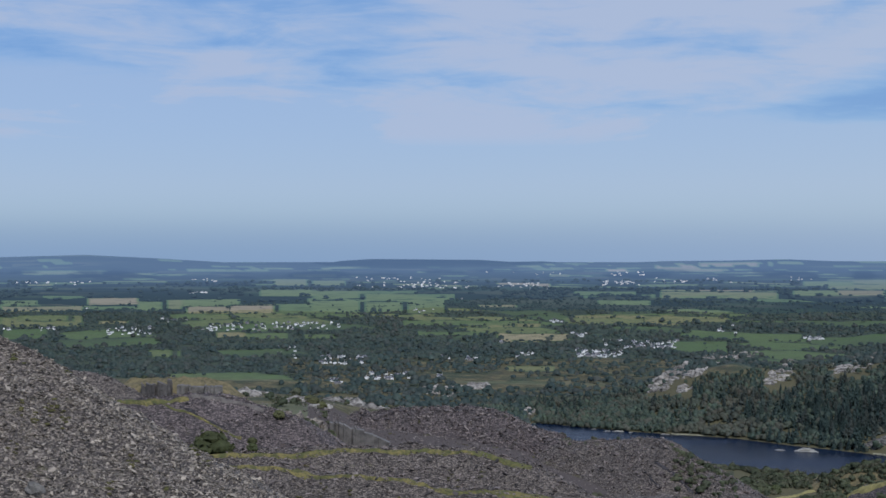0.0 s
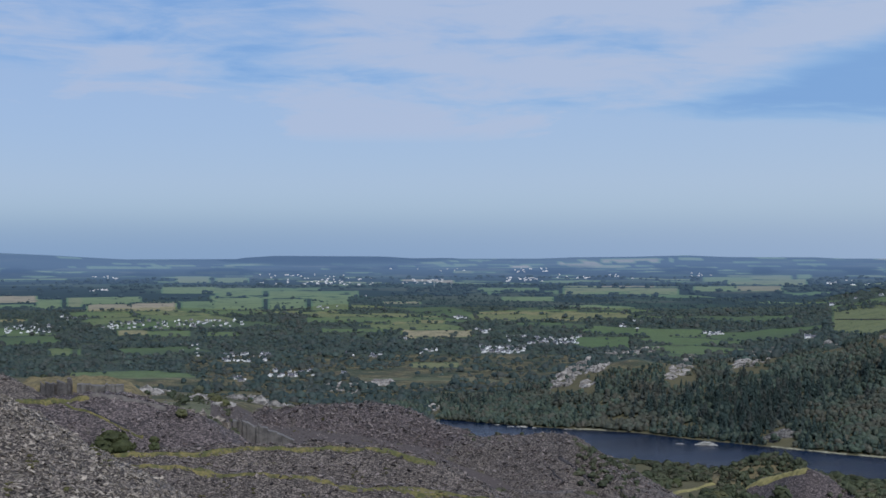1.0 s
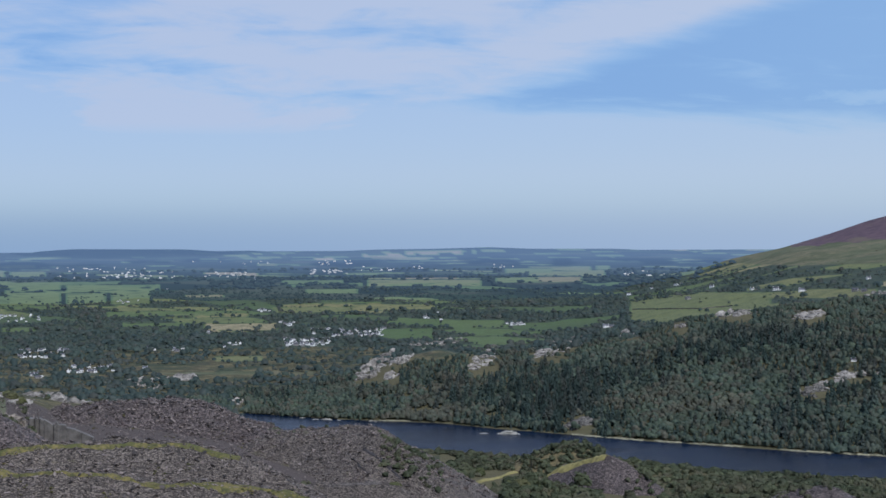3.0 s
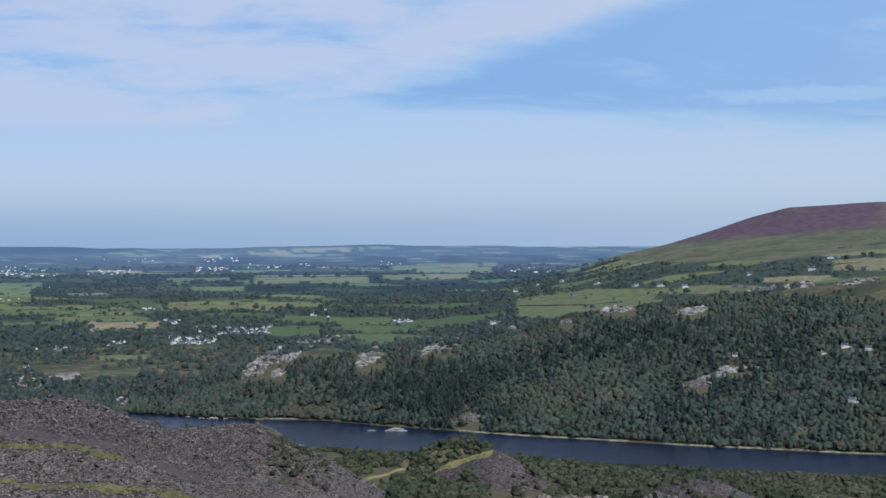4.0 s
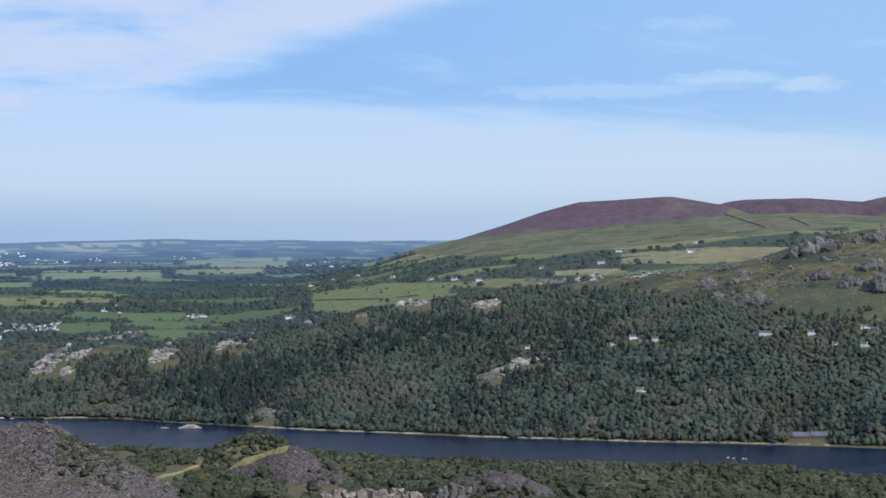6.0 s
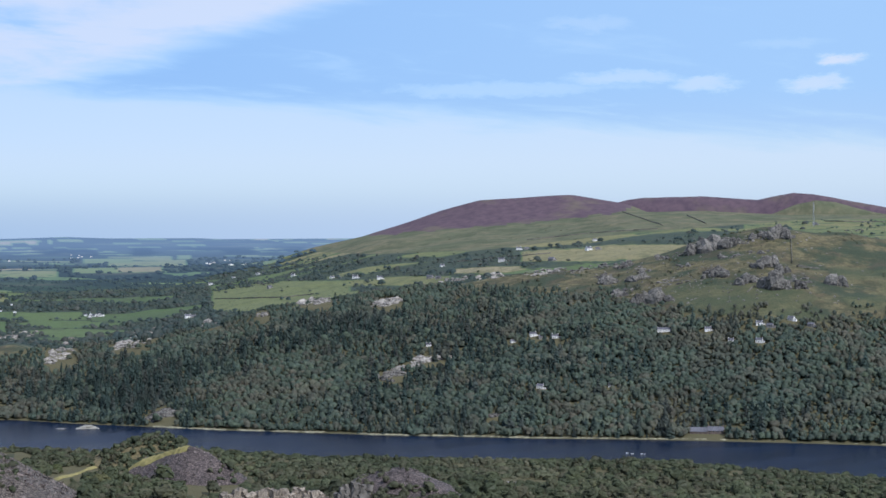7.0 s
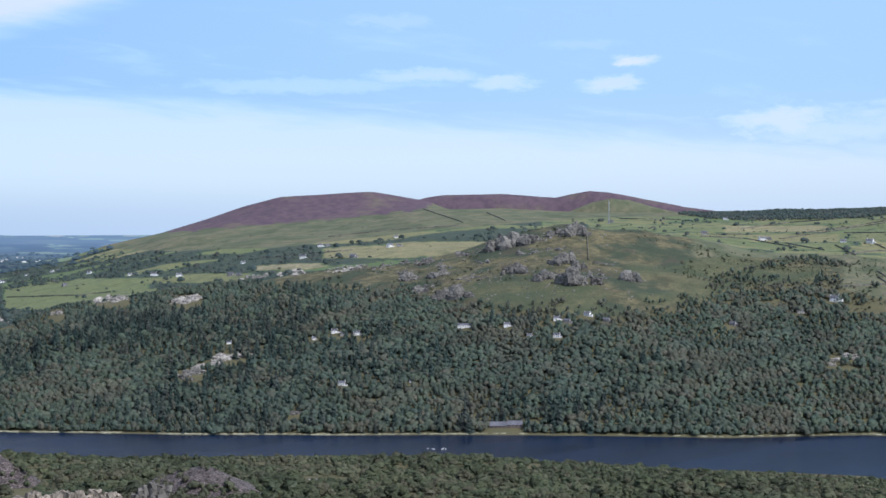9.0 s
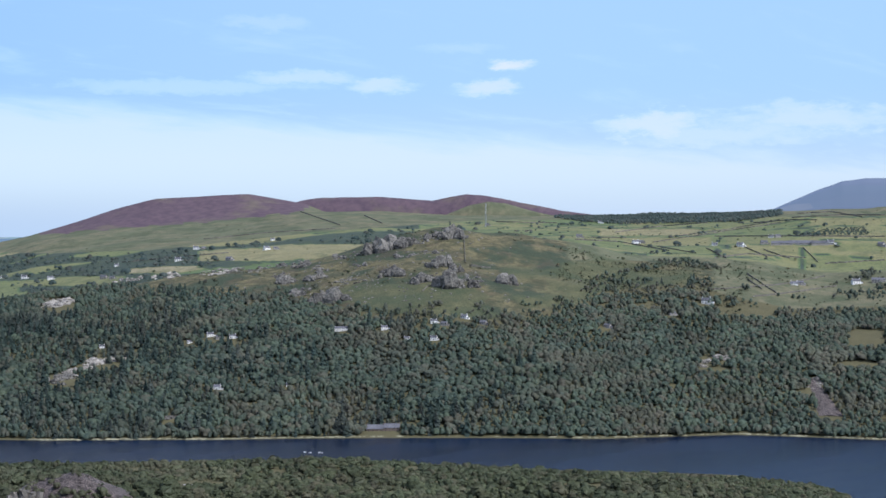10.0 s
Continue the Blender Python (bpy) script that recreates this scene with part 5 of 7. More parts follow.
# ---- the slate quarry ----
def stone_template(seed):
    """A split slab with a ragged outline: corners and quads of a box of about unit length."""
    rng = np.random.default_rng(seed)
    v = np.array([[x, y, z] for x in (-0.5, 0.5) for y in (-0.24, 0.24) for z in (-0.08, 0.09)], float)
    v += rng.uniform(-0.13, 0.13, v.shape) * np.array([1, 0.7, 0.4])
    return v, np.array([[0, 1, 3, 2], [4, 6, 7, 5], [0, 4, 5, 1], [2, 3, 7, 6], [0, 2, 6, 4], [1, 5, 7, 3]])


STONES = [stone_template(s) for s in range(8)]


def strewn_stones(name, xyz, size, mat, parent, seed, tilt=0.7):
    """Loose slabs in one mesh."""
    rng = np.random.default_rng(seed)
    vs, fs, base = [], [], 0
    n = len(xyz)
    kind = rng.integers(0, len(STONES), n)
    ang = rng.random((n, 3)) * 6.28
    for k, (tv, tf) in enumerate(STONES):
        sel = np.where(kind == k)[0]
        if not len(sel):
            continue
        v = tv[None] * size[sel, None, None]
        t = (ang[sel, 1] - 3.14) / 3.14 * tilt
        c, s = np.cos(t)[:, None], np.sin(t)[:, None]
        x, z = v[..., 0] * c - v[..., 2] * s, v[..., 0] * s + v[..., 2] * c
        t2 = (ang[sel, 2] - 3.14) / 3.14 * tilt
        c, s = np.cos(t2)[:, None], np.sin(t2)[:, None]
        y, z = v[..., 1] * c - z * s, v[..., 1] * s + z * c
        c, s = np.cos(ang[sel, 0])[:, None], np.sin(ang[sel, 0])[:, None]
        v = np.stack([x * c - y * s, x * s + y * c, z], -1) + xyz[sel, None]
        vs.append(v.reshape(-1, 3))
        fs.append((tf[None] + (base + np.arange(len(sel)) * 8)[:, None, None]).reshape(-1, 4))
        base += len(sel) * 8
    ob = mesh_ob(name, np.concatenate(vs), np.concatenate(fs), mat, parent)
    return tagged(ob, kind="stuff")


def slab_material(name, dark, light, warm):
    m, n = material(name)
    geo = n.add("ShaderNodeNewGeometry")
    k = n.math("FRACT", n.math("ADD", geo.outputs["Random Per Island"], n.add("ShaderNodeObjectInfo").outputs["Random"]))
    f = n.noise(geo.outputs["Position"], 1.6, 5.0, 0.7)
    patch = n.noise(geo.outputs["Position"], 0.045, 4.0, 0.6)
    c = n.mix(k, dark, light)
    c = n.mix(n.step(patch, 0.5, 0.66, 0.0, 0.4), c, warm)
    c = n.mix(n.step(f, 0.55, 0.75, 0.0, 0.4), c, (0.19, 0.18, 0.15))
    finish(n, c, 0.6, f, 0.5, 0.1, 0.0, 0.4)
    return m


M_LOOSE = slab_material("loose slate slabs", (0.024, 0.020, 0.018), (0.385, 0.332, 0.268), (0.165, 0.132, 0.104))


M_WASTE = slab_material("dark slate waste", (0.016, 0.013, 0.013), (0.235, 0.194, 0.174), (0.128, 0.090, 0.086))


def ridge_height(x, y, pts, slope):
    """Height of a tipped heap over x, y: its top follows pts, its flanks lie at the slope."""
    best = np.full(x.shape, -1e9)
    for p, q in zip(pts, pts[1:]):
        d = np.array([q[0] - p[0], q[1] - p[1]])
        t = np.clip(((x - p[0]) * d[0] + (y - p[1]) * d[1]) / max(d @ d, 1e-6), 0, 1)
        px, py, pz = p[0] + d[0] * t, p[1] + d[1] * t, p[2] + (q[2] - p[2]) * t
        best = np.maximum(best, pz - slope * np.hypot(x - px, y - py))
    return best


HEAPS = []


def spoil_heap(line, flat, slope, cell, label, mat, stones, size, seed, rough=1.0):
    """A tip of slate waste. line: azimuth, range, elevation along its top edge; flat: how far the top runs on behind."""
    tops = []
    for back in ((0.0,) if flat <= 0 else (0.0, flat * 0.5, flat)):
        tops.append([(math.sin(radians(a)) * (r + back), math.cos(radians(a)) * (r + back), EYE + r * float(tan_el(e))) for a, r, e in line])
    allp = np.array([p for t in tops for p in t])
    reach = 75.0
    x0, y0 = allp[:, :2].min(0) - reach
    x1, y1 = allp[:, :2].max(0) + reach

    def height(x, y):
        z = np.max([ridge_height(x, y, t, slope) for t in tops], axis=0)
        return z + rough * (0.9 * fbm(x / 14, y / 14, 4, seed) + 0.5 * fbm(x / 3.5, y / 3.5, 2, seed + 1))

    gx, gy = np.arange(x0, x1, cell), np.arange(y0, y1, cell)
    x, y = np.meshgrid(gx, gy, indexing="ij")
    z = height(x, y)
    a, r = np.degrees(np.arctan2(x, y)), np.hypot(x, y)
    g = ground_z(a, r)
    over = z > g - 2.0
    z = np.maximum(z, g - 4.0)
    f = ring_faces(len(gx), len(gy))
    f = f[over.ravel()[f].any(1)]
    used, inv = np.unique(f, return_inverse=True)
    base = Vector((float(np.mean(allp[:, 0])), float(np.mean(allp[:, 1])), 0))
    base.z = float(ground_z(math.degrees(math.atan2(base.x, base.y)), math.hypot(base.x, base.y)))
    heap = thing("spoil_heap", base, label, "spoil heap", "slate tips of the quarry")
    v = np.stack([x, y, z], -1).reshape(-1, 3)[used] - np.array(base)
    body = mesh_ob("heap_body", v, inv.reshape(-1, 4), mat, heap)
    body.data.polygons.foreach_set("use_smooth", np.ones(len(body.data.polygons), bool))
    rng = np.random.default_rng(seed)
    sx, sy = rng.uniform(x0, x1, stones * 6), rng.uniform(y0, y1, stones * 6)
    sz = height(sx, sy)
    sa, sr = np.degrees(np.arctan2(sx, sy)), np.hypot(sx, sy)
    ok = np.where((sz > ground_z(sa, sr) + 0.3) & (sa < 30) & (sa > -17.5))[0]
    # only the flank that faces down the hill carries loose slabs in number
    front = sz[ok] - height(sx[ok] - 2 * np.sin(np.radians(sa[ok])), sy[ok] - 2 * np.cos(np.radians(sa[ok])))
    ok = ok[(front > 0.12) | (rng.random(len(ok)) < 0.15)][:stones]
    s = np.clip(rng.lognormal(math.log(size), 0.42, len(ok)), size * 0.35, size * 3.2)
    xyz = np.stack([sx[ok], sy[ok], sz[ok] + 0.08 * s], -1) - np.array(base)
    strewn_stones("rubble", xyz, s, M_LOOSE if seed == 101 else M_WASTE, heap, seed, 0.75)
    HEAPS.append((height, heap, base))
    return heap, height, base


west = spoil_heap([(-21, 345, -0.6), (-18.5, 338, -1.95), (-16.4, 332, -3.21), (-15.2, 330, -3.8), (-14.4, 329, -4.33), (-12.3, 326, -5.62), (-10.3, 322, -7.32), (-7.5, 316, -9.15), (-5.5, 310, -10.6)], 0, 0.62, 1.6,
                  "steep grey slate spoil heap of loose slabs with sparse grass", M_SLATE, 30000, 0.46, 101)
spoil_heap([(-18, 655, -4.1), (-14.2, 650, -4.34), (-13.1, 648, -4.46), (-12.1, 645, -4.89), (-11.1, 640, -5.45), (-10.2, 636, -6.1)], 0, 0.62, 3.0,
           "grey slate tip behind the quarry bench", M_SLATE, 1500, 0.9, 111)
bench = spoil_heap([(-13.5, 590, -5.75), (-12.3, 596, -5.62), (-10.3, 606, -5.51), (-8.2, 614, -5.48), (-6.7, 612, -5.92), (-5.6, 608, -6.35), (-4.2, 600, -7.53), (-3.4, 596, -8.2)], 14, 0.62, 2.4,
                   "purple-grey slate tip with a flat grassy top", M_PURPLE, 4500, 0.7, 121)
track_a = [(-11.5, 540, -7.95), (-9.2, 548, -7.8), (-6.1, 556, -7.67), (-3.1, 560, -7.6), (-0.7, 560, -7.55), (1.6, 558, -7.68), (3.4, 552, -8.2), (5.0, 548, -9.0), (6.2, 545, -9.9)]
middle = spoil_heap(track_a, 14, 0.66, 2.0, "slate tip with a grassy tramway along its edge", M_SLATE, 9000, 0.8, 131)
track_b = [(-13.0, 452, -8.3), (-9.0, 462, -8.08), (-6.1, 464, -8.24), (-3.9, 464, -8.54), (-1.8, 463, -8.72), (0.3, 462, -9.02), (4.2, 458, -9.38), (6.5, 452, -9.9)]
lower = spoil_heap(track_b, 8, 0.66, 1.8, "low slate bank with a mossy track on top", M_SLATE, 8000, 0.7, 141)
great = spoil_heap([(-4.6, 905, -6.6), (-3.1, 905, -6.27), (-1.4, 905, -6.17), (0.8, 900, -6.13), (2.2, 890, -6.28), (2.9, 880, -6.6), (3.6, 870, -6.95), (4.6, 855, -7.3)], 30, 0.55, 3.5,
                   "great purple-grey slate tip above the lake", M_PURPLE, 7000, 1.1, 151, 1.6)
spoil_heap([(4.2, 830, -7.5), (6.1, 825, -7.4), (7.4, 815, -7.34), (8.4, 805, -7.33), (8.95, 798, -7.75), (9.5, 792, -8.2), (10.2, 785, -9.0)], 34, 0.6, 3.0,
           "slate tip with a worn incline down its flank", M_SLATE, 4500, 1.0, 161, 1.0)
ledge = spoil_heap([(5.6, 655, -9.4), (7.0, 660, -9.28), (8.6, 662, -9.22), (9.6, 660, -9.5), (10.2, 655, -10.2)], 8, 1.1, 2.0, "squat slate bank above the scrub", M_SLATE, 900, 0.8, 166)
hook = spoil_heap([(15.6, 985, -8.62), (16.3, 975, -8.44), (17.0, 965, -8.24), (17.35, 962, -8.2), (17.9, 955, -8.45), (18.6, 948, -8.95)], 4, 0.72, 2.2,
                  "blunt slate heap with a grassy track to its top", M_PURPLE, 1500, 0.8, 171, 0.6)
rise = spoil_heap([(14.2, 1035, -8.35), (15.2, 1032, -8.02), (16.2, 1028, -7.95), (17.0, 1020, -8.15)], 18, 0.55, 3.0,
                  "old tip grown over with brown grass and birch scrub", M_BANK, 60, 0.8, 176, 0.8)
spoil_heap([(23.8, 884, -9.5), (24.6, 882, -9.3), (25.2, 878, -9.22), (25.8, 872, -9.38), (26.5, 866, -9.8)], 12, 0.5, 2.4,
           "low purple slate mound among birch scrub", M_PURPLE, 900, 0.7, 181, 0.6)


def draped(name, line, width, z_at, mat, label, category, lift=0.25, parent=None):
    """A strip of turf or gravel laid along (azimuth, range) points; z_at gives the height under it."""
    n = 90
    t = np.linspace(0, len(line) - 1, n)
    a = np.interp(t, range(len(line)), [p[0] for p in line])
    r = np.interp(t, range(len(line)), [p[1] for p in line])
    x, y = np.sin(np.radians(a)) * r, np.cos(np.radians(a)) * r
    dx, dy = np.gradient(x), np.gradient(y)
    k = np.hypot(dx, dy)
    nx, ny = -dy / k, dx / k
    w = width * (0.75 + 0.4 * fbm(t * 3, t * 0, 3, 7))
    side = np.array([-0.5, -0.25, 0.0, 0.25, 0.5])
    vx = x[:, None] + nx[:, None] * w[:, None] * side + 0.5 * fbm(x[:, None] / 3 + side * 9, y[:, None] / 3, 2, 3)
    vy = y[:, None] + ny[:, None] * w[:, None] * side
    vz = z_at(vx, vy) + lift * np.array([-1.2, 0.8, 1.0, 0.8, -1.2]) + 0.12 * fbm(vx, vy, 2, 4)
    ob = mesh_ob(name, np.stack([vx, vy, vz], -1).reshape(-1, 3), ring_faces(n, 5), mat)
    ob.data.polygons.foreach_set("use_smooth", np.ones(len(ob.data.polygons), bool))
    return tagged(ob, label, category)


def bare(x, y):
    return ground_z(np.degrees(np.arctan2(x, y)), np.hypot(x, y))


def over(heap):
    return lambda x, y: np.maximum(heap[1](x, y), bare(x, y))


draped("grass_track", [(a, r - 0.5) for a, r, e in track_a[1:7]], 5.5, over(middle), M_GRASS, "yellow-green turf along the edge of a slate tip", "track", 0.6)
draped("grass_track", [(a, r + 1) for a, r, e in track_b[1:]], 8.0, over(lower), M_GRASS, "mossy green track along a slate bank", "track", 0.6)
draped("grass_track", [(a, r - 2) for a, r in ((-12.4, 596), (-11.4, 601), (-10.3, 606), (-9.6, 609))], 4.2, over(bench), M_GRASS, "yellow turf on the rim of a purple slate tip", "track", 0.6)
draped("grass_track", [(14.4, 1000), (15.3, 985), (16.3, 973), (17.2, 962)], 10.0, over(hook), M_STRAW, "pale yellow grass track on a slate heap", "track", 1.1)
draped("grass_track", [(11.4, 905), (12.4, 945), (13.2, 990), (14.0, 1040), (14.4, 1065)], 9.0, bare, M_STRAW, "grassy quarry road through the scrub", "track", 0.6)
draped("grass_track", [(10.7, 868), (11.3, 872), (12.0, 876), (12.6, 880)], 22.0, bare, M_STRAW, "dry yellow grass clearing in the scrub", "grass", 0.4)
draped("quarry_road", [(a, r - 1) for a, r in ((-9.5, 609), (-8.6, 612), (-7.6, 613), (-6.8, 611))], 3.4, over(bench), M_LANE, "grey gravel road along the quarry bench", "road", 0.5)
draped("gravel_yard", [(29.2, 962), (29.7, 958), (30.2, 955), (30.8, 953)], 16.0, bare, M_ROAD, "pale grey gravel turning place among the trees", "yard", 0.4)


def meet_on(a, e, heap, start=300.0, stop=1100.0):
    """Azimuth and range at which the line of sight meets a heap."""
    r = np.arange(start, stop, 0.5)
    z = over(heap)(math.sin(radians(a)) * r, math.cos(radians(a)) * r)
    hit = z >= EYE + r * tan_el(e)
    return (a, float(r[np.argmax(hit)]) if hit.any() else stop)


M_DARKWAY = simple("dark slate chute", (0.016, 0.015, 0.017), (0.06, 0.055, 0.058), 0.7, 0.9, 0.6, 0.4)
incline = HEAPS[6]
for name, line, wide, mat in (("incline", [(7.5, -8.25), (7.75, -8.5), (8.0, -8.75), (8.2, -8.95)], 1.6, M_DARKWAY), ("incline", [(8.0, -8.0), (8.5, -8.3), (9.0, -8.7), (9.4, -9.1)], 3.2, M_DARKWAY)):
    draped(name, [meet_on(a, e, (None, incline[0])) for a, e in line], wide, over((None, incline[0])), mat, "worn dark incline running down a slate tip", "incline", 0.5)
for line, heap in (([(-10.6, -5.75), (-9.6, -6.15), (-8.4, -6.75), (-7.6, -7.1)], bench), ([(-9.9, -5.9), (-9.0, -6.4), (-8.2, -6.7)], bench)):
    draped("grass_track" if heap is bench and line[0][0] < -10 else "incline", [meet_on(a, e, heap) for a, e in line], 1.6, over(heap), M_GRASS if line[0][0] < -10 else M_DARKWAY,
           "narrow path slanting across a slate tip", "track", 0.5)


# sawn quarry faces: upright slabs of rock side by side
def quarry_face(line, mat, label, slabs, deep, seed, ragged=0.12):
    """line: azimuth, range, elevation of foot and of head."""
    rng = np.random.default_rng(seed)
    a = [p[0] for p in line]
    mid = line[len(line) // 2]
    base = spot(mid[0], mid[1])
    face = thing("quarry_face", base, label, "rock face", "worked faces of the quarry")
    ts = np.sort(np.concatenate([[0, 1], rng.random(slabs - 1)]))
    for t0, t1 in zip(ts, ts[1:]):
        bm = bmesh.new()
        out = rng.uniform(0, deep * 0.35)
        q = []
        for t in (t0, t1 + 0.002):
            az = float(np.interp(t, np.linspace(0, 1, len(line)), a))
            r = float(np.interp(t, np.linspace(0, 1, len(line)), [p[1] for p in line])) - out
            lo = EYE + r * float(tan_el(np.interp(t, np.linspace(0, 1, len(line)), [p[2] for p in line]))) - 2
            hi = EYE + r * float(tan_el(np.interp(t, np.linspace(0, 1, len(line)), [p[3] for p in line])))
            q.append((az, r, lo, hi + rng.uniform(-ragged, ragged * 0.4) * (hi - lo)))
        vs = []
        for az, r, lo, hi in q:
            for back, zz in ((0, lo), (1.2, hi), (deep, hi - 0.3), (deep, lo)):
                rr = r + back
                vs.append(bm.verts.new(Vector((math.sin(radians(az)) * rr, math.cos(radians(az)) * rr, zz)) - base))
        for i in range(4):
            bm.faces.new((vs[i], vs[(i + 1) % 4], vs[4 + (i + 1) % 4], vs[4 + i]))
        bm.faces.new(vs[3::-1])
        bm.faces.new(vs[4:])
        bmesh.ops.recalc_face_normals(bm, faces=bm.faces)
        bmesh.ops.bevel(bm, geom=bm.edges[:], offset=0.25, segments=1, affect="EDGES")
        part("slab", bm, mat, face)
    return face


quarry_face([(-11.3, 800, -5.5, -4.93), (-10.15, 790, -5.5, -4.96)], M_PIT, "sawn slate wall of an old pit, darkened for shade", 8, 12, 1, 0.32)
quarry_face([(-10.0, 782, -5.5, -5.06), (-8.3, 775, -5.6, -5.17)], M_SLAB, "pale grey sawn slate wall of an old pit", 11, 12, 2)
quarry_face([(-4.3, 765, -7.5, -6.5), (-3.2, 755, -7.7, -6.76), (-2.0, 745, -7.9, -7.36)], M_SLAB, "grey upright slate slabs along a quarry cut", 12, 10, 3)


quarry_face([(-10.0, 634, -5.66, -5.46), (-7.9, 636, -5.68, -5.47)], M_PIT, "low dark retaining wall along the quarry bench", 9, 3, 7, 0.05)
bank = spoil_heap([(-11.7, 815, -4.95), (-11.0, 815, -4.86), (-9.6, 802, -4.9), (-8.8, 802, -4.92), (-8.2, 800, -5.1)], 26, 0.8, 3.0, "brown grassy bank above an old slate wall", M_BANK, 40, 0.8, 191, 0.7)


def broken_cliff(line, mat, label, rows, size, seed):
    """A cliff of split blocks piled on one another. line: azimuth, range, elevation of the head."""
    rng = random.Random(seed)
    mid = line[len(line) // 2]
    base = spot(mid[0], mid[1])
    face = thing("quarry_face", base, label, "rock face", "worked faces of the quarry")
    meshes = []
    for k in range(6):
        bm = bmesh.new()
        bmesh.ops.create_cube(bm, size=2.0)
        bmesh.ops.subdivide_edges(bm, edges=bm.edges[:], cuts=1, use_grid_fill=True)
        for v in bm.verts:
            v.co = Vector((v.co.x * rng.uniform(0.7, 1.1), v.co.y * rng.uniform(0.7, 1.1), v.co.z * rng.uniform(0.75, 1.1)))
        me = bpy.data.meshes.new("block")
        bm.to_mesh(me)
        bm.free()
        me.shade_flat()
        me.materials.append(mat)
        meshes.append(me)
    span = math.radians(line[-1][0] - line[0][0]) * mid[1]
    n = int(span / (size * 1.1))
    for row in range(rows):
        for i in range(n):
            t = (i + rng.uniform(0.1, 0.9)) / n * (len(line) - 1)
            a = float(np.interp(t, range(len(line)), [p[0] for p in line]))
            r = float(np.interp(t, range(len(line)), [p[1] for p in line])) - row * size * 0.35 + rng.uniform(-1.2, 1.2)
            top = EYE + r * float(tan_el(np.interp(t, range(len(line)), [p[2] for p in line]))) + 1.6 * float(fbm(a * 3.0, 0.0, 3, seed))
            s = size * rng.uniform(0.5, 1.1)
            b = new("block", rng.choice(meshes))
            b.parent = face
            z = top - row * size * 1.0 - s * rng.uniform(0.5, 1.2)
            b.matrix_basis = Matrix.Translation(Vector((math.sin(radians(a)) * r, math.cos(radians(a)) * r, z)) - base) @ Euler((rng.uniform(-0.3, 0.3), rng.uniform(-0.4, 0.4), rng.uniform(-0.6, 0.6))).to_matrix().to_4x4() @ Matrix.Diagonal((s * 0.75, s * 0.9, s * rng.uniform(0.9, 1.7), 1))
    return face


broken_cliff([(18.4, 775, -10.05), (19.4, 778, -9.9), (20.6, 780, -9.94), (21.6, 780, -10.0), (22.4, 778, -10.15)], M_CLIFF, "cream and tan freshly broken quarry cliff", 5, 2.4, 4)
broken_cliff([(22.6, 800, -10.1), (23.4, 800, -9.78), (24.0, 803, -9.9)], M_SLAB, "light grey broken quarry cliff", 5, 2.4, 5)
broken_cliff([(-5.9, 748, -6.3), (-5.2, 746, -6.45), (-4.4, 742, -6.68)], M_CLIFF, "tan rock still standing beside a quarry cut", 3, 3.4, 6)


# slabs that lie apart on the west tip, and one great boulder at its foot
def loose_slabs():
    height, heap, base = west[1], west[0], west[2]
    rng = random.Random(9)
    meshes = []
    for tv, tf in STONES[:6]:
        ob = mesh_ob("slab", tv, tf, M_LOOSE, heap)
        meshes.append(ob)
    done = 0
    while done < 280:
        a, r = rng.uniform(-16.3, -8.0), rng.uniform(262, 330)
        x, y = math.sin(radians(a)) * r, math.cos(radians(a)) * r
        z = float(height(np.array([x]), np.array([y]))[0])
        if z < float(ground_z(a, r)) + 1:
            continue
        s = rng.uniform(0.5, 1.25)
        m = Matrix.Translation(Vector((x, y, z + 0.15 * s)) - base) @ Euler((rng.uniform(-0.7, 0.5), rng.uniform(-0.5, 0.5), rng.uniform(0, 6.3))).to_matrix().to_4x4() @ Matrix.Diagonal((s * 1.2, s, s, 1))
        if done < 6:
            ob = meshes[done]
        else:
            ob = new("slab", meshes[done % 6].data)
            ob.parent = heap
        ob.matrix_basis = m
        done += 1


loose_slabs()


def foot_boulder():
    """A great block that rolled to the foot of the west tip."""
    a, r = meet_on(-15.1, -8.95, west, 150.0)
    x, y = math.sin(radians(a)) * r, math.cos(radians(a)) * r
    bm = bmesh.new()
    bmesh.ops.create_icosphere(bm, subdivisions=2, radius=1.0)
    rng = random.Random(5)
    for v in bm.verts:
        v.co = Vector((round(v.co.x * 2.2) / 2.2, v.co.y, round(v.co.z * 2.0) / 2.0)) * rng.uniform(0.9, 1.1)
    b = part("boulder", bm, M_CRAG)
    b.matrix_basis = Matrix.Translation((x, y, float(west[1](np.array([x]), np.array([y]))[0]) + 0.6)) @ Euler((0.2, 0.5, 0.4)).to_matrix().to_4x4() @ Matrix.Diagonal((1.9, 1.4, 1.3, 1))
    tagged(b, "great grey block lying on the slate spoil", "boulder")


foot_boulder()


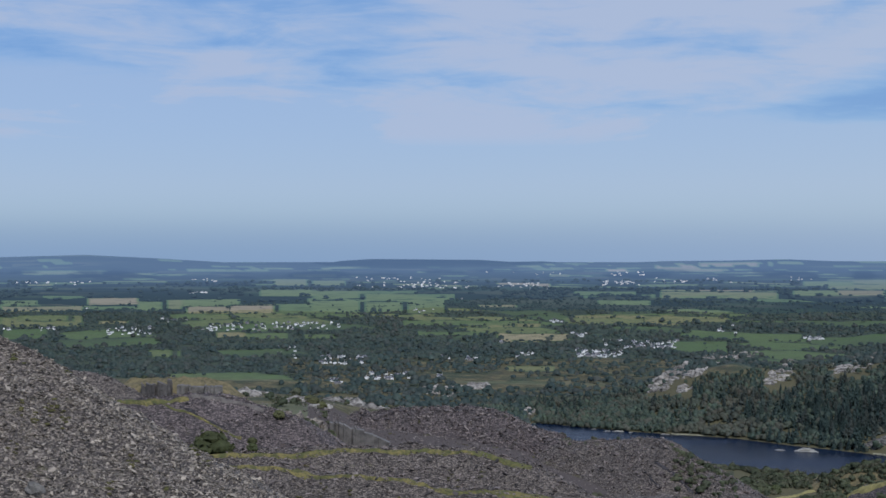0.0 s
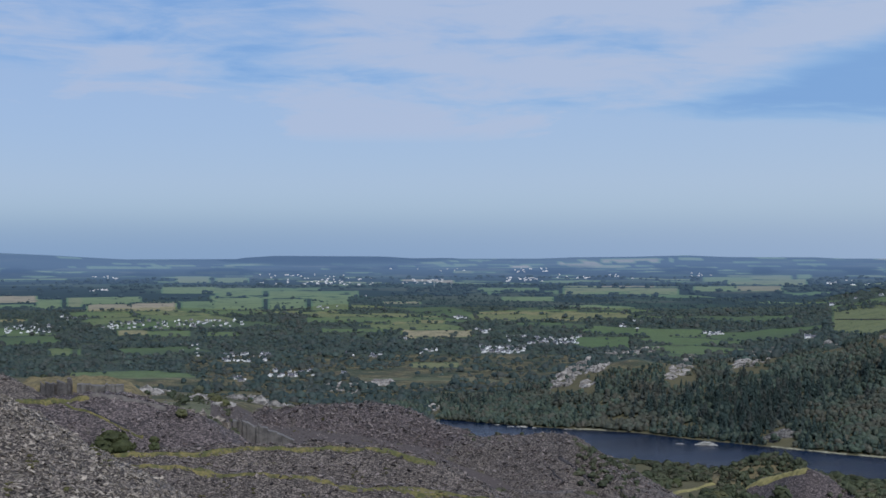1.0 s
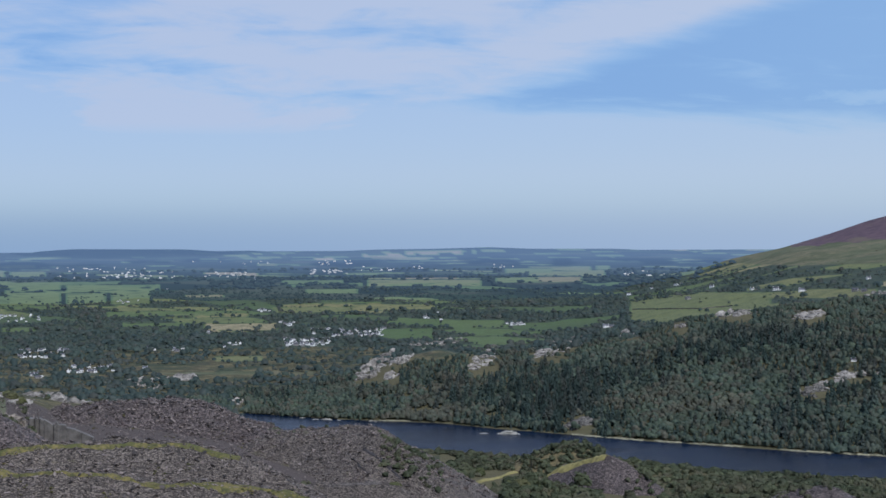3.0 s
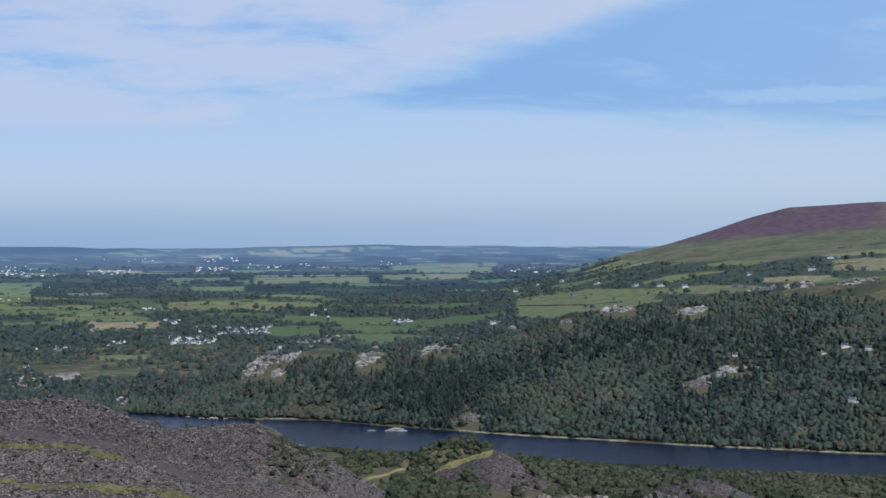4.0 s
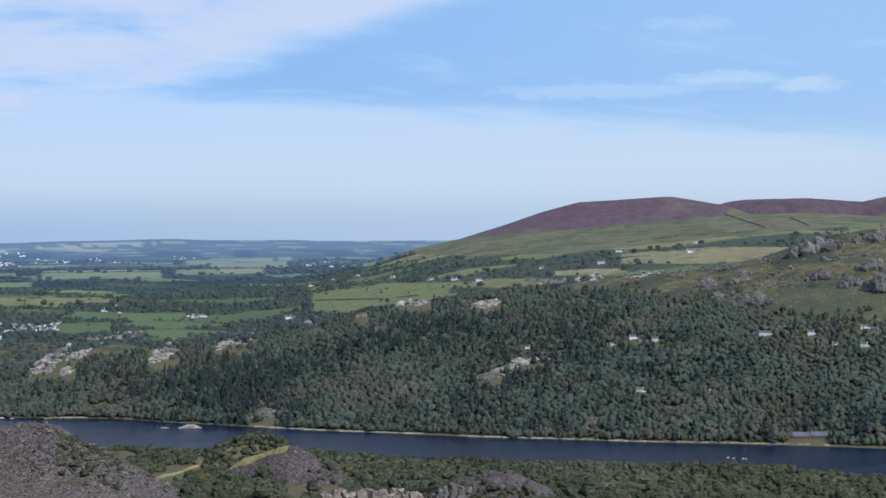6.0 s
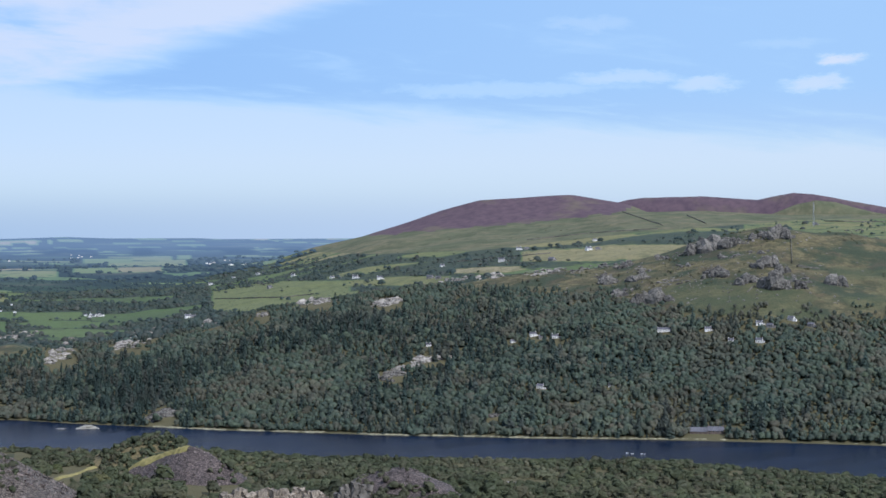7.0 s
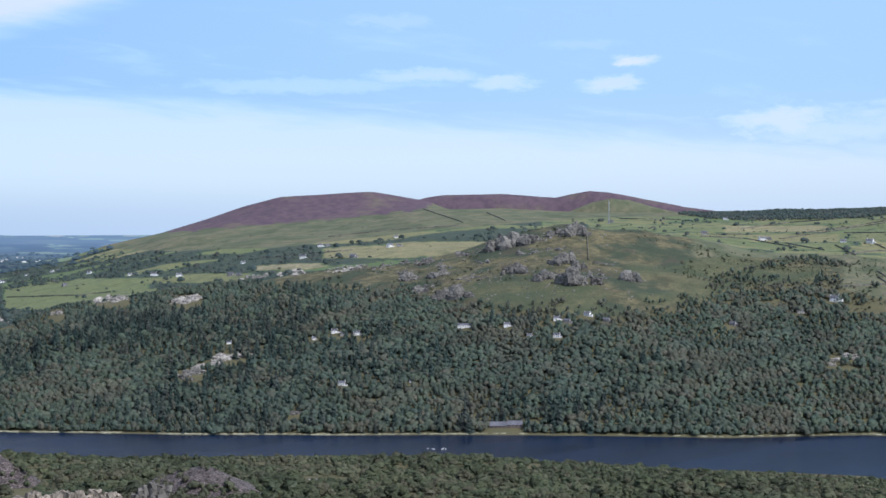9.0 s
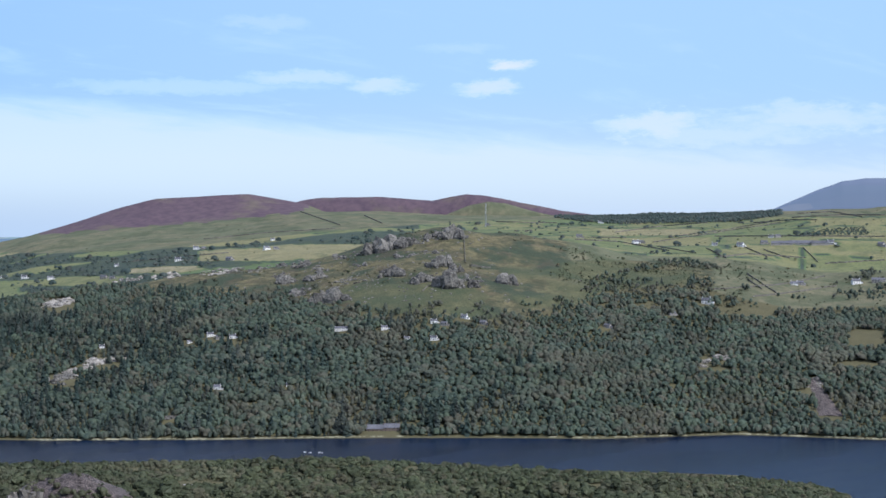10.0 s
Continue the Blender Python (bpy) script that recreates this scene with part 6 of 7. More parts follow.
def turf_tufts():
    """Patches of moss and grass that have taken hold on the tips."""
    rng = np.random.default_rng(77)
    for heap, box, n in ((west, (-16.3, -8.5, 262, 332), 20), (middle, (-9, 4, 505, 552), 34), (lower, (-9, 5, 430, 458), 34), (great, (-3, 4, 840, 900), 12)):
        pts, rad = [], []
        while len(pts) < n * 9:
            a0, r0 = rng.uniform(box[0], box[1]), rng.uniform(box[2], box[3])
            for _ in range(9):
                a, r = a0 + rng.normal() * 0.12, r0 + rng.normal() * 1.4
                x, y = math.sin(radians(a)) * r, math.cos(radians(a)) * r
                pts.append((x, y, max(float(heap[1](np.array([x]), np.array([y]))[0]), float(ground_z(a, r))) - 0.15))
                rad.append(rng.uniform(0.3, 0.9))
        planted("grass_tufts", SMALL, np.array(pts), np.array(rad), np.full(len(pts), 0.45), M_TUFT, "mossy yellow-green tufts rooted in slate waste", "grass", int(box[2]))


M_TUFT = leaf_material("tip moss and grass", (0.075, 0.08, 0.028), (0.13, 0.125, 0.045), (0.15, 0.12, 0.055))
turf_tufts()


M_SHRUB = leaf_material("sallow leaves", (0.094, 0.112, 0.050), (0.140, 0.152, 0.068), (0.158, 0.140, 0.072))


def quarry_bushes():
    rng = np.random.default_rng(88)
    rows = [(-8.72, 557, 7.0), (-8.3, 559, 5.0), (-9.15, 558, 5.0), (-10.0, 560, 4.4), (-10.5, 562, 4.2), (-10.2, 558, 3.0), (-7.2, 560, 2.4), (14.0, 925, 5.5), (13.6, 930, 4.0), (12.4, 985, 4.5), (8.6, 760, 4.5), (9.2, 765, 4.0), (-7.2, 590, 2.2), (-6.2, 607, 2.6), (-3.0, 800, 3.4), (-2.6, 806, 2.6), (-4.9, 840, 3.2), (-4.6, 850, 3.4), (-5.1, 860, 2.8),
            (3.6, 690, 2.4), (4.3, 700, 2.8), (5.2, 690, 2.6), (6.2, 720, 2.9), (7.0, 735, 3.4), (7.6, 730, 3.2), (8.2, 742, 3.6), (8.7, 745, 3.2), (5.8, 640, 2.2), (4.9, 630, 2.4), (-1.2, 800, 1.8), (0.6, 690, 1.8), (1.8, 700, 2.0)]
    model = None
    for i, (a, r, s) in enumerate(rows):
        place = spot(a, r)
        for h in HEAPS:
            place.z = max(place.z, float(h[0](np.array([place.x]), np.array([place.y]))[0]))
        place.z -= 0.3
        m = Matrix.Translation(place) @ Matrix.Rotation(rng.random() * 6.28, 4, "Z") @ Matrix.Diagonal((s, s, s * 0.9, 1))
        if model is None:
            model = thing("bush", place, "rounded dark green bush growing on slate waste", "bush", "bushes of the quarry")
            tv, tf = crown_template(300, 14, 90, 0.8, 8, 3, 0.12)
            mesh_ob("foliage", tv, tf, M_SHRUB, model)
            bm = bmesh.new()
            for k in range(4):
                bmesh.ops.create_cone(bm, cap_ends=True, segments=6, radius1=0.05, radius2=0.02, depth=0.9, matrix=Matrix.Translation((0.1 * math.cos(k * 1.6), 0.1 * math.sin(k * 1.6), 0.4)) @ Matrix.Rotation(k * 1.6, 4, "Z") @ Matrix.Rotation(0.35, 4, "Y"))
            part("stem", bm, M_BARK, model)
            model.matrix_basis = m
        else:
            copy_at(model, m)


quarry_bushes()


def overgrown_tips():
    """Birch and gorse that have seeded themselves on the older tips."""
    rng = np.random.default_rng(98)
    pts, rad = [], []
    for a0, a1, r0, r1, n, gate in ((13.6, 15.6, 930, 962, 150, -9), (14.0, 17.1, 996, 1050, 420, -9), (16.0, 17.0, 900, 925, 25, -9), (22.6, 24.5, 835, 900, 120, -9), (24.4, 26.9, 838, 862, 90, -9), (24.4, 26.4, 866, 900, 16, -9), (18.0, 19.6, 930, 960, 30, -9),
                                    (4.0, 9.6, 690, 770, 150, 0.1), (8.6, 11.0, 770, 830, 120, -9), (-6.6, -4.3, 640, 900, 90, 0.0), (4.4, 8.0, 855, 960, 130, 0.0), (-2, 4, 600, 700, 40, 0.25), (-5.4, -4.1, 690, 740, 40, -9), (-8.4, -5.0, 725, 960, 70, 0.25)):
        a, r = rng.uniform(a0, a1, n), rng.uniform(r0, r1, n)
        x, y = np.sin(np.radians(a)) * r, np.cos(np.radians(a)) * r
        stay = fbm(x / 22, y / 22, 3, 19) > gate
        x, y, a, r = x[stay], y[stay], a[stay], r[stay]
        z = np.max([ground_z(a, r)] + [h[0](x, y) for h in HEAPS], axis=0)
        pts.append(np.stack([x, y, z - 0.4], -1))
        rad.append(np.clip(rng.lognormal(0.6 if a0 > 10 else 0.45, 0.4, len(x)), 0.7, 4.2))
    p, s = np.concatenate(pts), np.concatenate(rad)
    planted("scrub", BUSHY_FAR, p, s, rng.uniform(0.6, 1.1, len(p)), M_BUSH, "birch and gorse scrub overgrowing the older slate tips", "scrub", 99)


overgrown_tips()


def quarry_floor():
    """Blocks and slabs left lying over the floor of the workings."""
    rng = np.random.default_rng(61)
    a, r = rng.uniform(-12, 9.4, 6500), np.sqrt(rng.uniform(430 ** 2, 1000 ** 2, 6500))
    x, y = np.sin(np.radians(a)) * r, np.cos(np.radians(a)) * r
    keep = (fbm(x / 35, y / 35, 3, 13) > -0.25) & ((a > -5.6) | (r < 700))
    a, r = np.concatenate([a[keep], rng.uniform(-5.4, 4.5, 3200)]), np.concatenate([r[keep], rng.uniform(640, 900, 3200)])
    x, y = np.sin(np.radians(a)) * r, np.cos(np.radians(a)) * r
    base = spot(-2, 700)
    floor_ob = thing("slate_waste", base, "loose slate waste over the quarry floor", "rubble")
    s = np.clip(rng.lognormal(-0.35, 0.45, len(x)), 0.3, 2.4)
    strewn_stones("rubble", np.stack([x, y, ground_z(a, r) + 0.1 * s], -1) - np.array(base), s, M_WASTE, floor_ob, 62)


quarry_floor()


def make_scrub():
    """Gorse, bracken and low thorn in clumps on the open ground."""
    rng = np.random.default_rng(131)
    pts, rad = [], []
    for a0, a1, r0, r1, gap, gate in ((-13, 8, 780, 1500, 9, 0.18), (26, 48, 2150, 2600, 9, 0.22), (17, 34, 2700, 4050, 26, 0.3), (44, 57, 2400, 3300, 15, 0.30), (4.5, 11.6, 840, 1440, 5.5, -0.15), (43.4, 50.2, 2040, 2440, 6.5, -0.1), (50, 57, 2100, 2480, 9, 0.1)):
        a, r = strew(a0, a1, r0, r1, gap, int(r0))
        x, y = np.sin(np.radians(a)) * r, np.cos(np.radians(a)) * r
        g = fbm(x / 60, y / 60, 4, 23)
        stay = (g > gate) & (rng.random(len(a)) < 0.55)
        if r0 < 800:
            stay &= (r > 940) | (a < -5)
        pts.append(places_of(a[stay], r[stay], 0.3))
        rad.append(np.clip(rng.lognormal(0.35, 0.45, stay.sum()), 0.6, 4.0) * (r[stay] / true_range(r[stay])))
    p, s = np.concatenate(pts), np.concatenate(rad)
    planted("scrub", SMALL, p, s, rng.uniform(0.5, 0.8, len(p)), M_SCRUB, "low gorse and thorn scrub on heath and hill pasture", "scrub", 132)


M_SCRUB = leaf_material("gorse and thorn", (0.045, 0.058, 0.034), (0.085, 0.095, 0.05), (0.11, 0.085, 0.055))
make_scrub()

# ---- crags, shores ----
def crag_mesh(seed, sub=3):
    """A bare outcrop of ribbed, fissured rock, about two wide, one deep and one high."""
    bm = bmesh.new()
    bmesh.ops.create_icosphere(bm, subdivisions=sub, radius=1.0)
    co = np.array([v.co for v in bm.verts])
    lean = co @ np.array([[1, 0.3, 0.2], [0, 1, 0], [0, 0, 1]])
    rib = np.abs(fbm(lean[:, 0] * 2.6 + seed * 3.1, lean[:, 2] * 1.1 + lean[:, 1] * 1.4, 4, seed))
    lump = fbm(co[:, 0] * 1.2 + seed, co[:, 1] * 1.2 + co[:, 2], 4, seed + 5)
    k = 0.72 + 0.36 * lump + 0.42 * rib
    steps = np.round((co[:, 2] * k + 1) * 4) / 4 - 1
    for v, kk, st in zip(bm.verts, k, steps):
        v.co = Vector((v.co.x * kk, v.co.y * kk * 0.75, (0.55 * st + 0.45 * v.co.z * kk)))
    return bm


def make_crags():
    rng = random.Random(41)
    pale, dark_rock = [], []
    for s in range(6):
        for mat, store in ((M_ROCK, pale), (M_CRAG, dark_rock)):
            bm = crag_mesh(s + 1, 1)
            me = bpy.data.meshes.new("boulder")
            bm.to_mesh(me)
            bm.free()
            me.shade_flat()
            me.materials.append(mat)
            store.append(me)

    def outcrop(a, e, w, h, n, store, label, start=1560.0, rise=0.5, big=11.0, tall=1.0):
        """A crag of many blocks that lie on the slope, spread over w by h degrees of the view."""
        base = spot(a, meet(a, e, start))
        crag = thing("rock_outcrop", base, label, "rock", "crags of the hills")
        for j in range(n):
            while True:
                u, v = rng.uniform(-1, 1), rng.uniform(-1, 1)
                if u * u + v * v < 1:
                    break
            aa, ee = a + u * w * 0.5, e + (v * 0.75 + rise * u) * h * 0.45
            r = meet(aa, ee, start)
            s = rng.choice((0.45, 0.6, 0.8, 1.0, 1.35)) * rng.uniform(0.85, 1.15) * math.sqrt(math.radians(w) * r * big / n) * shrink(r)
            b = new("boulder", rng.choice(store))
            b.parent = crag
            b.matrix_basis = Matrix.Translation(spot(aa, r, -0.15 * s) - base) @ Matrix.Rotation(radians(-aa + rng.uniform(-40, 40)), 4, "Z") @ Matrix.Diagonal((s * rng.uniform(1.0, 1.9), s, s * rng.uniform(0.6, 1.15) * tall, 1))

    for a, e, w, h in OUTCROPS_RIDGE + OUTCROPS_HILL + OUTCROPS_BAND:
        on_moor = a > 31 and e > -3
        outcrop(a, e, w, h, max(7, int((15 if on_moor else 24) * w)), dark_rock if on_moor or e < -5.4 and a > 5 else pale,
                "dark fissured crag on the open moor" if on_moor else "bare pale grey crag breaking through the wooded ridge",
                1560.0, 0.25 if on_moor else 0.6, 5.0 if on_moor else 13.0, 1.2 if on_moor else 1.0)
    big = thing("rock_outcrop", spot(8.6, meet(8.6, -4.8, 1560)), "great bare pale crag with dark fissures rising from the wood", "rock", "crags of the hills")
    for k, (a, e, w) in enumerate(((7.85, -5.25, 8), (8.2, -5.05, 14), (8.55, -4.82, 17), (8.9, -4.58, 15), (9.15, -4.4, 10), (8.35, -5.3, 8), (9.5, -4.75, 9))):
        b = part("buttress", crag_mesh(50 + k, 3), M_ROCK, big)
        b.matrix_basis = Matrix.Translation(spot(a, meet(a, e, 1560), w * 0.1) - big.location) @ Matrix.Rotation(radians(-a), 4, "Z") @ Matrix.Rotation(-0.45, 4, "Y") @ Matrix.Diagonal((w * 1.1, w * 0.8, w * 0.75, 1))
    for a, e, w, h, rise in CRAGS_RIDGE:
        outcrop(a, e, w, h, int(42 * w), pale if e > -6.5 else dark_rock, "broad slanting slab of bare rock on the wooded ridge", 1560.0, rise, 30.0 if a < 9 and e > -5 else 24.0, 1.0)
    for k, (a, e, w, h) in enumerate(CRAGS_HILL):
        foot = meet(a, min(e, float(crest(a)) - 0.12), 1560)
        crag = thing("rock_outcrop", spot(a, foot), "dark fissured crag with pale faces on the open moor", "rock", "crags of the hills")
        n, tall = max(5, int(3.6 * w / h)), math.radians(h) * foot
        for i in range(n):
            t = (i + 0.5) / n - 0.5 + rng.uniform(-0.08, 0.08)
            aa, s = a + t * w, tall * rng.choice((0.35, 0.5, 0.65, 0.85)) * (1.1 - 0.9 * abs(t))
            r = foot + rng.uniform(-6, 9)
            b = part("buttress", crag_mesh(80 + 7 * k + i, 2), M_CRAG, crag)
            b.matrix_basis = Matrix.Translation(spot(aa, r, s * 0.15) - crag.location) @ Matrix.Rotation(radians(-aa + rng.uniform(-30, 30)), 4, "Z") @ Matrix.Rotation(rng.uniform(-0.3, 0.3), 4, "Y") @ Matrix.Diagonal((max(s * 0.8, math.radians(w) * foot / n * 0.8), s * 0.7, s * 0.9, 1))
    for a, e, w, h in ((-7.1, -5.46, 1.2, 0.30), (-3.9, -5.70, 1.1, 0.16), (-2.9, -5.88, 1.1, 0.20), (-2.4, -6.02, 0.7, 0.12), (-5.4, -5.72, 0.8, 0.10), (-4.7, -5.92, 0.7, 0.12)):
        outcrop(a, e, w, h, 18, pale, "pale boulders on the heath behind the quarry", 760, 0.3, 15.0)
    outcrop(52.9, -5.95, 1.0, 0.5, 16, pale, "broken rock at the head of a wooded scar")
    # small rocks strewn over the moor
    co, fs, base = [], [], 0
    tv = [np.array([v.co for v in me.vertices]) for me in dark_rock]
    tf = [np.array([tuple(p.vertices) for p in me.polygons]) for me in dark_rock]
    for j in range(1500):
        a, e = rng.uniform(26.5, 44.5), rng.uniform(-3.0, -0.25)
        if e > float(crest(a)) - 0.05 or e < float(upper(a)) - 0.15 or rng.random() > max(0.12, 1 - abs(a - 36.0) / 7):
            continue
        k = rng.randrange(6)
        s = rng.uniform(0.7, 2.6)
        p = spot(a, meet(a, e, 1560), -0.1)
        co.append(tv[k] * np.array([s * 1.3, s, s * 0.75]) + np.array(p))
        fs.append(tf[k] + base)
        base += len(tv[k])
    tagged(mesh_ob("loose_rocks", np.concatenate(co), np.concatenate(fs), M_CRAG), "small grey rocks strewn over the moor", "rocks", kind="stuff")


make_crags()


def make_shore():
    """The stony edge of the far shore with the lakeside railway's bank, in stretches."""
    for a0, a1 in ((8.6, 10.0), (15.9, 18.6), (19.0, 22.3), (23.6, 35.9), (35.9, 42.2), (43.0, 48.2), (48.6, 52.6), (53.2, 57)):
        n = int((a1 - a0) * 14)
        a = np.linspace(a0, a1, n)
        rs = -EYE / tan_el(far_shore(a))
        off = np.array([-9.5, -7.5, -5.8, -3.6, -1.5])
        up = np.array([-1.0, 0.2, 0.9, 1.2, 0.8])
        r2 = rs[:, None] + off + 1.2 * fbm(a * 9, a * 0, 3, 3)[:, None]
        x, y = np.sin(np.radians(a))[:, None] * r2, np.cos(np.radians(a))[:, None] * r2
        z = up + 0.5 * fbm(x / 3, y / 3, 3, 5)
        ob = mesh_ob("embankment", np.stack([x, y, z], -1).reshape(-1, 3), ring_faces(n, 5), M_SHINGLE)
        tagged(ob, "pale stone embankment along the wooded far shore", "embankment", "stretches of the lake shore")
    rng = random.Random(3)
    for a, e, s in ((13.45, -7.42, 9.0), (12.55, -7.41, 3.6), (13.75, -7.44, 4.0), (6.6, -6.86, 5.5), (6.2, -6.84, 3.2), (8.35, -6.93, 4.5), (5.7, -6.77, 3.0), (7.1, -6.88, 2.5), (35.4, -8.07, 3.0)):
        r = -EYE / float(tan_el(e))
        t = part("islet", crag_mesh(int(s * 10), 3), M_ISLET)
        t.matrix_basis = Matrix.Translation((math.sin(radians(a)) * r, math.cos(radians(a)) * r, -0.4)) @ Matrix.Rotation(radians(-a), 4, "Z") @ Matrix.Diagonal((s * 1.5, s * 0.9, s * 0.42, 1))
        tagged(t, "pale bare rock islet off the wooded shore", "islet", "rocks in the lake")


M_ISLET = simple("pale islet rock", (0.17, 0.165, 0.145), (0.40, 0.38, 0.33), 0.4, 0.9, 0.6, 0.5)
make_shore()

# ---- houses ----
def house_model(wall_mat, long, deep, tall, windows, label, group, extension=False):
    """A gabled house at the origin, its long side to -y: walls, roof, chimneys, windows and door."""
    h = thing("house", (0, 0, 0), label, "house", group)
    bm = bmesh.new()
    rise = deep * 0.42
    x, y = long / 2, deep / 2
    lo, hi = -2.5, tall
    pts = [(-y, lo), (y, lo), (y, hi), (0, hi + rise), (-y, hi)]
    left = [bm.verts.new((-x, p, q)) for p, q in pts]
    right = [bm.verts.new((x, p, q)) for p, q in pts]
    bm.faces.new(left)
    bm.faces.new(right[::-1])
    for i in range(5):
        bm.faces.new((left[i], right[i], right[(i + 1) % 5], left[(i + 1) % 5]))
    bmesh.ops.recalc_face_normals(bm, faces=bm.faces)
    wall = part("wall", bm, wall_mat, h)
    bm = bmesh.new()
    t = 0.3
    for s in (-1, 1):
        a = [(-x - 0.25, s * (y + 0.35), hi - 0.3), (x + 0.25, s * (y + 0.35), hi - 0.3), (x + 0.25, 0, hi + rise + 0.12), (-x - 0.25, 0, hi + rise + 0.12)]
        lower_v = [bm.verts.new(p) for p in a]
        upper_v = [bm.verts.new((p[0], p[1], p[2] + t)) for p in a]
        bm.faces.new(lower_v[::-1])
        bm.faces.new(upper_v)
        for i in range(4):
            bm.faces.new((lower_v[i], lower_v[(i + 1) % 4], upper_v[(i + 1) % 4], upper_v[i]))
    bmesh.ops.recalc_face_normals(bm, faces=bm.faces)
    roof = part("roof", bm, M_ROOF, h)
    for s in (-1, 1):
        bm = bmesh.new()
        bmesh.ops.create_cube(bm, size=1.0, matrix=Matrix.Translation((s * (x - 0.6), 0, hi + rise + 0.5)) @ Matrix.Diagonal((0.9, 0.7, 1.9, 1)))
        bmesh.ops.create_cone(bm, cap_ends=True, segments=8, radius1=0.16, radius2=0.13, depth=0.5, matrix=Matrix.Translation((s * (x - 0.6), 0, hi + rise + 1.65)))
        part("chimney", bm, wall_mat, roof)
    for i in range(windows):
        wx = -x + long * (i + 0.5) / windows
        for level in ((1.5, 4.0) if tall > 4.2 else (1.5,)):
            door = level == 1.5 and i == windows // 2
            bm = bmesh.new()
            w, hh = (0.95, 2.0) if door else (0.95, 1.3)
            bmesh.ops.create_cube(bm, size=1.0, matrix=Matrix.Translation((wx, -y - 0.02, 1.0 if door else level + 0.1)) @ Matrix.Diagonal((w, 0.1, hh, 1)))
            part("door" if door else "window", bm, M_PANE, wall)
    if extension:
        bm = bmesh.new()
        bmesh.ops.create_cube(bm, size=1.0, matrix=Matrix.Translation((x + 1.9, 0.3, 0.2)) @ Matrix.Diagonal((4.0, deep * 0.7, 5.0, 1)))
        part("extension", bm, wall_mat, h)
        bm = bmesh.new()
        bmesh.ops.create_cube(bm, size=1.0, matrix=Matrix.Translation((x + 1.9, 0.3, 2.95)) @ Matrix.Rotation(0.12, 4, "X") @ Matrix.Diagonal((4.3, deep * 0.78, 0.28, 1)))
        part("extension_roof", bm, M_ROOF, h)
    return h


M_TOWN = simple("far painted walls", (0.46, 0.45, 0.44), (0.74, 0.73, 0.71), 0.05, 0.9)
USED = set()


def settle(model, m):
    """Stand the model itself at its first place, copies at the rest."""
    if model.name in USED:
        return copy_at(model, m)
    USED.add(model.name)
    model.matrix_basis = m
    return model


def stand(model, a, e, turn, scale=1.0, start=1560.0):
    r = meet(a, e, start)
    k = shrink(r) * scale
    return settle(model, Matrix.Translation(spot(a, r)) @ Matrix.Rotation(radians(-a + turn), 4, "Z") @ Matrix.Diagonal((k, k, k * 0.82, 1)))


WHITE_HOUSE = house_model(M_WHITE, 11, 7, 5.2, 3, "whitewashed two-storey house with a slate roof", "houses of the hillside", True)
WHITE_COTTAGE = house_model(M_WHITE, 9, 6, 3.0, 3, "low whitewashed cottage with a slate roof", "houses of the hillside")
STONE_HOUSE = house_model(M_STONE, 11, 7, 5.0, 3, "grey stone house with a slate roof", "houses of the hillside", True)
TERRACE = house_model(M_WHITE, 24, 7, 5.4, 8, "long white terrace of cottages among trees", "houses of the hillside")
VILLAGE_WHITE = house_model(M_WHITE, 11, 8, 5.5, 2, "small white village house in the plain", "houses of the plain")
VILLAGE_STONE = house_model(M_STONE, 13, 8, 5.5, 2, "small grey village house in the plain", "houses of the plain")


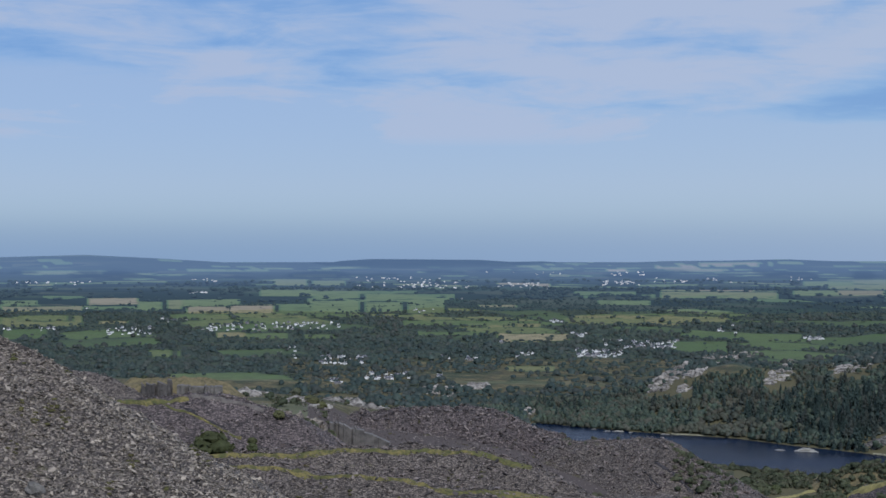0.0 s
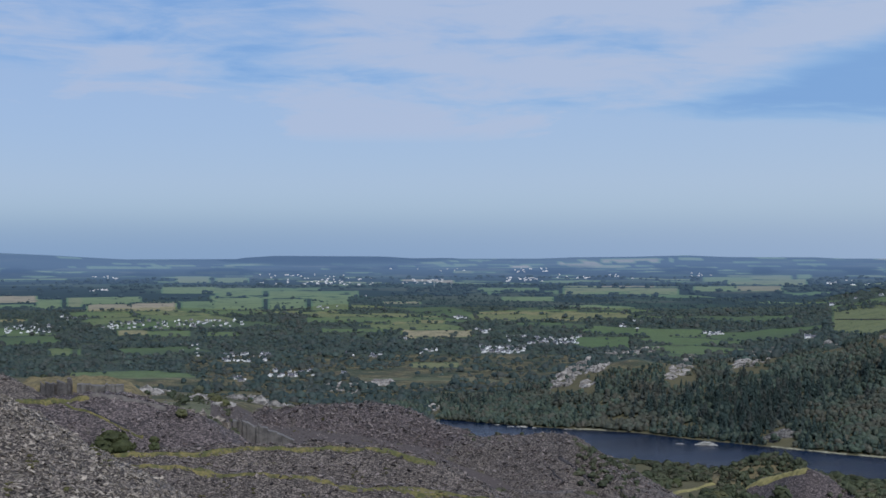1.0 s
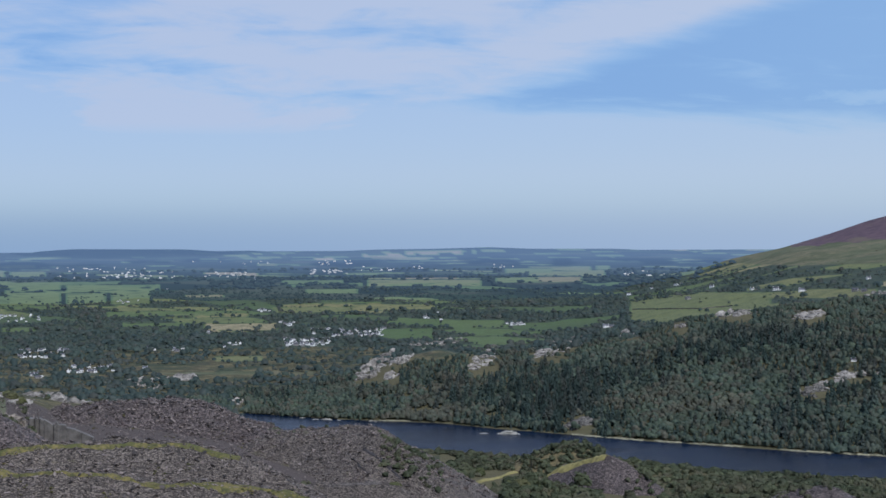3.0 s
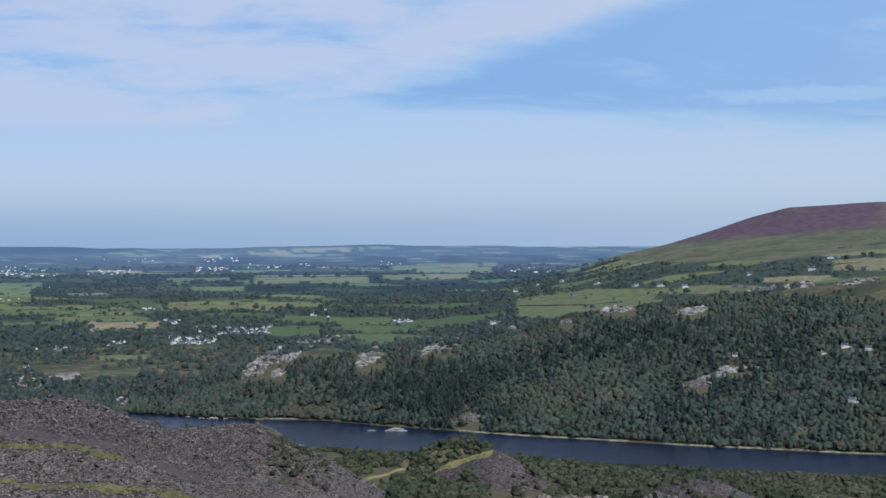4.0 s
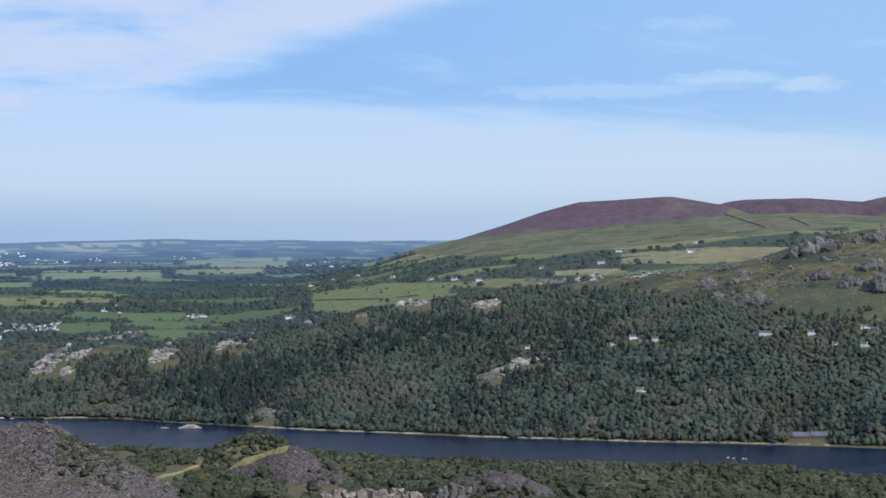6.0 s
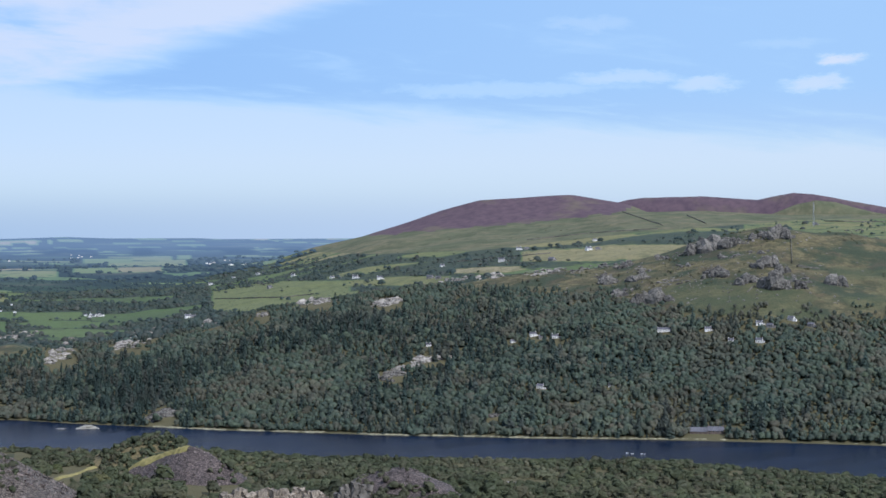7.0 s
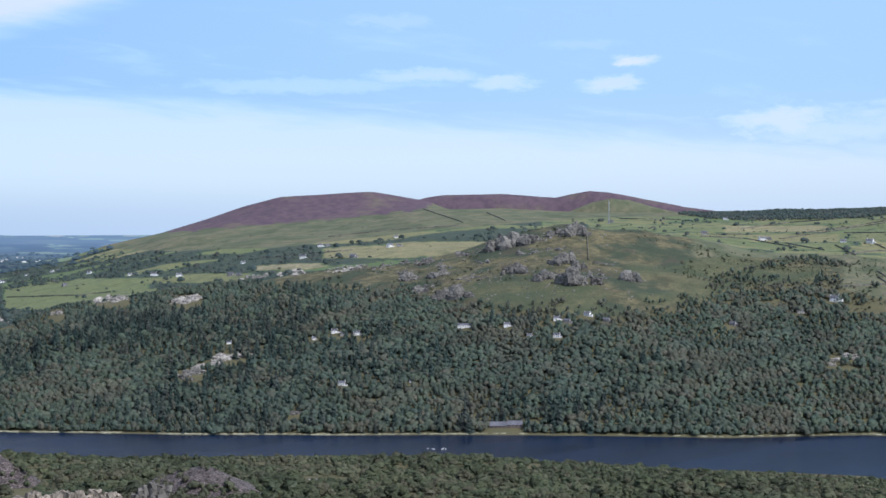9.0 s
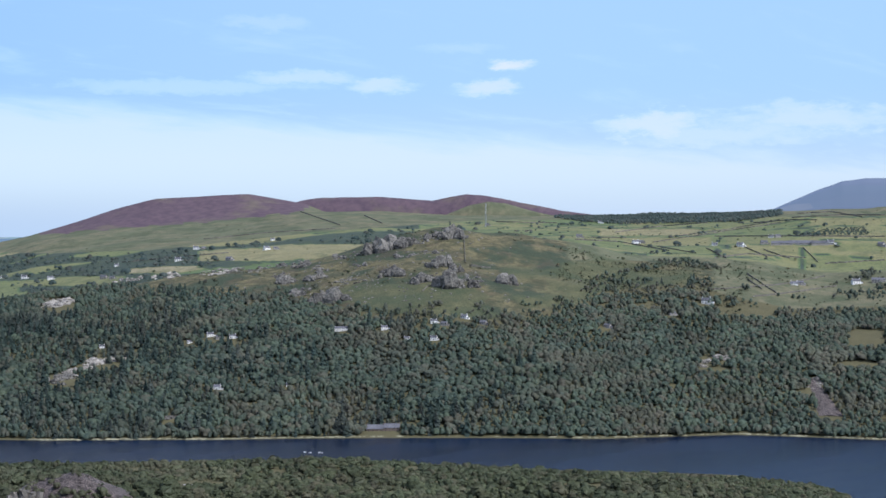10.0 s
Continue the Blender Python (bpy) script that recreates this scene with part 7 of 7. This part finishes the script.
def make_houses():
    rng = random.Random(12)
    for i, (a, e) in enumerate(COTTAGES_WOOD):
        model = TERRACE if i == 0 else STONE_HOUSE if i in (3, 9, 14, 15, 16) else WHITE_COTTAGE if i in (5, 7, 11, 13) else WHITE_HOUSE
        stand(model, a, e - 0.04, rng.uniform(-28, 28), 0.76)
    for i, (a, e) in enumerate(FARMS_SLOPE + FARMS_UPLAND):
        model = (WHITE_HOUSE, STONE_HOUSE, WHITE_COTTAGE, WHITE_HOUSE)[i % 4]
        stand(model, a, e - 0.02, rng.uniform(-40, 40), 1.15)
        if i % 3 == 0:
            stand(STONE_HOUSE, a + rng.uniform(0.2, 0.35), e + rng.uniform(-0.03, 0.02), rng.uniform(-40, 90), 0.9)
    for a0, a1, e0, e1, n in VILLAGE_WEST + VILLAGE_NORTH + HAMLETS:
        for j in range(int(n)):
            a, e = rng.uniform(a0, a1), rng.uniform(e0, e1)
            model = VILLAGE_WHITE if rng.random() < 0.8 else VILLAGE_STONE
            stand(model, a, e - 0.03, rng.choice((0, 0, 12, -15, 90, 40, -35)) + rng.uniform(-10, 10), 0.64 * rng.uniform(0.75, 1.3))
    # the towns past seven kilometres: gabled blocks
    vs, fs = [], []
    near_villages = [(a0, a1, e0, e1, n * 0.6) for a0, a1, e0, e1, n in VILLAGE_WEST + VILLAGE_NORTH + HAMLETS]
    for a0, a1, e0, e1, n in TOWNS + near_villages:
        for j in range(int(n)):
            a, e = rng.uniform(a0, a1), rng.uniform(e0, e1)
            r = meet(a, e - 0.03, 2500)
            k = shrink(r) * rng.uniform(0.4, 0.75) * (1.0 if r > 4200 else 0.5)
            p = spot(a, r)
            x, y, z = rng.uniform(6, 14) * k, 5 * k, rng.uniform(5, 7) * k
            b = len(vs)
            turn = Matrix.Rotation(radians(-a + rng.uniform(-40, 40)), 3, "Z")
            for s in (-1, 1):
                for yy, zz in ((-y, -3 * k), (y, -3 * k), (y, z), (0, z + 3.5 * k), (-y, z)):
                    vs.append(p + turn @ Vector((s * x, yy, zz)))
            for i in range(5):
                fs.append((b + i, b + (i + 1) % 5, b + 5 + (i + 1) % 5, b + 5 + i))
            fs += [(b, b + 4, b + 2, b + 1), (b + 4, b + 3, b + 2, b + 2), (b + 5, b + 6, b + 7, b + 9), (b + 9, b + 7, b + 8, b + 8)]
    fs = [f for f in fs if len(set(f)) == 4]
    town = mesh_ob("town_houses", np.array(vs), np.array(fs), M_TOWN)
    tagged(town, "pale houses of distant towns across the plain", "houses", kind="stuff")


make_houses()


def make_sheds():
    """The two long boat sheds on the far shore."""
    for a, long, tall in ((36.42, 19, 4.0), (37.05, 17, 5.2)):
        s = house_model(M_BOARD, long, 9, tall, 4, "long brown boarded lakeside shed with a grey roof", "sheds on the far shore")
        s.name = "lakeside_shed"
        r = -EYE / float(tan_el(far_shore(a))) + 15
        s.matrix_basis = Matrix.Translation((math.sin(radians(a)) * r, math.cos(radians(a)) * r, 3.0)) @ Matrix.Rotation(radians(-a), 4, "Z")
        tagged(s, category="shed")


M_BOARD = simple("brown boards", (0.10, 0.075, 0.065), (0.19, 0.15, 0.13), 0.8, 0.8, 0.3, 0.1)
make_sheds()


def make_farmyard():
    """The long grey sheds of the upland farm."""
    for k, (a, e, long) in enumerate(((51.65, -0.74, 44), (52.35, -0.73, 48), (53.1, -0.73, 46))):
        s = house_model(M_STONE, long, 16, 3.6, 6, "long low grey farm shed in the upland yard", "sheds of the upland farm")
        s.name = "farm_shed"
        r = meet(a, e - 0.05, 1560)
        s.matrix_basis = Matrix.Translation(spot(a, r)) @ Matrix.Rotation(radians(-a + 4 * k), 4, "Z") @ Matrix.Diagonal((shrink(r) * 0.9, shrink(r) * 0.9, shrink(r) * 0.7, 1))
        tagged(s, category="shed")


make_farmyard()

# ---- walls, mast, pylons, boats ----
def field_wall(line, tall=2.2, start=1560.0, label="dry stone wall between upland pastures"):
    """A dry stone wall through (azimuth, elevation) points of the ground."""
    pts = []
    for (a0, e0), (a1, e1) in zip(line, line[1:]):
        n = max(3, int(math.hypot(a1 - a0, e1 - e0) / 0.08))
        for k in range(n):
            a, e = a0 + (a1 - a0) * k / n, e0 + (e1 - e0) * k / n
            pts.append(spot(a, meet(a, e, start)))
    w = thing("field_wall", pts[0], label, "wall", "walls of the uplands")
    rng = random.Random(int(abs(line[0][0]) * 100))
    vs, fs = [], []
    for i, p in enumerate(pts):
        q = pts[min(i + 1, len(pts) - 1)] - pts[max(i - 1, 0)]
        side = Vector((-q.y, q.x, 0)).normalized() * 0.45
        t = tall * rng.uniform(0.8, 1.15)
        for s, z in ((-1, -0.6), (-0.6, t), (0.6, t * 0.96), (1, -0.6)):
            v = p + side * s - pts[0]
            vs.append((v.x, v.y, v.z + z))
        if i:
            b = 4 * i
            fs += [(b - 4, b - 3, b + 1, b), (b - 3, b - 2, b + 2, b + 1), (b - 2, b - 1, b + 3, b + 2)]
    part_ob = mesh_ob("stonework", np.array(vs), np.array(fs), M_WALL, w)
    return w


WALLS = [
    [(39.8, -0.41), (39.82, -1.0), (39.85, -1.6)], [(40.0, -1.62), (40.9, -1.72)], [(38.2, -2.6), (38.55, -2.3)], [(44.0, -0.62), (45.6, -0.7), (47.6, -1.05)],
    [(47.6, -0.52), (49.6, -0.25), (51.6, 0.1)], [(49.2, -1.3), (50.4, -1.15), (52.6, -1.3)], [(50.2, -0.85), (51.2, -1.3)], [(51.0, -1.0), (52.0, -1.35)],
    [(49.2, -0.5), (52.0, -0.48), (55.4, -0.5)], [(49.0, -2.5), (51.5, -2.3), (53.3, -1.95)], [(50.4, -2.1), (51.0, -2.5)], [(52.4, -0.9), (53.0, -1.5)],
    [(45.5, -0.35), (47.2, -0.12), (49.0, 0.02)], [(52.0, 0.2), (53.8, 0.3), (55.4, 0.28)],
    [(46.95, -0.72), (49.0, -0.4), (51.7, 0.03)], [(48.9, -0.95), (49.7, -1.35)], [(47.2, -0.9), (48.6, -1.15)], [(50.4, -1.9), (51.0, -2.3), (51.6, -2.7)], [(50.6, -2.75), (52.2, -2.55), (53.7, -2.3)],
    [(52.2, 0.35), (53.4, 0.42), (54.6, 0.2)], [(50.6, 0.0), (52.0, 0.12), (53.0, 0.1)], [(53.2, -1.5), (55.4, -1.35)], [(44.6, -0.55), (46.0, -0.55)],
]
for row in WALLS:
    field_wall(row)
for row in ([(33.6, 0.44), (34.6, 0.1), (35.2, -0.1)], [(36.0, 0.3), (36.8, -0.05)], [(30.0, -0.6), (32.4, -0.35), (35.0, -0.2)], [(27.0, -1.45), (29.6, -1.22), (31.0, -1.1)], [(18.2, -2.75), (20.8, -2.72), (22.0, -2.6)], [(41.0, 0.05), (43.4, 0.0)]):
    field_wall(row, 2.2, label="dry stone wall across the open hill pasture")


def rod(bm, p, q, rad):
    p, q = Vector(p), Vector(q)
    d = q - p
    bmesh.ops.create_cone(bm, cap_ends=True, segments=5, radius1=rad, radius2=rad, depth=d.length, matrix=Matrix.Translation((p + q) / 2) @ d.to_track_quat("Z", "Y").to_matrix().to_4x4())


def lattice(name, place, tall, wide, tip, steps, thick, arms, label, category, group=""):
    """A lattice tower of four legs, braces and cross arms."""
    t = thing(name, place, label, category, group)
    corner = lambda f, k: Vector(((wide + (tip - wide) * f) * (1, 1, -1, -1)[k % 4] / 2, (wide + (tip - wide) * f) * (1, -1, -1, 1)[k % 4] / 2, tall * f))
    for k in range(4):
        bm = bmesh.new()
        rod(bm, corner(0, k), corner(1, k), thick)
        part("leg", bm, M_STEEL, t)
    for j in range(steps):
        bm = bmesh.new()
        f0, f1 = j / steps, (j + 1) / steps
        for k in range(4):
            rod(bm, corner(f0, k), corner(f1, k + 1), thick * 0.6)
            rod(bm, corner(f1, k), corner(f0, k + 1), thick * 0.6)
        part("brace", bm, M_STEEL, t)
    for f, w in arms:
        bm = bmesh.new()
        rod(bm, (-w, 0, tall * f), (w, 0, tall * f), thick * 1.2)
        rod(bm, (-w, 0, tall * f), (0, 0, tall * (f + 0.06)), thick * 0.8)
        rod(bm, (w, 0, tall * f), (0, 0, tall * (f + 0.06)), thick * 0.8)
        part("cross_arm", bm, M_STEEL, t)
    return t


mast_r = meet(40.62, -0.14, 1560)
mast = lattice("radio_mast", spot(40.62, mast_r, -0.5), math.radians(0.92) * mast_r, 3.2, 1.2, 10, 0.16, ((0.78, 1.6), (0.9, 1.4)), "slim grey lattice radio mast on the hill", "mast")
for k, f in enumerate((0.62, 0.72, 0.84)):
    bm = bmesh.new()
    bmesh.ops.create_cone(bm, cap_ends=True, segments=12, radius1=0.9, radius2=0.7, depth=0.5, matrix=Matrix.Translation((0, -1.2, math.radians(0.92) * mast_r * f)) @ Matrix.Rotation(1.57, 4, "X"))
    part("dish_aerial", bm, M_WHITE, mast)
for a, e in ((3.3, -1.66), (3.95, -1.66)):
    r = meet(a, e, 2500)
    lattice("pylon", spot(a, r), math.radians(0.36) * r, 4.0, 0.8, 6, 0.22, ((0.7, 4.0), (0.82, 3.2), (0.93, 2.4)), "grey lattice power pylon in the plain", "pylon", "pylons of the plain")


def make_boats():
    for a, e, turn in ((33.75, -8.60, 20), (33.95, -8.62, -15), (34.3, -8.62, 5), (34.42, -8.63, 40)):
        r = -EYE / float(tan_el(e))
        b = thing("rowing_boat", (math.sin(radians(a)) * r, math.cos(radians(a)) * r, 0.05), "small white open boat moored on the lake", "boat", "boats on the lake", turn)
        b.scale = (0.75, 0.75, 0.75)
        bm = bmesh.new()
        n = 9
        rings = []
        for i in range(n):
            f = i / (n - 1)
            w = 0.85 * math.sin(math.pi * min(1, 0.12 + f * 0.7)) * (1 - max(0, f - 0.55) / 0.46)
            x = -2.2 + 4.4 * f
            rings.append([bm.verts.new((x, -w, 0.55 + 0.25 * f * f)), bm.verts.new((x, -w * 0.7, 0.0)), bm.verts.new((x, 0, -0.2)), bm.verts.new((x, w * 0.7, 0.0)), bm.verts.new((x, w, 0.55 + 0.25 * f * f))])
        for p, q in zip(rings, rings[1:]):
            for k in range(4):
                bm.faces.new((p[k], q[k], q[k + 1], p[k + 1]))
        bm.faces.new(rings[0])
        hull = part("hull", bm, M_WHITE, b)
        so = hull.modifiers.new("thickness", "SOLIDIFY")
        so.thickness = 0.06
        for x in (-1.2, 0.1, 1.1):
            bm = bmesh.new()
            bmesh.ops.create_cube(bm, size=1.0, matrix=Matrix.Translation((x, 0, 0.35)) @ Matrix.Diagonal((0.3, 1.3, 0.06, 1)))
            part("thwart", bm, M_BOARD, b)


make_boats()


def make_scar():
    """A fan of slate waste that has slid through the eastern wood towards the lake."""
    n = 24
    t = np.linspace(0, 1, n)
    a = np.interp(t, [0, 1], [52.75, 53.45])
    e = np.interp(t, [0, 1], [-5.75, -7.1])
    pts = []
    for aa, ee, tt in zip(a, e, t):
        for s in np.linspace(-1, 1, 9):
            b = aa + s * (0.14 + 0.32 * tt)
            r = meet(b, ee, 1560)
            p = spot(b, r, 1.2 * (1 - abs(s)) - 0.2 + 0.5 * random.Random(int(b * 999)).random())
            pts.append(p)
    ob = mesh_ob("spoil_heap", np.array(pts), ring_faces(n, 9)[:, ::-1], M_PURPLE)
    tagged(ob, "purple-grey slate scree sliding through the wood", "spoil heap", "slate tips of the quarry")


make_scar()
